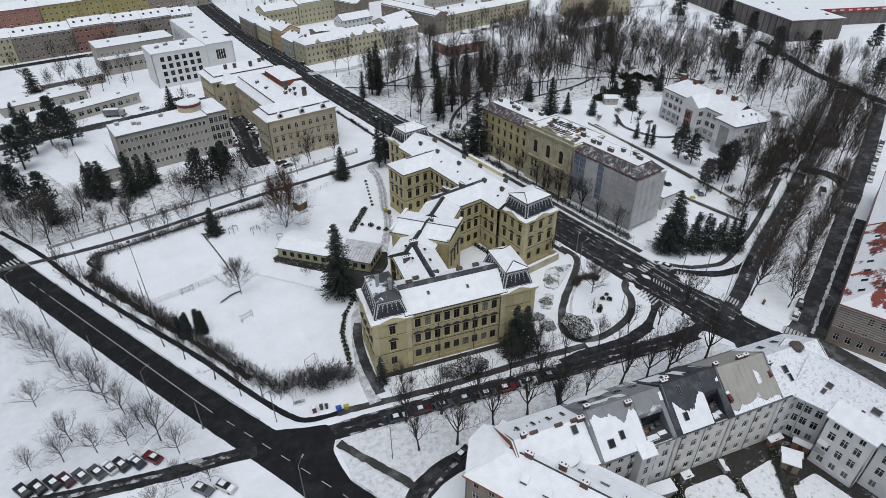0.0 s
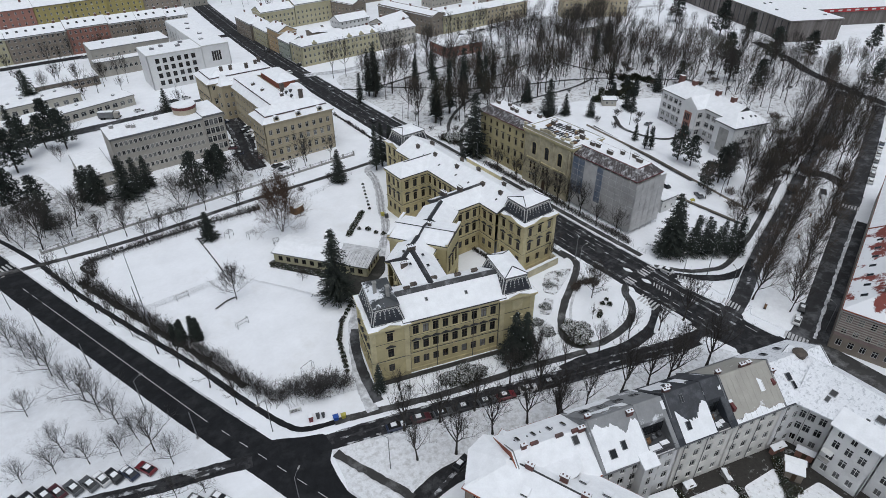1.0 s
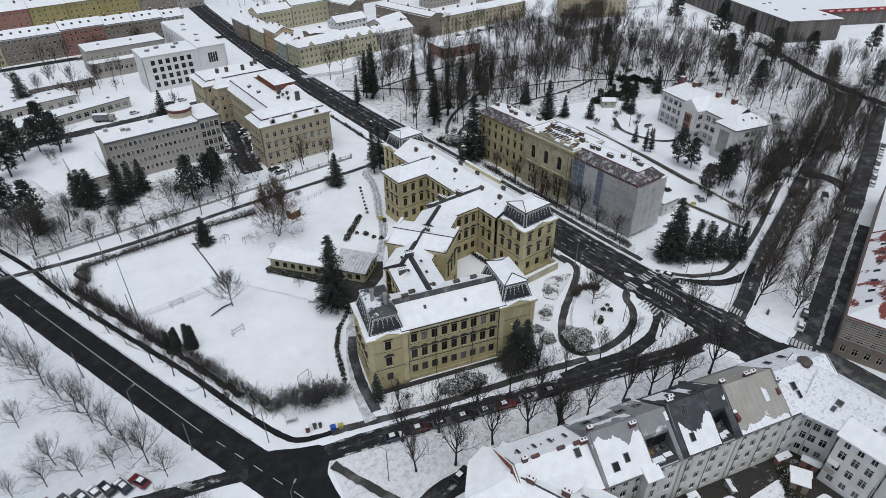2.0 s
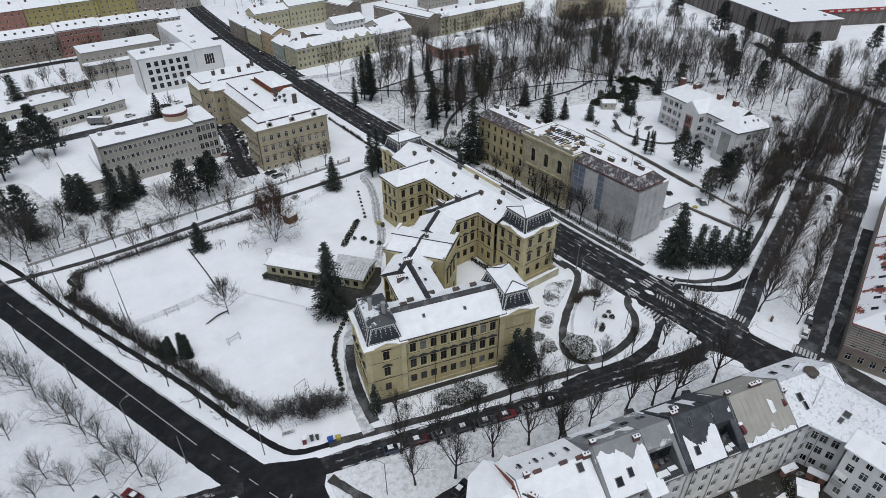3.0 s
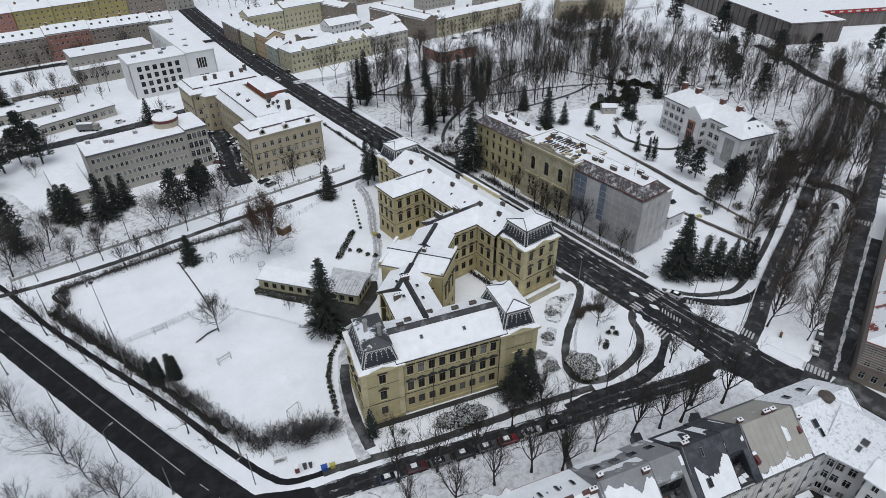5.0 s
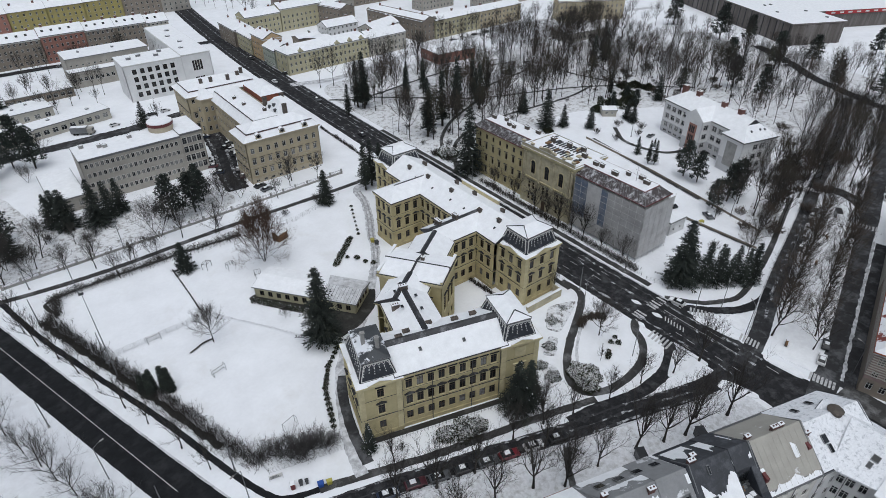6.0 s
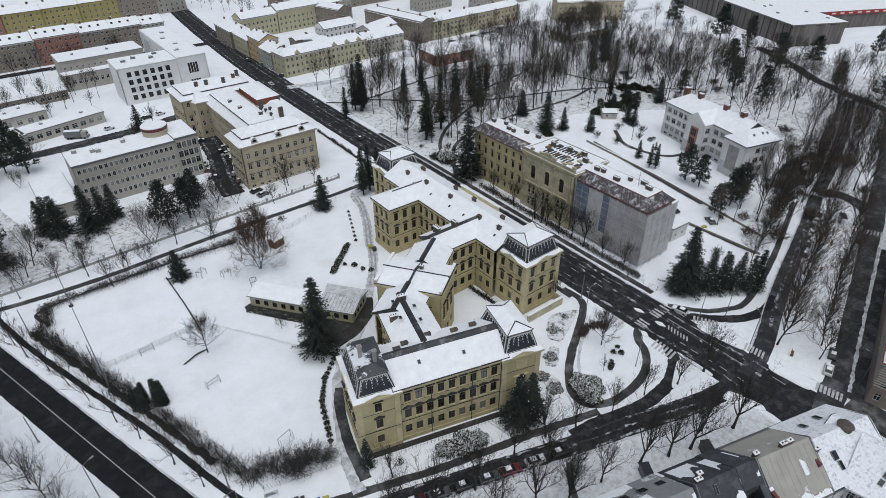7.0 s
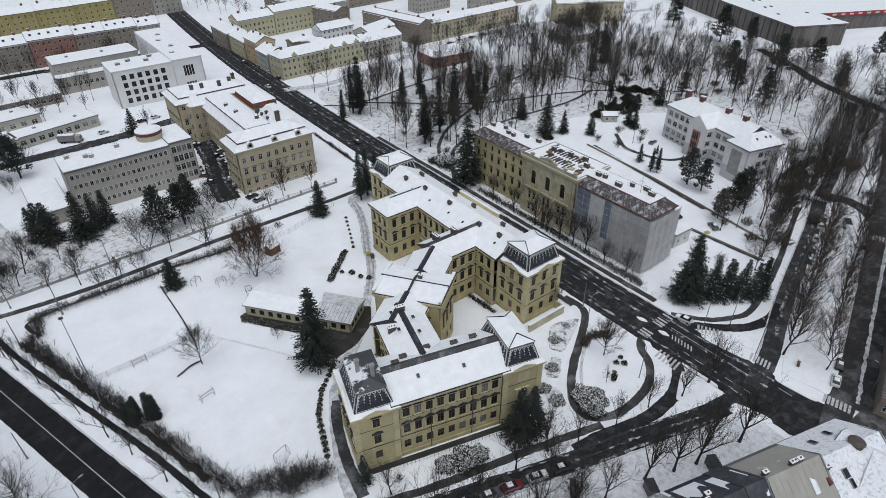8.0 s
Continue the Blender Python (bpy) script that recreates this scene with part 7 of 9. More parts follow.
s.loft([(-10.6, -80.2, 6.0), (-9.62, -80.2, 6.35), (-9.62, -78.4, 6.35), (-10.6, -78.4, 6.0)], [(-10.6, -80.2, 6.12), (-9.62, -80.2, 6.47), (-9.62, -78.4, 6.47), (-10.6, -78.4, 6.12)], floor=True)
part("balcony_canopy", s, WHITE_PAINT, h)
s = Shape()
s.box(-10.6, -80.2, 3.9, -9.61, -78.4, 4.1)
for k in range(7):
    s.tube([(-10.55, -80.1 + 0.27 * k, 4.1), (-10.55, -80.1 + 0.27 * k, 5.0)], [0.03, 0.03], 4)
part("balcony", s, CONCRETE, h)
LAWN_SNOW = material("thin_lawn_snow", (0.80, 0.81, 0.83), (0.34, 0.33, 0.30), 0.62, size=0.7, vary=0.14, grain=2.4, bump=0.7, depth=0.1, soft=0.06)
# the yard behind the row
patch("rear_yard", [(-46, -60.6), (-34, -64.2), (-22, -67.4), (-7.4, -71.4), (-5.8, -77.9), (-7, -78), (-7, -110), (-45, -104), (-52, -72)], YARD_MUD, "dark muddy back yard with patches of snow", "yard", z=0.014)
for poly in ([(-34.2, -68.2), (-25.2, -70.8), (-26.8, -78), (-34, -92), (-44, -78)], [(-23.6, -73), (-15.0, -74.2), (-20.4, -80), (-25, -84), (-25.8, -76.5)], [(-17.4, -79.6), (-11.4, -80.6), (-11.2, -92), (-24, -94), (-20.9, -83)]):
    patch("lawn", rounded(poly, pull=0.12), LAWN_SNOW, "snow-covered back lawn with dark edges", "lawn", z=0.10)


def shed(label, x, y, turn, w, d, z, mat):
    t = thing("garden_shed", label, "shed", "sheds in the back yard")
    m = pose(x, y, 0, 0, 0, turn)
    s = Shape()
    s.box(-w / 2, -d / 2, 0, w / 2, d / 2, z)
    part("wall", s, mat, t, m=m)
    s = Shape()
    s.box(-0.4, -d / 2 - 0.04, 0.05, 0.4, -d / 2 - 0.003, 1.9)
    part("door", s, BROWN_PAINT, t, m=m)
    s = Shape()
    s.loft([(-w / 2 - 0.2, -d / 2 - 0.2, z + 0.002), (w / 2 + 0.2, -d / 2 - 0.2, z + 0.002), (w / 2 + 0.2, d / 2 + 0.2, z + 0.3), (-w / 2 - 0.2, d / 2 + 0.2, z + 0.3)],
           [(-w / 2 - 0.2, -d / 2 - 0.2, z + 0.16), (w / 2 + 0.2, -d / 2 - 0.2, z + 0.16), (w / 2 + 0.2, d / 2 + 0.2, z + 0.46), (-w / 2 - 0.2, d / 2 + 0.2, z + 0.46)], floor=True)
    part("roof", s, SNOW, t, m=m)


shed("small dark shed under snow in the back yard", -14.6, -77.1, -60, 3.0, 1.7, 2.2, DULL_RENDER)
shed("narrow shed under snow in the back yard", -12.6, -76.2, -60, 3.4, 0.9, 2.0, DULL_RENDER)
shed("low shed with a red roof edge against the wall", -8.6, -76.2, -74, 3.0, 0.9, 1.7, PINK_RENDER)
shed("low shed against the rear wall", -11.4, -72.4, -15, 3.0, 0.8, 1.5, PINK_RENDER)
shed("white shed under snow in the back yard", -32.2, -67.2, -15, 1.8, 1.0, 1.3, CONCRETE)
shed("narrow snow-covered shed by the lawn", -24.5, -69.9, 62, 2.2, 0.7, 0.9, CONCRETE)
shed("greenhouse-like low shed under snow", -39.2, -66.3, -18, 5.6, 2.0, 2.0, GREY_RENDER)
# the house on the west corner
CH = pose(-70.0, -49.2, 0, 0, 0, -68.5)
h = thing("tenement_house", "brown corner tenement house with a broad snowy roof and roof windows", "building", "houses of the tenement row")
block(h, CH, 0, 0, 44, 13.0, 12.2, tall, (15, 0, 13, 3), DULL_RENDER, 0.5, cornice=(0.4, 0.35, WHITE_PAINT))
hip_roof(h, CH, 0, 0, 44, 13.0, 12.2, 3.0, 4.5, 0, 0.45, SNOW, RED_TILES, snow=0.12, ridge=0.18)
for x, y, w in ((9, 3.2, 1.2), (13, 3.0, 1.2), (17.5, 3.0, 1.2), (22, 3.0, 1.2), (12, 9.8, 1.2), (16, 9.8, 1.2), (20, 9.4, 1.4)):
    roof_light(h, CH, x, y, 12.55 + 3.0 * (1 - abs(y - 6.5) / 6.95), 24 if y < 6.5 else -24, w, 1.5)
    s = Shape()
    s.box(-w / 2 - 0.08, -0.5, 0.2, w / 2 + 0.08, 0.85, 0.42)
    part("snow_cap", s, SNOW, h, m=CH @ pose(x, y, 12.55 + 3.0 * (1 - abs(y - 6.5) / 6.95), 24 if y < 6.5 else -24, 0, 0))
for x, y in ((8, 6.5), (13.5, 7.4), (17.5, 6.2), (24, 7.0)):
    chimney(h, CH, x, y, 14.5, 16.6, 1.3, 0.6, DULL_BRICK)
corner = [(-69.9, -49.4), (-65.0, -44.2), (-61.2, -43.3), (-59.8, -44.8), (-57.5, -56), (-64, -60)]
corner.reverse()
s = Shape()
s.prism(corner, 0, 12.2)
part("corner_wall", s, DULL_RENDER, h)
for a, b in zip(corner, corner[1:]):
    if math.dist(a, b) > 3.5 and a[1] > -57 and b[1] > -57:
        f = edge_frame(Matrix.Identity(4), a, b)
        for r in tall:
            for x in columns(math.dist(a, b), max(1, int(math.dist(a, b) / 2.6)), 0.5):
                add_window(h, f @ pose(0, -0.2, 0), x, r[0], r[2], r[1], r[3])
s = Shape()
big = [(-62.7 + (x + 62.7) * 1.06, -50.1 + (y + 50.1) * 1.06) for x, y in corner]
s.loft([(x, y, 12.2) for x, y in big], [(x, y, 12.45) for x, y in big], cap=False, floor=True)
s.loft([(x, y, 12.45) for x, y in big], [(-62.7 + (x + 62.7) * 0.1, -51.5 + (y + 50.1) * 0.1, 15.4) for x, y in big])
part("corner_roof", s, SNOW, h)
# brick rear addition with an orange roof
ordinary("rear_addition", "low brick addition with an orange tiled roof", TR @ pose(3.5, -22.5, 0), 10, 9.3, 8.4, rows_of(2, 2.0, 3.2, 1.5, 1.0, "white"), (2, 2, 0, 2), DULL_RENDER, "gable", 1.6, RED_TILES, RED_TILES)

# striped houses on the far side of the avenue
FADED = material("faded_pink_render", (0.27, 0.205, 0.19), (0.22, 0.17, 0.16), 0.58, size=2.0, vary=0.25)
AV = pose(26.4, -63.9, 0, 0, 0, 16.2)
h = thing("avenue_house", "striped grey tenement house under a red roof with melting snow", "building")
block(h, AV, 0, -13, 42, 0, 11.2, rows_of(3, 1.4, 3.4, 1.8, 1.2, "white"), (14, 0, 15, 5), FADED, 0.5, base=DULL_RENDER, base_z=4, cornice=(0.5, 0.4, WHITE_PAINT))
for k in range(9):
    for side in (0, 1):
        s = Shape()
        z = 5.0 + k * 0.62
        if side:
            s.box(0, 0.003, z, 42, 0.035, z + 0.28)
        else:
            s.box(-0.035, -13, z, -0.003, 0, z + 0.28)
        part("band", s, CREAM_RENDER, h, m=AV)
hip_roof(h, AV, 0, -13, 42, 0, 11.2, 4.6, 5.5, 0, 0.5, RED_ROOF, RED_TILES)
for x in (6, 17, 28, 38):
    chimney(h, AV, x, -6, 14.5, 17.4, 2.2, 0.8, BRICK)
for k in range(7):
    roof_light(h, AV, 5 + k * 4.8, -2.6, 13.3, -35, 1.2, 1.5)
h = thing("avenue_house", "pale tenement house with a dark seamed roof", "building")
block(h, AV @ pose(42.1, 0, 0), 0, -13, 45, 0, 11.6, rows_of(3, 1.4, 3.4, 1.8, 1.2, "white"), (14, 0, 15, 0), CREAM_RENDER, 0.5, cornice=(0.5, 0.4, WHITE_PAINT))
hip_roof(h, AV @ pose(42.1, 0, 0), 0, -13, 45, 0, 11.6, 4.6, 0, 0, 0.5, SNOW, RED_TILES)

# ---- the town beyond ----
FAR3 = rows_of(3, 1.2, 3.3, 1.7, 1.1, "far")
FAR4 = rows_of(4, 1.2, 3.3, 1.7, 1.1, "far")
x = -134.0
for i, (w, mt, rf, z, lab) in enumerate(((30, PALE_YELLOW, SNOW, 13.6, "pale yellow row house with a snowy roof"), (30, DULL_RENDER, SNOW, 13.4, "dull beige row house with a snowy roof"), (22, PINK_RENDER, SNOW, 14.2, "pink row house with white pilasters and a snowy roof"),
                                   (16, DULL_RENDER, SNOW, 13.6, "brown row house with roof windows in the snow"), (17, DULL_RENDER, SNOW, 13.4, "grey-brown row house with a snowy roof"),
                                   (13, CREAM_RENDER, SNOW, 12.6, "cream corner house with a snowy roof"))):
    hh = ordinary("row_house", lab, pose(x, 310.1 + i * 0.9, 0, 0, 0, 2), w - 0.05, 12, z, FAR4, (int(w / 2.6), 0, int(w / 2.6), 0), mt, "gable", 3.6, rf, SLATE, WHITE_PAINT, chim=((3, 6), (w - 4, 6)), group="row houses along a street")
    m = pose(x, 310.1 + i * 0.9, 0, 0, 0, 2)
    for k in range(int(w / 4.5)):
        roof_light(hh, m, 2.5 + k * 4.4, 3.2, z + 0.4 + 3.6 * 0.5, 30, 1.3, 1.6)
    x += w
x = -150.0
for i, (w, mt) in enumerate(((44, PINK_RENDER), (24, PINK_RENDER), (22, YELLOW_RENDER), (22, YELLOW_RENDER), (24, YELLOW_RENDER), (26, DULL_RENDER), (20, GREY_RENDER))):
    hh = ordinary("row_house", ("red", "red", "yellow", "yellow", "yellow", "grey", "grey")[i] + " row house with a snowy roof and small windows", pose(x, 384 + i * 2.5, 0, 0, 0, 4), w - 0.05, 13, 14.0, FAR4, (int(w / 3.6), 0, 0, 0), mt, "gable", 3.4, SNOW, SLATE, chim=((4, 6), (w - 5, 6)), group="row houses along a street")
    x += w
PALE_GREEN = material("pale_green_render", (0.36, 0.39, 0.33), (0.30, 0.33, 0.28), 0.6, size=3.0, vary=0.15)
ORANGE_BEIGE = material("orange_beige_render", (0.46, 0.34, 0.20), (0.40, 0.30, 0.18), 0.6, size=3.0, vary=0.15)
# perimeter block across the broad street
PB = (("pale yellow corner house with arched gables", pose(22.0, 209.6, 0, 0, 0, 3.5), 50, 13, 10.6, PALE_YELLOW, SNOW, 18), ("dull row house under snow", pose(72.2, 212.8, 0, 0, 0, 3.5), 26, 13, 9.6, CREAM_RENDER, SNOW, 9),
      ("pale blue-grey house with a snowy roof", pose(33.0, 224.0, 0, 0, 0, 91), 15, 12, 9.4, PALE_GREEN, SNOW, 6), ("ochre house with a steep snowy gable", pose(32.8, 239.5, 0, 0, 0, 91), 16, 11, 12.2, ORANGE_BEIGE, SNOW, 5),
      ("dull house with a snowy roof", pose(32.2, 256, 0, 0, 0, 90), 22, 11, 9.0, PALE_YELLOW, SNOW, 8), ("dull corner house with a snowy roof", pose(32.0, 278.5, 0, 0, 0, 90), 26, 12, 9.5, DULL_RENDER, SNOW, 8),
      ("pale row house with a snowy roof", pose(33, 293, 0, 0, 0, 5), 24, 12, 12.0, PALE_YELLOW, SNOW, 8), ("yellowish row house with balconies", pose(57.2, 295.1, 0, 0, 0, 5), 30, 13, 13.4, PALE_YELLOW, SNOW, 9),
      ("grey row house with a snowy roof", pose(87.4, 297.8, 0, 0, 0, 5), 26, 13, 12.6, GREY_RENDER, SNOW, 9), ("white rear house with a snowy roof", pose(66, 250, 0, 0, 0, 4), 22, 11, 9.5, WHITE_RENDER, SNOW, 7),
      ("white rear house with a snowy roof", pose(84, 226, 0, 0, 0, 20), 24, 12, 10.0, CREAM_RENDER, SNOW, 7))
for lab, m, L, D, z, mt, rf, n in PB:
    ordinary("town_house", lab, m, L - 0.05, D, z, FAR3, (n, 3, n, 3), mt, "gable", 3.0, rf, SLATE, WHITE_PAINT, (3, 3) if "corner" in lab else (0, 0), ((4, 6), (L - 4, 6.5)), group="houses of a town block")
gabled = thing("wall_gables", "row of small stucco gables along the eaves of a corner house", "gable")
for k, x in enumerate((8.0, 30.0, 38.0, 45.5)):
    s = Shape()
    outline = [(x + 1.5, 10.6), (x + 1.3, 11.6), (x + 0.5, 12.1), (x, 12.9), (x - 0.5, 12.1), (x - 1.3, 11.6), (x - 1.5, 10.6)]
    s.loft([(a, -0.35, b) for a, b in outline], [(a, 0.9, b) for a, b in outline], floor=True)
    part("gable", s, PALE_YELLOW, gabled, m=PB[0][1])
low_sheds = ((44, 236, 12, 9, 4.2, 8), (58, 240, 10, 14, 5.0, 20), (50, 256, 16, 8, 4.4, 4), (62, 262, 9, 10, 4.0, -10))
for x, y, w, d, z, a in low_sheds:
    ordinary("courtyard_shed", "low courtyard building under snow", pose(x, y, 0, 0, 0, a), w, d, z, rows_of(1, 1.2, 3, 1.6, 1.2, "far"), (3, 1, 0, 1), DULL_RENDER, "gable", 1.2, SNOW, SLATE)
for lab, m, L, z, mt, n in (("brown apartment block with a snowy roof", pose(104.5, 268, 0, 0, 0, -80), 50, 11.6, DULL_RENDER, 14), ("yellowish apartment block with balconies and a snowy roof", pose(123.4, 219.6, 0, 0, 0, 3), 36, 10.6, PALE_YELLOW, 11),
                            ("grey-beige apartment block with balconies and a snowy roof", pose(159.8, 221.6, 0, 0, 0, 3), 38, 10.4, BEIGE, 11), ("brown apartment block with a snowy roof", pose(72, 345, 0, 0, 0, -75), 70, 12, DULL_RENDER, 20),
                            ("grey apartment block with balconies", pose(196, 262, 0, 0, 0, 4), 60, 13, GREY_RENDER, 18), ("beige apartment block with balconies", pose(214, 204, 0, 0, 0, -28), 46, 12, BEIGE, 14),
                            ("dark grey apartment block", pose(120, 330, 0, 0, 0, 4), 80, 14, DULL_RENDER, 22), ("grey apartment block under snow", pose(160, 285, 0, 0, 0, 4), 30, 15, GREY_RENDER, 9)):
    ordinary("apartment_block", lab, m, L, 12, z, FAR4 if z > 11 else rows_of(3, 1.2, 3.0, 1.6, 1.3, "far"), (n, 3, 0, 3), mt, "gable", 2.4, SNOW, SLATE, None, (0, 0), ((6, 6), (L / 2, 6), (L - 6, 6)), group="apartment blocks beyond the park")
ordinary("kindergarten", "low reddish pavilion with a broad snowy hipped roof", pose(93.6, 177.0, 0, 0, 0, -4), 24.5, 18, 5.4, rows_of(1, 1.4, 3, 1.7, 1.3, "far"), (8, 6, 8, 6), PINK_RENDER, "gable", 2.4, SNOW, SLATE, None, (8, 8))
ordinary("low_shop", "low pale shop pavilion under a snowy roof", pose(180, 163, 0, 0, 0, -6), 34, 16, 5.0, rows_of(1, 1.2, 3, 1.7, 1.8, "far"), (9, 4, 8, 4), GREY_RENDER, "gable", 1.6, SNOW, SLATE, None, (6, 6))
hall = thing("exhibition_hall", "huge brown-clad hall with a flat snowy roof", "building")
HM = pose(276, 80, 0, 0, 0, 64)
block(hall, HM, 0, -35, 150, 0, 11.5, [], (0, 0, 0, 0), HALL_CLAD)
flat_roof(hall, HM, 0, -35, 150, 0, 11.5, 0.6, 0.8, HALL_CLAD)
for k in range(25):
    s = Shape()
    s.box(1 + k * 6.0, 0.003, 0, 1.5 + k * 6.0, 0.3, 11.4)
    part("rib", s, METAL, hall, m=HM)
for k in range(7):
    s = Shape()
    s.prism([(-0.003, -34.5 + k * 4.9), (-1.3, -32.2 + k * 4.9), (-0.003, -29.9 + k * 4.9)][::-1], 0, 11.2)
    part("pleat", s, HALL_CLAD, hall, m=HM)
for k in range(14):
    s = Shape()
    s.box(8 + (k * 37) % 130, -30 + (k * 11) % 24, 12.45, 10 + (k * 37) % 130, -29 + (k * 11) % 24, 13.0)
    part("roof_vent", s, ZINC, hall, m=HM)
rear_hall = thing("exhibition_hall", "wide low hall with a flat snowy roof and a red fascia", "building")
block(rear_hall, HM, 30, -190, 150, -35.1, 10.0, [], (0, 0, 0, 0), HALL_CLAD)
flat_roof(rear_hall, HM, 30, -190, 150, -35.1, 10.0, 0.6, 0.8, HALL_CLAD)
s = Shape()
s.box(29.1, -150, 8.6, 29.38, -46, 10.6)
part("fascia", s, HALL_RED, rear_hall, "red fascia board", HM)
for k in range(16):
    s = Shape()
    s.box(28.95, -146 + k * 6.2, 9.2, 29.09, -143.2 + k * 6.2, 10.1)
    part("sign_bar", s, WHITE_PAINT, rear_hall, m=HM)
ordinary("bridge_house", "grey house behind the far crossing", pose(-40, 450, 0, 0, 0, 8), 60, 14, 13, FAR3, (18, 0, 0, 0), GREY_RENDER, "gable", 3, SNOW, SLATE)
viaduct = thing("viaduct", "dark road bridge over the far end of the street", "bridge")
s = Shape()
s.box(-40, 470, 5.2, 120, 482, 6.6)
part("deck", s, CONCRETE, viaduct)
for k in range(6):
    s = Shape()
    s.box(-36 + k * 30, 471, 0, -34 + k * 30, 481, 5.2)
    part("pier", s, CONCRETE, viaduct)
s = Shape()
s.box(-40, 469.8, 6.6, 120, 470, 7.7)
part("parapet", s, DARK_STEEL, viaduct)


# ---- planting ----
street_trees = [bare_tree("street_tree", "tall bare street tree with dark trunk and rising limbs", 11 + i, 15.0, 4.6, 0.24, 7, (6, 44), (3, 3, 2), 6, 0.021, None, 0.02, leader=0.45, curl=0.5, blades=True) for i in range(4)]
avenue_trees = [bare_tree("avenue_tree", "bare avenue tree with a dense brown-grey crown", 15 + i, 16.0, 5.2, 0.2, 10, (10, 64), (3, 2), 12, 0.017, (TWIG_BROWN, TWIG_BROWN, TWIG)[i], 0.025, leader=0.55, curl=0.35, blades=True, fan=(18, 70)) for i in range(3)]
orchard_trees = [bare_tree("young_tree", "small bare tree with fine grey twigs standing in snow", 31 + i, 10.8, 5.0, 0.2, 12, (6, 76), (3, 3), 6, 0.014, TWIG_FROST, 0.015, leader=0.5, curl=0.25, blades=True, fan=(14, 60)) for i in range(4)]
park_trees = [bare_tree("park_tree", "tall bare park tree with a dark slender trunk", 51 + i, 22.0, (6.6, 7.4, 5.6, 6.8, 6.0, 6.4)[i], (0.3, 0.24, 0.36, 0.28, 0.34, 0.3)[i], 9, (10, 70), (3, 2), 9, 0.013, (TWIG, TWIG_BROWN, TWIG, TWIG, TWIG_BROWN, TWIG_MOSS)[i], 0.027, leader=0.56, curl=0.4, blades=True, fan=(18, 75)) for i in range(6)]
verge_trees = [bare_tree("verge_tree", "bare roadside tree with thin dark twigs", 71 + i, 9.4, 3.3, 0.26, 7, (8, 56), (3, 2), 7, 0.017, None, 0.022, leader=0.42, curl=0.35, blades=True) for i in range(3)]
brown_tree = bare_tree("broad_tree", "large spreading tree with withered brown leaves and twigs", 83, 22.5, 7.6, 0.07, 12, (3, 72), (3, 3), 12, 0.014, WITHERED, 0.042, leaves=2, leader=0.74, curl=0.25, stems=3, blades=True, fan=(15, 80))
field_tree = bare_tree("field_tree", "round-crowned bare tree with dense dark twigs", 85, 13.0, 4.6, 0.2, 18, (4, 68), (3, 3), 9, 0.014, None, 0.021, leader=0.7, curl=0.25, blades=True)
shrub = bare_tree("bare_shrub", "bare many-stemmed shrub standing in snow", 91, 4.2, 2.6, 0.1, 3, (15, 50), (3,), 6, 0.016, TWIG, 0.024, stems=5, blades=True)
brown_shrub = bare_tree("bare_shrub", "low brown bare hedge shrub", 92, 2.6, 2.1, 0.08, 3, (20, 60), (3,), 6, 0.018, TWIG_BROWN, 0.028, stems=5, blades=True)

place(street_trees[0], [(-62.7, -18.4, 0.7), (-52.1, -29.8), (-33.4, -29.3, 0.9), (-68.4, -32.7), (-45.5, -38.7), (-23.6, -44.7), (-1.8, -50.9, 1.1)], 1)
place(street_trees[1], [(-59.6, -27.9, 0.95), (-41.2, -28.6, 0.9), (-61.6, -36.0), (-38.7, -40.8), (-17.8, -47.0, 1.1), (7.5, -38.3, 0.9)], 2)
place(street_trees[2], [(-26.9, -31.4, 0.8), (-52.9, -36.6), (-32.5, -42.8), (-7.5, -47.4, 1.1), (-8.9, -34.6, 0.6), (-17.8, -33.4, 0.7)], 3)
place(street_trees[3], [(-66.7, -25.4, 0.85), (-37.6, -33.7, 0.9), (-0.6, -37.1, 0.8), (-13.0, -48.6, 1.05), (-40.6, -42.0)], 63)
place(brown_tree, [(-55.6, 60.0)], 4, (0.98, 1.02))
place(field_tree, [(-4.0, -18.7, 1.0)], 64, (0.98, 1.02))
place(verge_trees[0], [(-114.6, 66.7), (-109.4, 51.9), (-104.1, 37.0), (-98.0, 19.8), (-91.5, 1.3), (-102, 90.3), (-85, 82.7), (-60.7, 82.6), (-10.2, -24.5, 0.5), (-116, 75)], 5)
place(verge_trees[1], [(-112.6, 59.8), (-106.6, 44.1), (-100.7, 27.1), (-94.4, 9.5), (-108.2, 95.7), (-94.8, 85.8), (-70.4, 87.2), (-90.4, 76.7), (-37.2, 92.0), (-30, 98), (-20, 97)], 6)
orchard = [(-128.2, 50.1), (-126.0, 44.7), (-123.6, 39.2), (-121.8, 34.1), (-119.4, 27.2), (-117.1, 21.6), (-115.2, 16.3), (-112.8, 10.6), (-110.6, 4.6), (-108.5, -0.6), (-106.4, -5.8, 0.75),
           (-114.0, 2.1, 0.7), (-127.6, 24.0, 0.8), (-122.9, 9.6, 0.85), (-119.3, 3.7, 0.8), (-124.9, 5.2, 0.8), (-130.3, 6.7, 0.7), (-103.5, -15.5, 0.7), (-108, -14, 0.7), (-113, -17, 0.7)]
for k in range(4):
    place(orchard_trees[k], orchard[k::4], 7 + k)
place(field_tree, [(-78.8, 35.9, 0.95), (-61.5, 33, 0.42), (-134, 57, 0.8)], 10)
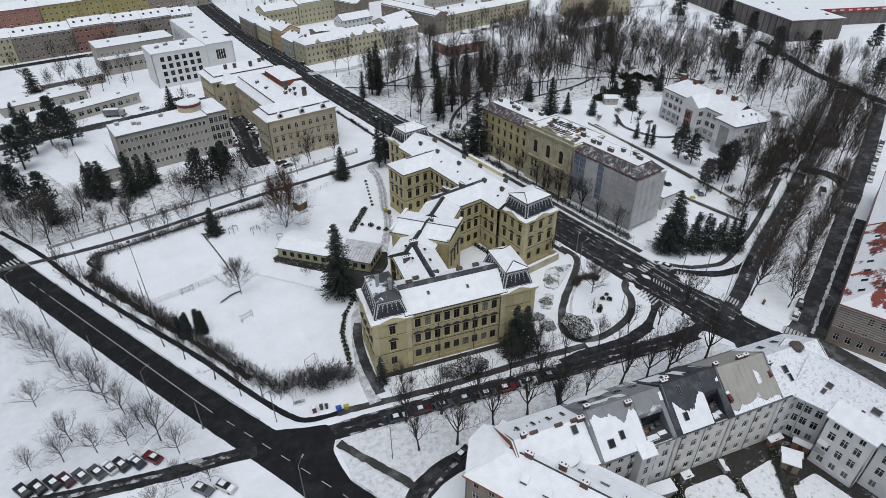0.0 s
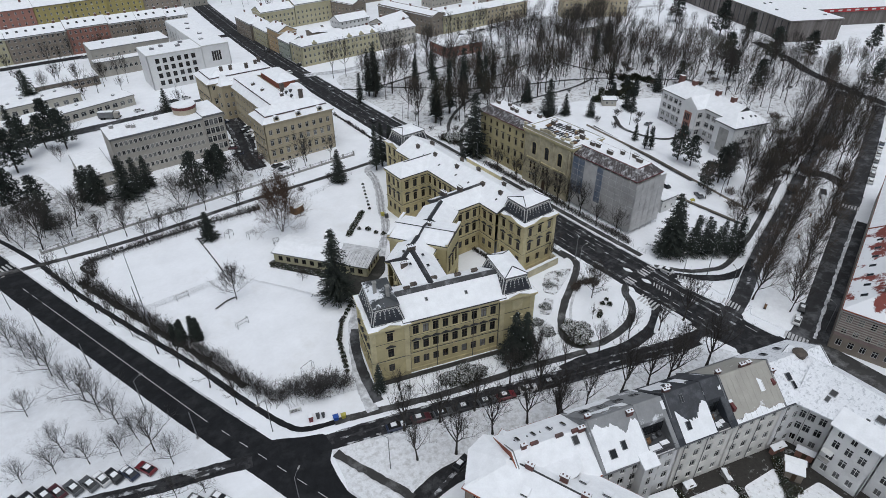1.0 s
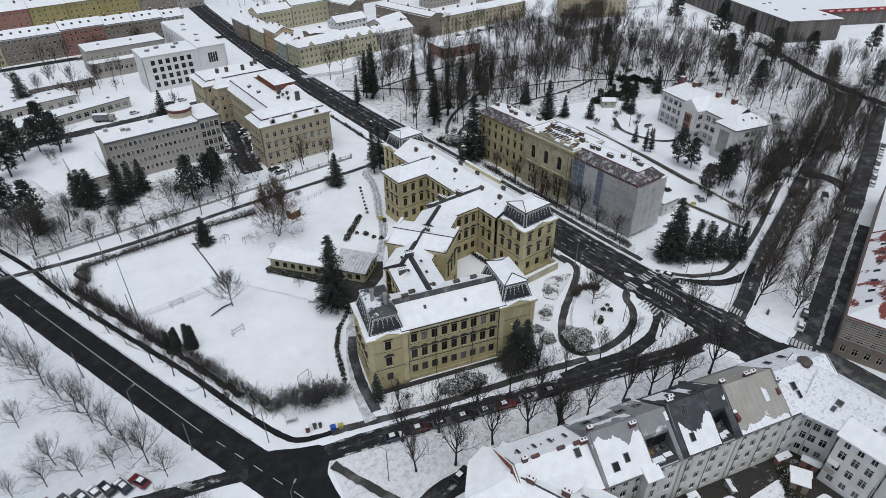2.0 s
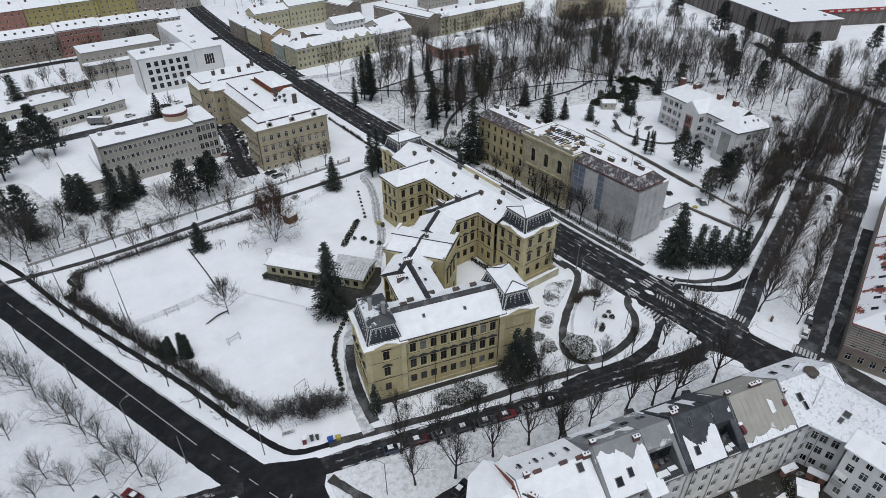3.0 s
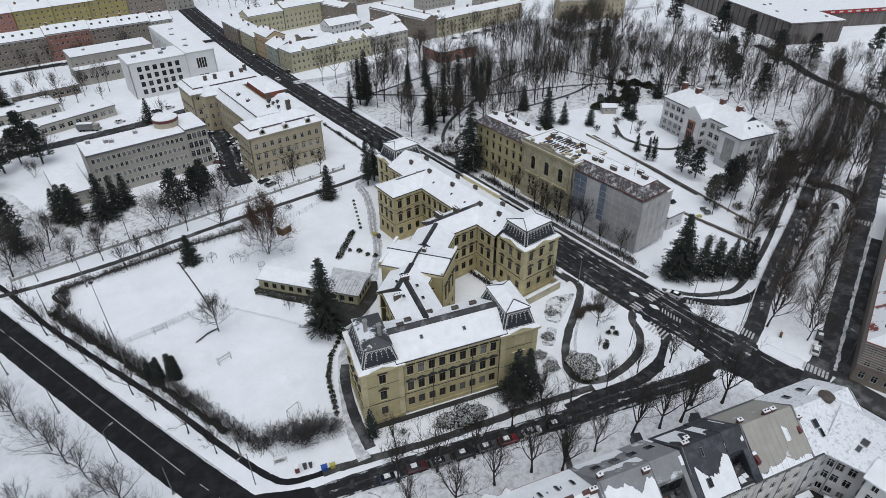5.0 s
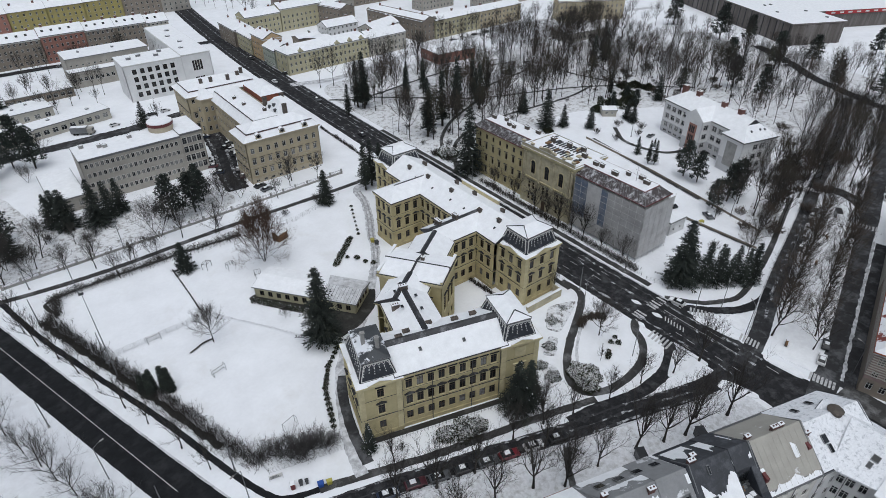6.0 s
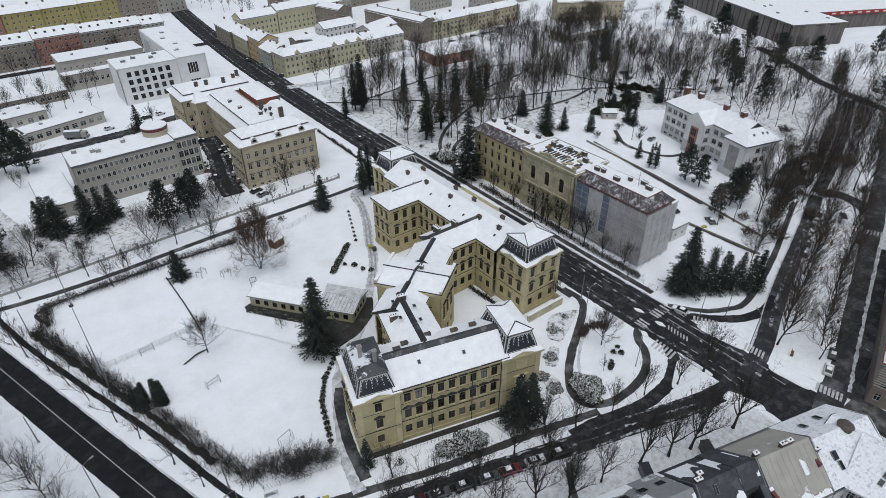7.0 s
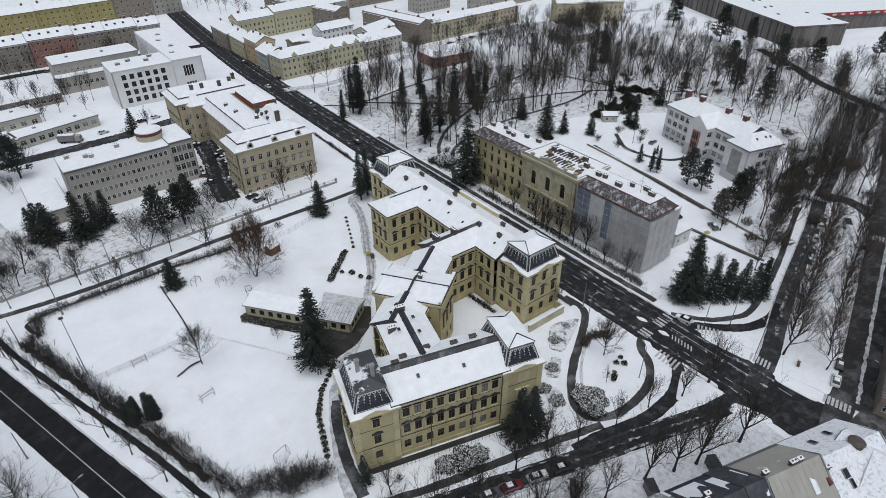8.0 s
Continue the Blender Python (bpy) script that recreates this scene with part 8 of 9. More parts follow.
# avenue rows
rnd = random.Random(5)
rows_a = [(28.6 + 5.6 * k + rnd.uniform(-1, 1), -44.2 + 1.62 * k + rnd.uniform(-0.5, 0.5), rnd.uniform(0.85, 1.05)) for k in range(14)]
rows_b = [(31.9 + 5.6 * k + rnd.uniform(-1, 1), -52.0 + 1.7 * k + rnd.uniform(-0.5, 0.5), rnd.uniform(0.8, 1.0)) for k in range(14)]
rows_c = [(56 + 6 * k + rnd.uniform(-1, 1), -22.5 + 1.9 * k, rnd.uniform(0.6, 0.9)) for k in range(8)] + [(120 + 9 * k, -8.5 + 3 * k, 0.9) for k in range(10)] + [(123 + 9 * k, -16.5 + 3 * k, 0.85) for k in range(8)] + [(125 + 9 * k, -23.4 + 2.9 * k, 0.75) for k in range(8)]
for k in range(3):
    place(avenue_trees[k], (rows_a + rows_b + rows_c)[k::3], 20 + k)
place(street_trees[1], [(24.4, 22, 0.85), (24.2, 12, 0.8), (24.3, 5, 0.75), (24, 32, 0.75), (24.2, -2.5, 0.7), (24.3, 42, 0.8), (24.2, 52, 0.7), (24.4, 17, 0.7), (24.2, 27, 0.7), (5.2, 20, 0.5)], 24)


def wood(seed, count, boxes, clear, gap):
    """Spots of a loose wood inside boxes, kept apart and out of clearings."""
    r, out = random.Random(seed), []
    tries = 0
    while len(out) < count and tries < count * 60:
        tries += 1
        b = r.choice(boxes)
        p = (r.uniform(b[0], b[2]), r.uniform(b[1], b[3]))
        if any(c[0] < p[0] < c[2] and c[1] < p[1] < c[3] for c in clear) or any((p[0] - q[0]) ** 2 + (p[1] - q[1]) ** 2 < gap * gap for q in out):
            continue
        out.append((p[0], p[1], r.uniform(0.75, 1.1)))
    return out


def joined(name, label, templates, spots, seed, grow=(0.75, 1.1)):
    """What nobody could count: many plants as one mesh."""
    rnd = random.Random(seed)
    keep = {}
    for t in templates:
        for part_of in t.children:
            me = part_of.data
            co, loops = np.empty(len(me.vertices) * 3), np.empty(len(me.loops), dtype=np.int32)
            size, first = np.empty(len(me.polygons), dtype=np.int32), np.empty(len(me.polygons), dtype=np.int32)
            me.vertices.foreach_get("co", co)
            me.loops.foreach_get("vertex_index", loops)
            me.polygons.foreach_get("loop_total", size)
            me.polygons.foreach_get("loop_start", first)
            keep.setdefault(t, []).append((co.reshape(-1, 3), loops, size, me.materials[0]))
    verts, loop_all, size_all, mat_all, mats, n = [], [], [], [], [], 0
    for i, sp in enumerate(spots):
        k = rnd.uniform(*grow) * (sp[2] if len(sp) > 2 else 1)
        w = rnd.uniform(0, 6.28)
        turn = np.array([[math.cos(w), -math.sin(w), 0], [math.sin(w), math.cos(w), 0], [0, 0, 1]])
        for co, loops, size, mat in keep[templates[i % len(templates)]]:
            if mat not in mats:
                mats.append(mat)
            verts.append(co @ turn.T * k + np.array([sp[0], sp[1], 0]))
            loop_all.append(loops + n)
            size_all.append(size)
            mat_all.append(np.full(len(size), mats.index(mat), dtype=np.int32))
            n += len(co)
    verts, loop_all, size_all, mat_all = np.concatenate(verts), np.concatenate(loop_all), np.concatenate(size_all), np.concatenate(mat_all)
    me = bpy.data.meshes.new(name)
    me.vertices.add(len(verts))
    me.vertices.foreach_set("co", verts.ravel())
    me.loops.add(len(loop_all))
    me.loops.foreach_set("vertex_index", loop_all)
    me.polygons.add(len(size_all))
    me.polygons.foreach_set("loop_start", np.concatenate([[0], np.cumsum(size_all)[:-1]]).astype(np.int32))
    for m in mats:
        me.materials.append(m)
    me.polygons.foreach_set("material_index", mat_all)
    me.update(calc_edges=True)
    tagged(new(name, me), label, "wood", kind="stuff")


CLEAR = [(20, 60, 76, 76), (40, -4, 95, 62), (92, 0, 136, 66), (88, 168, 126, 200), (48, 118, 62, 132), (100, 140, 130, 150), (76, 60, 112, 84)]
park = [(97, 122), (99.5, 109), (115, 112), (122, 114), (134, 121), (138, 118), (147, 119), (118, 89), (125, 88), (151, 104), (139, 90), (166, 105), (146, 84), (168, 95), (143.5, 68), (159, 71), (169, 70), (171, 63), (165, 122),
        (44, 155), (48, 149), (61, 145), (76, 127), (69, 113), (83, 124), (90, 123), (84, 111), (28, 146), (31, 140), (25, 104), (33, 99)]
park += wood(9, 46, [(24, 84, 66, 150), (24, 140, 90, 186), (60, 100, 100, 150)], [(20, 60, 76, 80)], 4.0)
park += wood(3, 165, [(24, 100, 150, 184), (60, 88, 190, 165), (110, 84, 215, 150), (90, 120, 215, 180)], CLEAR, 4.4)
park += wood(4, 130, [(128, -8, 215, 90), (150, 0, 235, 80), (66, -22, 130, 2), (140, 150, 215, 178), (100, -20, 180, 10)], CLEAR, 4.6)
park.sort(key=lambda q: q[0] + q[1])
for k in range(6):
    place(park_trees[k], park[:250][k::6], 30 + k, (0.75, 1.1))
far_trees = wood(6, 128, [(215, 30, 262, 150), (190, 150, 260, 205), (215, -20, 300, 40), (225, 60, 275, 110), (120, 180, 215, 215), (36, 330, 70, 470), (46, 300, 110, 345), (120, 196, 190, 214), (215, 120, 262, 190), (-130, 280, -20, 300), (-100, 238, -60, 254), (235, 20, 265, 60)], [], 6)
joined("far_wood", "bare grey-brown trees of the park's far edge", [*park_trees, avenue_trees[0]], park[250:] + [(q[0], q[1], 0.75) for q in far_trees], 40)
place(verge_trees[0], [(-96, 176), (-83, 223), (-76, 232), (-66, 228), (-60, 176), (-50, 186), (-88, 230), (-90, 260), (-105, 262), (-97, 103), (-104, 108), (-28, 101)], 42, (0.9, 1.4))
grove_trees = [bare_tree("grove_tree", "tall airy bare tree with fine grey branches", 95 + i, 15.0, 5.6, 0.12, 9, (6, 52), (3, 3), 7, 0.014, TWIG, 0.02, leader=0.5, curl=0.4, stems=(1, 2)[i], blades=True, fan=(16, 60)) for i in range(2)]
place(grove_trees[0], [(-101.5, 90.9, 0.75), (-116.4, 92.7, 1.2), (-61.5, 83.2, 0.95), (-94.2, 92.4, 0.7), (-66.0, 101.0, 0.8), (-52, 104, 0.85), (-124, 104, 1.1), (-86.2, 78.4, 0.6), (-106, 101, 1.0)], 43)
place(grove_trees[1], [(-75.7, 91.4, 1.1), (-109.6, 91.8, 0.9), (-121, 97, 1.15), (-80.1, 80.9, 0.6), (-115, 100, 1.1), (-60, 106, 0.8), (-129, 112, 1.1), (-103, 157, 0.6), (-54, 100, 0.8), (-47, 100, 0.75)], 44)

# evergreens
spruces = [conifer("spruce", "dark green spruce with drooping boughs and a dusting of snow", 101 + i, 15.0, 4.4, 32, 12, 0.62, 0.8, 0.02) for i in range(2)]
field_spruce = conifer("spruce", "tall dark spruce with long uneven drooping boughs", 104, 21.5, 5.6, 34, 12, 0.78, 0.7, 0.0, 0.08, 0.2)
tall_spruce = conifer("spruce", "tall slender dark spruce among bare trees", 105, 24.0, 3.9, 42, 11, 0.72, 0.62, 0.0, 0.14, 0.16)
pine = pine_tree("pine", "dark broad-crowned pine with dense needles", 107, 15.5, 4.2)
snowy_spruce = conifer("spruce", "young spruce with snow on its boughs", 109, 11.5, 2.7, 26, 11, 0.5, 0.7, 0.06)
place(field_spruce, [(-57.7, 19.5), (28.6, -18.2, 0.94), (24.8, 66.4, 1.15)], 59, (0.99, 1.01))
place(spruces[0], [(-100.6, 117.6, 0.8), (-26.1, 78.6, 0.83), (-113.1, 105.5, 0.9), (-55.9, 185.6, 0.75), (111.5, 65, 0.62), (-32.6, -23.8, 0.85), (141.7, 71.1, 0.8), (76.8, 79.2, 1.08), (185, 140, 1.1), (-81, 115.2, 0.8), (91.3, 68, 0.62)], 50, (0.97, 1.03))
place(spruces[1], [(-88.6, 110.8, 1.15), (-84.5, 113.9, 0.85), (-114.2, 192.4, 0.9), (83.1, 99.9, 0.7), (-35.4, -23.4, 0.9), (84, 76.2, 0.64), (110.7, 61.2, 0.62), (172, 128, 1.1), (81.3, 97.9, 0.66)], 51, (0.97, 1.03))
place(tall_spruce, [(-10.6, 79.0, 0.7), (-7.2, 80.5, 0.74), (-4.6, 79.0, 0.62), (28.9, 145.9, 1.1), (27.1, 148.8, 0.88), (31.5, 149, 0.8), (18.6, 142.2, 0.6), (53.3, 147.9, 0.66), (61.0, 145.3, 0.7), (33.0, 102.7, 1.0), (36, 106, 0.8), (44.4, 108.1, 1.05), (55.3, 112.2, 1.06), (57.6, 115.5, 0.85), (68.9, 113.4, 0.84),
                    (76.0, 126.9, 0.8), (73, 121, 0.7), (86, 128, 0.7), (150, 118, 0.8), (128, 88, 0.5), (46, 138, 0.7), (82.9, 32.5, 0.38), (83.8, 30.5, 0.4)], 52, (0.97, 1.05))
place(pine, [(-102, 187), (-98.9, 168.5), (-113.7, 116.8, 0.8), (-105.4, 173.4), (-69.2, 98.7, 0.95), (-62.2, 100.0, 1.05), (-57.6, 105.7, 0.8), (-111.3, 167.8), (-116.8, 155.3), (-123.0, 133.3), (-57.0, 112.1, 0.7), (84.4, 18.5, 0.8), (84, 12.8, 0.8), (86.2, -0.4), (79.9, -1.1, 0.9), (72.1, -0.7, 0.7), (-126, 170), (-132, 142), (-120, 122), (126, 72, 0.55), (118, 78, 0.5), (130, 80, 0.5)], 53)
place(snowy_spruce, [(27.2, -17.4), (30.9, -20.1), (33.5, -22.1), (36.2, -24.0), (39.1, -26.1), (42.1, -28.4), (45.4, -29.0), (34, -17), (38, -20), (41, -23), (44, -25), (-65.1, -13.4, 0.75), (86.5, 40.1, 0.6), (95, 28, 0.35), (97, 40, 0.4)], 54)
broad_spruce = conifer("spruce", "broad bushy dark evergreen with a rounded top", 113, 14.5, 4.9, 30, 13, 0.7, 0.64, 0.02, 0.04, 0.12)
place(broad_spruce, [(-96.6, 114.6, 1.0), (-98.6, 118.4, 0.9), (-74.9, 69.4, 0.7), (-103.6, 231.4, 1.15)], 49, (0.98, 1.02))
thuja = conifer("thuja", "dense dark columnar thuja", 111, 7.0, 1.05, 38, 11, 0.36, 0.32, 0.0, 0.02, 0.0)
place(thuja, [(-96.4, 27.9), (-95.3, 26.9, 0.95), (-94.5, 28.6, 0.9), (-92.3, 26.6, 1.05), (-91.4, 26.0)], 55, (0.95, 1.05))
bush = leafy_bush("round_bush", "small dark rounded evergreen bush with snow", 121, 0.7, 0.9, 300, HEDGE_LEAF, 0.06, 0.13)
place(bush, [(-55.5 - 5.5 * k / 5, 16.6 - 5.0 * k / 5, 0.95) for k in range(5)] + [(-61.0 - 3.7 * k / 5, 11.6 - 5.6 * k / 5, 0.95) for k in range(5)] + [(-64.7 - 2.9 * k / 6, 6.0 - 8.7 * k / 6, 0.95) for k in range(8)] + [(-1.7, -21.6), (-3.8, -22.1), (-2.6, -23.4), (-8.4, -25.0), (-7.6, -24.6), (-6.5, -23.8, 0.8)] +
      [(-20.5 - 0.95 * k, 72 - 2.3 * k, 0.7) for k in range(8)] + [(-36, 47), (-34, 45, 1.2), (-33, 42), (-31.5, 40)], 56)
snow_bush = leafy_bush("snowy_bush", "broad evergreen bush loaded with snow", 123, 2.6, 1.9, 2300, HEDGE_LEAF, 0.5, 0.19)
place(snow_bush, [(-16.0, -26.0, 1.35), (-17.6, -24.2, 1.1), (-47.6, -21.0, 1.1), (-51.2, -19.7, 1.0), (-44.4, -21.8, 0.8), (-22.4, -17.6, 0.6), (-22.8, -21.6, 0.7), (-9.5, -8.5, 0.6), (-3.5, -6.5, 0.5), (-16.5, -14.4, 0.6), (-18.6, -28.0, 1.1), (28.5, 84, 1.6)], 57)
hedge_bush = leafy_bush("hedge_bush", "dark brown-green hedge bush", 125, 1.3, 1.4, 520, HEDGE_LEAF, 0.1, 0.18)
place(hedge_bush, [(-40.3 + 1.0 * k, 45.8 + 0.95 * k, 0.75) for k in range(11)] + [(-65.0 + 1.1 * k, 44.2 - 1.5 * k, 0.8) for k in range(11)] + [(120 + 3 * k, 74 + 1.4 * k, 1.5) for k in range(6)] + [(112 + 2.4 * k, 80 + 2 * k, 1.2) for k in range(5)], 58)
hedge("hedge", "thick bare brown hedge between footpath and field", 131, [(-110, 68.5), (-101.4, 45.5), (-93.4, 23), (-86.4, 2.5), (-83.2, -4)], 3.4, 3.0, 34, TWIG)
hedge("hedge", "bare dark hedge along the field's edge", 132, [(-107.5, 68), (-106.5, 77.4), (-74.5, 78.6), (-56, 77.6)], 2.6, 2.3, 30, TWIG)
hedge("thicket", "thicket of bare frosted shrubs at the corner fence", 133, [(-83, -1.5), (-79.2, -5.2), (-74, -6.8), (-69.6, -8.3)], 3.6, 2.6, 8, TWIG_FROST, 0.018)
frosted_shrub = bare_tree("bare_shrub", "tall round frosted shrub of many fine stems", 97, 5.2, 3.0, 0.06, 4, (12, 60), (3, 2), 6, 0.012, TWIG_FROST, 0.016, stems=6, blades=True, fan=(14, 50))
place(frosted_shrub, [(-81.6, -2.6, 0.9), (-79.6, -4.4, 1.0), (-77.4, -5.0, 1.1), (-75.4, -6.4, 1.1), (-73.6, -6.0, 1.0), (-72.0, -7.4, 1.05), (-70.2, -7.8, 0.85), (-76.6, -7.0, 0.9)], 69)
hedge("hedge", "dark clipped hedge beside the street pavement", 134, [(3.2, 73), (2.2, 100), (2.6, 138)], 0.9, 1.3, 30, TWIG)
# Added twig strip; it only darkens the foot of the courtyard wall.
hedge("hedge", "dark twig strip added along the foot of the courtyard wall", 136, [(-14.8, 17.5), (-14.0, 8.0)], 0.9, 1.6, 45, TWIG)
hedge("hedge", "dark hedge behind the garden fence", 135, [(24.6, -8), (25, 24), (25, 60)], 2.2, 1.7, 40, TWIG)
place(shrub, [(-60, -17, 0.5), (-20, 90, 0.6), (-28, 82, 0.7), (-24, 80, 0.6), (-40, 80, 0.7), (-46, 80, 0.7)] +
      [(r[0], r[1], 0.8) for r in wood(12, 28, [(-130, 96, -60, 112), (66, -24, 128, 0), (84, 46, 110, 66), (24, 78, 60, 100), (46, -16, 66, 2)], [], 2.5)], 60)

place(hedge_bush, [(-13.6 - 0.95 * k, -73.6 - 0.98 * k, 0.8) for k in range(10)] + [(-35.2, -67.2, 1.0), (-36.4, -68.6, 0.9), (-25.0, -72.6, 0.6), (-26.0, -74.4, 0.6), (-16.4, -79.2, 0.9)], 65)
hedge("hedge", "arc of brown hedge round the lawn tree", 138, [(-5.6, -14.0), (-2.6, -12.6), (0.4, -13.6), (1.6, -16.0)], 1.6, 1.9, 90, TWIG_BROWN)
yew = leafy_bush("yew_bush", "broad dark evergreen bush", 127, 4.2, 3.6, 1500, HEDGE_LEAF, 0.0, 0.42)
place(yew, [(148.2, 89.4), (143, 92, 0.8), (126.6, 76.2), (121, 80.5, 0.9), (109.4, 79.4, 0.7), (150.6, 83.5, 0.9), (136, 84, 0.8), (131, 79, 0.8), (75, 76, 0.5)], 66)
place(brown_shrub, [(105.7, -7.2, 2.5), (99, -9.5, 2.2), (90.4, -12.7, 2.2), (109.5, -16.9, 2.0), (125, 0, 2.4), (138.4, -10.4, 2.2), (116, -4, 2.4), (112, -9, 2.2), (84, -14, 1.8), (131, -4, 2.2)], 67)
place(pine, [(266.5, 150.6, 1.2), (258, 112, 1.2), (266, 98, 1.0), (250.7, 53.5, 1.1), (228.1, 62.2, 1.2), (225.7, 30.4), (296, 40), (224, 9.3, 1.1), (185, 60), (178, 42, 0.9), (205, 75, 1.1), (160, 72, 0.8)], 68)
# ---- fences, lamps, goals and small things ----
joined("undergrowth", "low bare shrubs under the park trees", [shrub], [(r[0], r[1], 0.6) for r in wood(21, 40, [(24, 84, 150, 172), (110, 64, 205, 150), (128, 0, 200, 80), (24, 84, 70, 130)], CLEAR, 4)], 61)
joined("brown_undergrowth", "low brown bare shrubs among the avenue trees", [brown_shrub], [(r[0], r[1], 1.5) for r in wood(22, 30, [(96, -20, 140, 2), (120, -4, 160, 30), (66, -22, 100, -6), (140, 60, 190, 110)], CLEAR, 4)], 62)
north_wall = thing("pillar_fence", "low wall with snow-capped pillars and iron railings", "fence")
for k in range(24):
    x = -117 + 4.6 * k
    y = 90.2 + 4.9 * (k / 23)
    s = Shape()
    s.box(x - 0.25, y - 0.25, 0, x + 0.25, y + 0.25, 1.9)
    s.box(x - 0.32, y - 0.32, 1.9, x + 0.32, y + 0.32, 2.0)
    pl = part("pillar", s, CONCRETE, north_wall)
    s = Shape()
    s.box(x - 0.3, y - 0.3, 2.002, x + 0.3, y + 0.3, 2.14)
    part("snow_cap", s, SNOW, pl)
    if k < 23:
        s = Shape()
        y2 = 90.2 + 4.9 * ((k + 1) / 23)
        s.loft([(x + 0.253, y - 0.12, 0), (x + 4.347, y2 - 0.12, 0), (x + 4.347, y2 + 0.12, 0), (x + 0.253, y + 0.12, 0)], [(x + 0.253, y - 0.12, 0.7), (x + 4.347, y2 - 0.12, 0.7), (x + 4.347, y2 + 0.12, 0.7), (x + 0.253, y + 0.12, 0.7)])
        part("low_wall", s, CONCRETE, north_wall)
        s = Shape()
        for q in range(16):
            f = q / 15
            px, py = x + 0.3 + 4.0 * f, y + (y2 - y) * f
            s.tube([(px, py, 0.7), (px, py, 1.65)], [0.025, 0.025], 3)
        s.tube([(x + 0.25, y, 1.55), (x + 4.35, y2, 1.55)], [0.03, 0.03], 3)
        part("railing", s, DARK_STEEL, north_wall)


def mesh_fence(name, label, pts, height, gap=2.6, rails=4):
    """A light fence of posts with thin rails and wires."""
    f = thing(name, label, "fence")
    for a, b in zip(pts, pts[1:]):
        a, b = Vector((*a, 0)), Vector((*b, 0))
        n = max(1, round((b - a).length / gap))
        for i in range(n + 1):
            p = a.lerp(b, i / n)
            s = Shape()
            s.tube([p, p + Vector((0, 0, height))], [0.04, 0.04], 4)
            part("post", s, STEEL, f)
        for k in range(rails):
            z = height * (k + 1) / rails
            s = Shape()
            s.tube([a + Vector((0, 0, z)), b + Vector((0, 0, z))], [0.02, 0.02], 3)
            part("rail", s, STEEL, f)
    return f


mesh_fence("field_fence", "grey wire fence round the playing field", [(-101.8, 44.7), (-79.5, 45.7)], 1.7, 2.4, 7)
mesh_fence("field_fence", "grey wire fence at the edge of the playing field", [(-107, 75.3), (-78.8, 76.1), (-56.7, 74.8), (-38.8, 74.6), (-20, 81)], 1.8, 3.0, 5)
mesh_fence("field_fence", "grey wire fence behind the hedge", [(-109.6, 70), (-96.8, 36), (-84.5, 2.5), (-83, -6.5), (-69, -10.3)], 1.7, 3.0, 5)
mesh_fence("garden_fence", "dark iron garden fence before the spruces", [(22.8, -12), (26.2, -20.2), (40.4, -30.0), (45.5, -31.2), (64, -22.5)], 1.6, 2.4, 4)
mesh_fence("garden_fence", "dark iron garden fence beside the pavement", [(23.4, -10), (23.6, 24)], 1.5, 2.4, 5)
mesh_fence("front_fence", "low iron fence before the school", [(-58.4, -14.9), (-36.4, -20.9)], 0.9, 0.8, 2)
garden_wall = thing("garden_wall", "low dark garden wall with snow on top", "wall")
for a, b in (((59, 12), (61, -22)), ((82.5, 62), (78.6, 27)), ((78.6, 27), (70.5, -18))):
    ln = math.dist(a, b)
    s = Shape()
    s.box(0, -0.15, 0, ln, 0.15, 0.8)
    w = part("wall", s, DULL_RENDER, garden_wall, m=edge_frame(Matrix.Identity(4), a, b))
    s = Shape()
    s.box(0, -0.2, 0.802, ln, 0.2, 0.92)
    part("coping", s, SNOW, w)


def goal_frame():
    t = thing("handball_goal", "grey steel handball goal with a slack net", "goal", "goals on the playing field")
    s = Shape()
    for p, q in (((-1.5, 0, 0), (-1.5, 0, 2)), ((1.5, 0, 0), (1.5, 0, 2)), ((-1.5, 0, 2), (1.5, 0, 2))):
        s.tube([p, q], [0.06, 0.06], 4)
    part("posts", s, STEEL, t)
    s = Shape()
    for p, q in (((-1.5, 0, 2), (-1.5, 0.8, 2)), ((1.5, 0, 2), (1.5, 0.8, 2)), ((-1.5, 0.8, 2), (-1.5, 1.1, 0)), ((1.5, 0.8, 2), (1.5, 1.1, 0)), ((-1.5, 1.1, 0.03), (1.5, 1.1, 0.03)), ((-1.5, 0, 0.03), (-1.5, 1.1, 0.03)), ((1.5, 0, 0.03), (1.5, 1.1, 0.03))):
        s.tube([p, q], [0.035, 0.035], 4)
    part("stays", s, STEEL, t)
    s = Shape()
    for k in range(13):
        x = -1.5 + k * 0.25
        s.tube([(x, 0.8, 2), (x, 1.1, 0.03)], [0.009, 0.009], 3)
    for k in range(8):
        z = 0.2 + k * 0.23
        s.tube([(-1.5, 1.1 - z * 0.15, z), (1.5, 1.1 - z * 0.15, z)], [0.009, 0.009], 3)
    part("net", s, WHITE_PAINT, t)
    return t


goal = goal_frame()
goal.matrix_basis = pose(-81.2, 24.6, 0, 0, 0, 14)
copy_thing(goal, pose(-75.2, 1.6, 0, 0, 0, 196))
copy_thing(goal, pose(-90.0, 44.2, 0, 0, 0, 5))


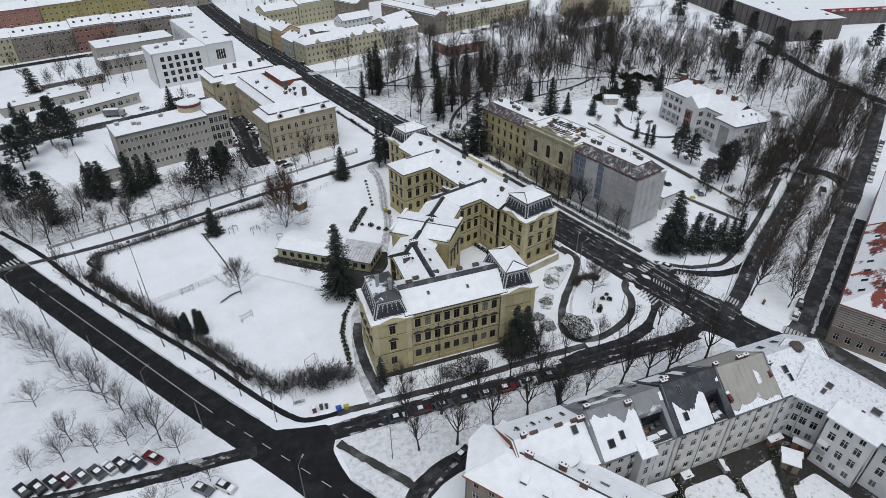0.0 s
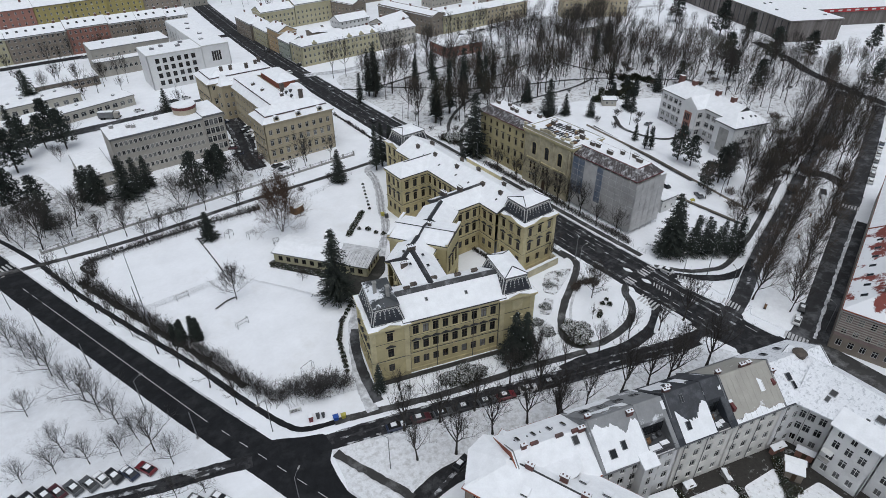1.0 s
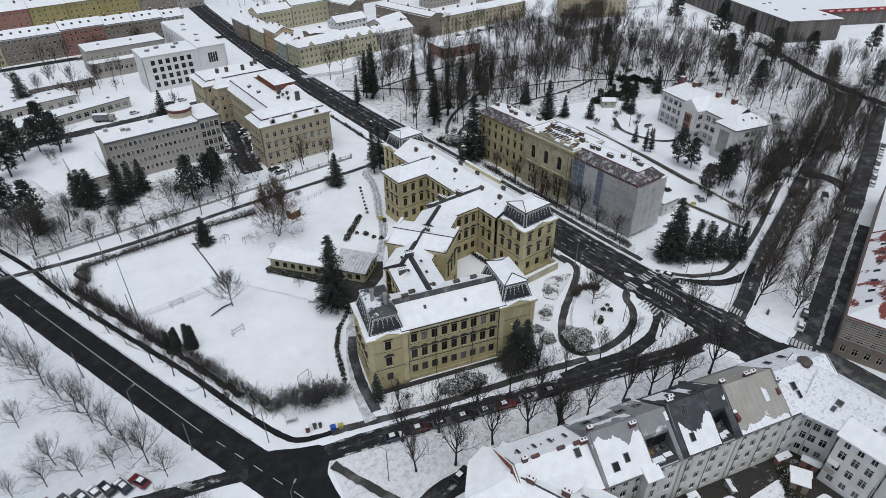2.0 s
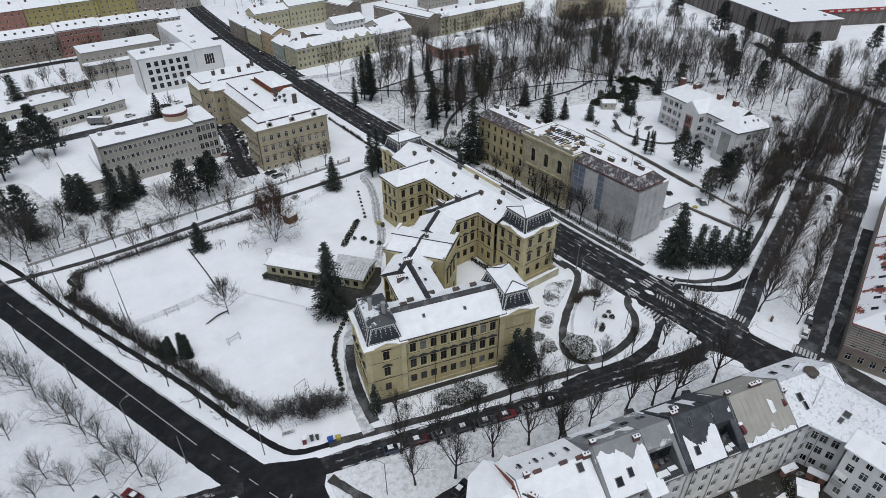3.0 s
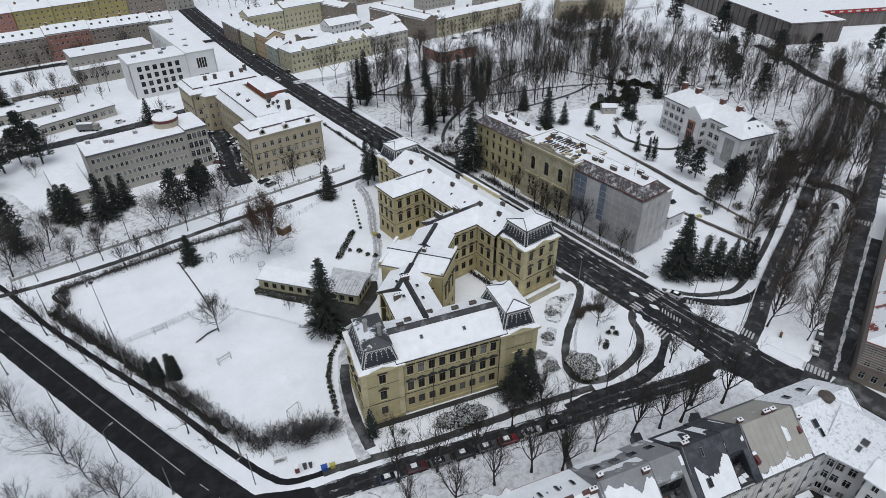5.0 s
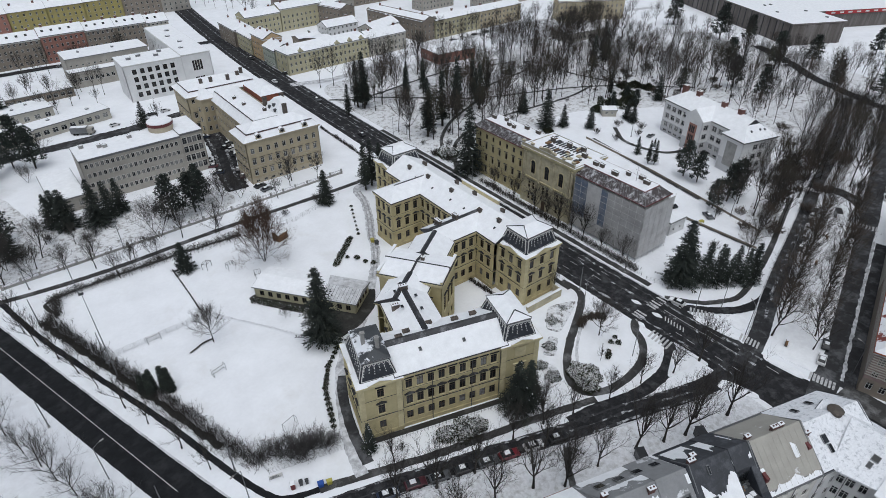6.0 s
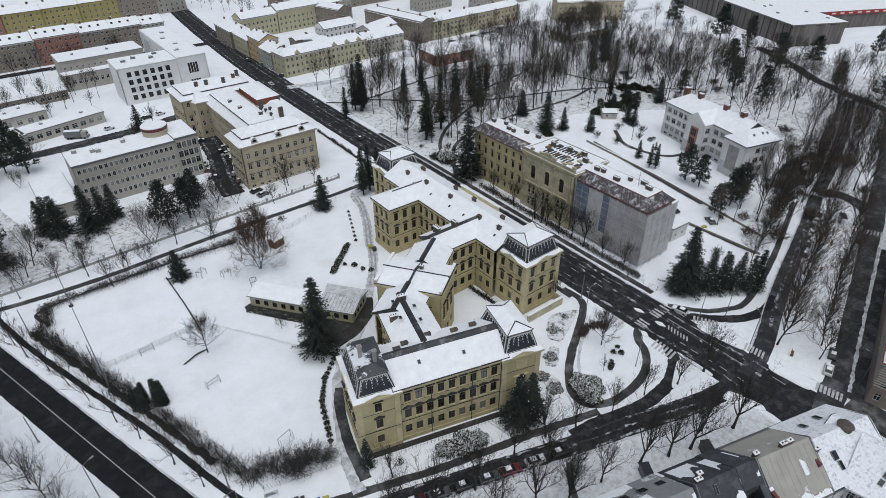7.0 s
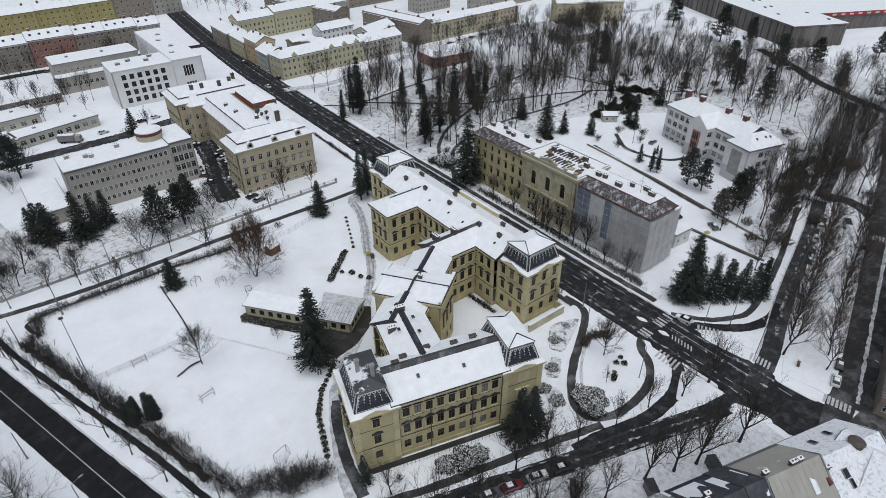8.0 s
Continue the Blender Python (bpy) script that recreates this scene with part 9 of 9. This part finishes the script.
def lamp_post(name, label, height, arm, mat):
    t = thing(name, label, "street lamp", "street lamps")
    s = Shape()
    s.tube([(0, 0, 0), (0, 0, 0.8), (0, 0, height)], [0.13, 0.1, 0.07], 6)
    part("pole", s, mat, t)
    if arm:
        s = Shape()
        s.tube([(0, 0, height - 0.05), (arm * 0.5, 0, height + 0.35), (arm, 0, height + 0.45)], [0.06, 0.05, 0.05], 5)
        part("arm", s, mat, t)
    s = Shape()
    s.box(arm - 0.1, -0.14, height + 0.38, arm + 0.65, 0.14, height + 0.52)
    part("lamp_head", s, CONCRETE, t)
    return t


lamp = lamp_post("street_lamp", "tall grey street lamp with a bent arm", 9.0, 1.5, STEEL)
for i, (x, y, a) in enumerate(((-126.9, 66.2, 20), (-107.4, 10.8, 20), (-88.1, -9.8, 200), (-90.7, -28.9, 40), (21.7, -27.7, 180), (28.9, -30.7, 200), (-3.4, -28.1, 60), (-73.6, -31.3, 130),
                               (20.9, 30, 180), (21.2, 60, 180), (5.8, 45, 0), (24, -40, 60), (60, -45.5, 110), (21, 110, 180), (21.5, 150, 180), (0.8, -9.4, 0), (30, -61.5, 80))):
    if i == 0:
        lamp.matrix_basis = pose(x, y, 0, 0, 0, a)
    else:
        copy_thing(lamp, pose(x, y, 0, 0, 0, a))
tall_mast = thing("floodlight_mast", "slender tall grey mast beside the playing field", "mast")
s = Shape()
s.tube([(-99.8, 37.9, 0), (-99.8, 37.9, 23.6)], [0.14, 0.06], 6)
part("pole", s, STEEL, tall_mast)
s = Shape()
s.box(-100.2, 37.7, 23.3, -99.4, 38.1, 23.7)
part("lamp_head", s, DARK_STEEL, tall_mast)
mast = thing("wire_mast", "plain grey steel mast without a lamp", "mast", "masts along the road")
s = Shape()
s.tube([(0, 0, 0), (0, 0, 1.2), (0, 0, 8.5)], [0.16, 0.13, 0.09], 6)
part("pole", s, STEEL, mast)
s = Shape()
s.box(-0.25, -0.25, 0, 0.25, 0.25, 0.25)
part("foot", s, CONCRETE, mast)
for i, (x, y) in enumerate(((-121.8, 50.5), (-114.4, 31.3), (-100.8, -2.5), (-87.9, -1.7), (-101.0, 75.1), (-100.5, 41.7), (-111.2, 86.2), (-111.2, 69.0), (-86, 92.5), (-62, 93.5), (21.5, -6), (5.4, -4), (6.0, 62), (5.6, 30), (98, 52), (64, -30.5))):
    if i == 0:
        mast.matrix_basis = pose(x, y, 0)
    else:
        copy_thing(mast, pose(x, y, 0) @ Matrix.Diagonal((1, 1, 1.25 if i in (4, 5) else 0.9, 1)))


def car(name, label, colour, snow=0.5, group="parked cars", long=4.3):
    """A saloon or hatchback with rounded body, glass, lights and wheels."""
    t = thing(name, label, "car", group)
    k = long / 4.3
    prof = [(-2.15, 0.35), (-2.12, 0.75), (-1.95, 0.92), (-1.55, 0.98), (0.75, 0.96), (1.55, 0.86), (2.05, 0.72), (2.15, 0.5), (2.1, 0.3), (-2.05, 0.26)]
    s = Shape()
    w = 0.86
    l0 = [(x * k, -w, z) for x, z in prof]
    l1 = [(x * k, w, z) for x, z in prof]
    li = [(x * k * 0.97, -w * 0.86, z + (0.03 if z > 0.8 else 0)) for x, z in prof]
    lo = [(x * k * 0.97, w * 0.86, z + (0.03 if z > 0.8 else 0)) for x, z in prof]
    s.loft(l0, [(x, -0.75, z + 0.02) for x, y, z in li], cap=False, floor=True)
    s.loft([(x, -0.75, z + 0.02) for x, y, z in li], [(x, 0.75, z + 0.02) for x, y, z in lo], cap=False)
    s.loft([(x, 0.75, z + 0.02) for x, y, z in lo], l1, cap=True)
    s.loft([(-1.2 * k, -0.56, 1.42), (0.1 * k, -0.56, 1.42), (0.1 * k, 0.56, 1.42), (-1.2 * k, 0.56, 1.42)], [(-1.1 * k, -0.5, 1.47), (0.0, -0.5, 1.47), (0.0, 0.5, 1.47), (-1.1 * k, 0.5, 1.47)])
    part("body", s, colour, t)
    s = Shape()
    s.loft([(-1.75 * k, -0.74, 0.98), (0.85 * k, -0.74, 0.98), (0.85 * k, 0.74, 0.98), (-1.75 * k, 0.74, 0.98)], [(-1.25 * k, -0.57, 1.418), (0.15 * k, -0.57, 1.418), (0.15 * k, 0.57, 1.418), (-1.25 * k, 0.57, 1.418)])
    part("glasshouse", s, GLASS, t)
    for x in (-1.35, 1.35):
        for y in (-1, 1):
            s = Shape()
            s.tube([(x * k, y * 0.66, 0.31), (x * k, y * 0.875, 0.31)], [0.31, 0.31], 12)
            part("wheel", s, TYRE, t)
    if snow:
        s = Shape()
        s.loft([(-1.12 * k, -0.5, 1.472), (0.02, -0.5, 1.472), (0.02, 0.5, 1.472), (-1.12 * k, 0.5, 1.472)], [(-1.05 * k, -0.42, 1.56), (-0.06, -0.42, 1.56), (-0.06, 0.42, 1.56), (-1.05 * k, 0.42, 1.56)])
        if snow > 0.6:
            s.loft([(0.95 * k, -0.7, 0.985), (1.8 * k, -0.66, 0.86), (1.8 * k, 0.66, 0.86), (0.95 * k, 0.7, 0.985)], [(1.0 * k, -0.6, 1.05), (1.7 * k, -0.58, 0.94), (1.7 * k, 0.58, 0.94), (1.0 * k, 0.6, 1.05)])
        part("snow_cover", s, SNOW, t)
    return t


CARS = {}
for nm, col, sn, lab in (("red", (0.15, 0.012, 0.018), 0.5, "red parked hatchback with snow on its roof"), ("black", (0.012, 0.012, 0.014), 0.5, "black parked car with snow on its roof"), ("white", (0.55, 0.55, 0.55), 0.9, "white parked car under snow"),
                         ("grey", (0.09, 0.095, 0.10), 0.5, "grey parked car with snow on its roof"), ("blue", (0.02, 0.03, 0.06), 0.9, "dark blue parked car under snow"), ("maroon", (0.07, 0.012, 0.018), 0.5, "dark red parked car")):
    CARS[nm] = car("car", lab, car_paint(nm + "_car_paint", col), sn)


def park_car(nm, x, y, a):
    c = CARS[nm]
    if "used" not in c:
        c["used"] = 1
        c.matrix_basis = pose(x, y, 0.03, 0, 0, a)
    else:
        copy_thing(c, pose(x, y, 0.03, 0, 0, a))


lot = ("black", "black", "black", "maroon", "grey", "grey", "white", "black", "blue", "red")
for k, (x, y) in enumerate(((-131.9, 2.2), (-129.6, 1.5), (-127.2, 0.9), (-125.2, 0.2), (-122.7, -0.6), (-120.2, -1.4), (-118.1, -1.7), (-116.2, -2.3), (-113.7, -3.4), (-110.9, -4.2))):
    park_car(lot[k], x, y, 112 if k < 9 else 118)
for nm, x, y, a in (("white", -101.7, -18.7, -60), ("grey", -105.2, -16.8, -60), ("blue", -67.6, -24.0, -16), ("grey", -58.0, -26.8, -17), ("black", -53.2, -28.2, -17), ("maroon", -62.4, -25.2, -17), ("red", -44.4, -31.0, -17), ("white", -39.2, -32.4, -17), ("black", -34.0, -33.9, -17), ("grey", -48.6, -29.8, -17), 
                    ("black", 35.2, -53.6, 17), ("white", 29.4, -55.3, 17), ("white", 21.0, -22.8, 100), ("black", -62.3, -38.6, 15), ("grey", -37.8, 99.6, 10), ("black", -38.7, 103.4, 10), ("maroon", -40.6, 114.6, 70), ("black", -40.0, 120.6, 70), ("blue", -46.6, 122.2, 150), ("maroon", -46.8, 128.8, 150), ("white", -46.8, 132.4, 150), ("white", -46.6, 135.6, 150), ("black", -36.6, 142.2, 20), ("grey", -34.6, 145.0, 20), ("white", -35.4, 139.2, 20),
                    ("black", -36, 133.2, 40), ("blue", -39.8, 157.3, 10), ("white", -66, 194, 12), ("grey", -76, 192, 12), ("black", -50, 197, 10), ("white", -44, 198, 10), ("grey", 104, 47, 10), ("black", 62.5, 8.0, 80), ("grey", 66, -3.0, 60),
                    ("grey", 77.1, -27.9, 17), ("white", 92.1, -23.2, 17), ("grey", 96.9, -21.9, 17), ("black", 71, -29.8, 17), ("white", 84, -25.7, 17), ("black", 211.7, 7.5, 65), ("black", 213.9, 13.3, 65), ("grey", 219.4, 24.4, 62), ("white", 122.6, -32.8, 17), ("grey", 128.8, -30.8, 17), ("white", 135, -28.8, 17), ("grey", 142, -26.6, 17), ("white", 149, -24.5, 17), ("white", 155, -22.6, 17), ("blue", 160.5, -21, 17), ("grey", 53.6, -35.6, 17), ("black", 90.4, -36.0, 17),
                    ("black", 12.0, 120, 90), ("grey", 16.5, 168, -90), ("white", 11.5, 205, 90), ("black", 17.5, 250, -90), ("grey", 130, 210, 5), ("white", 138, 211, 5), ("black", 148, 212, 5), ("grey", 158, 212.5, 5), ("white", 170, 213, 5), ("black", 230, 66, -35), ("grey", 238, 60, -40), ("white", 245, 50, -45),
                    ("grey", -30, 300.5, 0), ("black", -38, 300.5, 0), ("white", -60, 300.5, 0), ("grey", -70, 300.5, 0), ("black", 21.5, 214, 90), ("white", 21.2, 226, 90), ("grey", 21, 238, 90), ("black", 49.5, 2.5, 100), ("black", -57.5, 24.0, 30),
                    ("white", -23.2, -50.3, -15), ("grey", -17.6, -51.8, -15), ("white", -11.6, -53.3, -15), ("black", -6.0, -54.8, -15), ("white", -0.8, -56.2, -15), ("black", -40.0, -46.0, -15), ("grey", -34.5, -47.4, -15)):
    park_car(nm, x, y, a)

# bins, notice board, benches and play things
def bin_box(label, mat, w, d, h):
    t = thing("waste_container", label, "waste container", "containers by the footpath")
    s = Shape()
    s.loft([(-w / 2 + 0.08, -d / 2 + 0.08, 0), (w / 2 - 0.08, -d / 2 + 0.08, 0), (w / 2 - 0.08, d / 2 - 0.08, 0), (-w / 2 + 0.08, d / 2 - 0.08, 0)], [(-w / 2, -d / 2, h), (w / 2, -d / 2, h), (w / 2, d / 2, h), (-w / 2, d / 2, h)], floor=True)
    part("body", s, mat, t)
    s = Shape()
    s.loft([(-w / 2 - 0.05, -d / 2 - 0.05, h), (w / 2 + 0.05, -d / 2 - 0.05, h), (w / 2 + 0.05, d / 2 + 0.05, h), (-w / 2 - 0.05, d / 2 + 0.05, h)], [(-w / 2 + 0.1, -d / 2 + 0.1, h + 0.2), (w / 2 - 0.1, -d / 2 + 0.1, h + 0.2), (w / 2 - 0.1, d / 2 - 0.1, h + 0.2), (-w / 2 + 0.1, d / 2 - 0.1, h + 0.2)], floor=True)
    part("lid", s, SNOW if mat is RED_PLASTIC else mat, t)
    return t


for lab, mt, x, y, w, d, hh in (("dark red textile collection box with snow on top", RED_PLASTIC, -80.7, -12.0, 0.9, 0.9, 1.6), ("blue plastic paper container", BLUE_PLASTIC, -76.4, -14.7, 1.1, 0.9, 1.1), ("yellow wheeled plastics container", YELLOW_PLASTIC, -74.9, -15.2, 1.0, 0.8, 1.0),
                                ("small grey street litter bin", DARK_STEEL, -79.2, -12.2, 0.7, 0.7, 1.2), ("small dark street litter bin", DARK_STEEL, -78.2, -12.6, 0.6, 0.6, 1.1), ("small yellow site container", YELLOW_PLASTIC, 60.5, -4.2, 1.4, 1.0, 1.2),
                                ("green-yellow bin beside the school", YELLOW_PLASTIC, -26.0, 49.5, 1.1, 1.0, 1.2), ("dark bin beside the school", DARK_STEEL, -25.6, 47.8, 1.1, 1.0, 1.2)):
    bin_box(lab, mt, w, d, hh).matrix_basis = pose(x, y, 0, 0, 0, -16)
board = thing("banner", "white banner on the corner fence", "banner")
s = Shape()
s.box(-2.2, -0.04, 0.6, 2.2, 0.04, 1.9)
part("panel", s, WHITE_PAINT, board)
for x in (-2.2, 2.2):
    s = Shape()
    s.tube([(x, 0, 0), (x, 0, 2.0)], [0.05, 0.05], 4)
    part("post", s, STEEL, board)
s = Shape()
for k in range(3):
    s.box(-1.8, -0.06, 0.85 + k * 0.32, 1.6 - k * 0.5, -0.043, 1.0 + k * 0.32)
part("print_bars", s, DARK_STEEL, board)
board.matrix_basis = pose(-82.4, -8.4, 0, 0, 0, -14) @ Matrix.Diagonal((0.55, 1, 0.8, 1))
hut = thing("wooden_hut", "small brown wooden hut with a snowy roof", "hut")
s = Shape()
s.box(-1.8, -1.3, 0, 1.8, 1.3, 2.2)
part("walls", s, WOOD, hut)
hip_roof(hut, Matrix.Identity(4), -1.8, -1.3, 1.8, 1.3, 2.2, 0.8, 0, 0, 0.2, SNOW, WOOD)
hut.matrix_basis = pose(-47.0, 68.2, 0, 0, 0, 20)
for x, y, a, lab in ((-64.5, 62.5, 10, "climbing frame of steel bars"), (-60.0, 53.8, 80, "climbing frame of steel bars"), (-69.8, 66.8, 40, "low wooden play frame")):
    fr = thing("climbing_frame", lab, "play equipment")
    for sx in (-1, 1):
        s = Shape()
        for p, q in (((sx * 1.1, -0.8, 0), (sx * 1.1, -0.8, 1.9)), ((sx * 1.1, 0.8, 0), (sx * 1.1, 0.8, 1.9)), ((sx * 1.1, -0.8, 1.9), (sx * 1.1, 0.8, 1.9))):
            s.tube([p, q], [0.06, 0.06], 4)
        part("side_frame", s, DARK_STEEL, fr)
    for k in range(4):
        s = Shape()
        s.tube([(-1.1, -0.8 + k * 0.53, 1.9), (1.1, -0.8 + k * 0.53, 1.9)], [0.04, 0.04], 4)
        part("bar", s, DARK_STEEL, fr)
    fr.matrix_basis = pose(x, y, 0, 0, 0, a)
for x, y, a in ((28.2, -47.8, 18), (67.1, -36.2, 18), (82.7, -32.0, 18)):
    bench = thing("park_bench", "dark wooden park bench on the snowy avenue strip", "bench", "benches on the avenue strip")
    for name, dims in (("seat", (-0.95, -0.25, 0.42, 0.95, 0.25, 0.5)), ("backrest", (-0.95, 0.25, 0.55, 0.95, 0.33, 0.95)), ("leg", (-0.8, -0.22, 0, -0.7, 0.33, 0.418)), ("leg", (0.7, -0.22, 0, 0.8, 0.33, 0.418))):
        s = Shape()
        s.box(*dims)
        part(name, s, DARK_STEEL if name == "leg" else WOOD, bench)
    bench.matrix_basis = pose(x, y, 0.15, 0, 0, a)
for x, y, a in ((-25.5, -47.5, 60), (-12.0, -51.5, 60), (98, -28, 30)):
    sh = thing("bus_shelter", "small dark shelter with a glazed back", "shelter")
    s = Shape()
    s.box(-2.0, -0.9, 2.3, 2.0, 0.9, 2.42)
    part("roof", s, METAL, sh)
    s = Shape()
    s.box(-1.9, 0.72, 0.2, 1.9, 0.76, 2.2)
    part("back_panel", s, GLASS, sh)
    for px in (-1.9, 1.9):
        s = Shape()
        s.tube([(px, 0.74, 0), (px, 0.74, 2.3)], [0.06, 0.06], 4)
        part("post", s, DARK_STEEL, sh)
    s = Shape()
    s.box(-1.6, 0.2, 0.42, 1.6, 0.6, 0.5)
    part("bench", s, WOOD, sh)
    sh.matrix_basis = pose(x, y, 0, 0, 0, a)
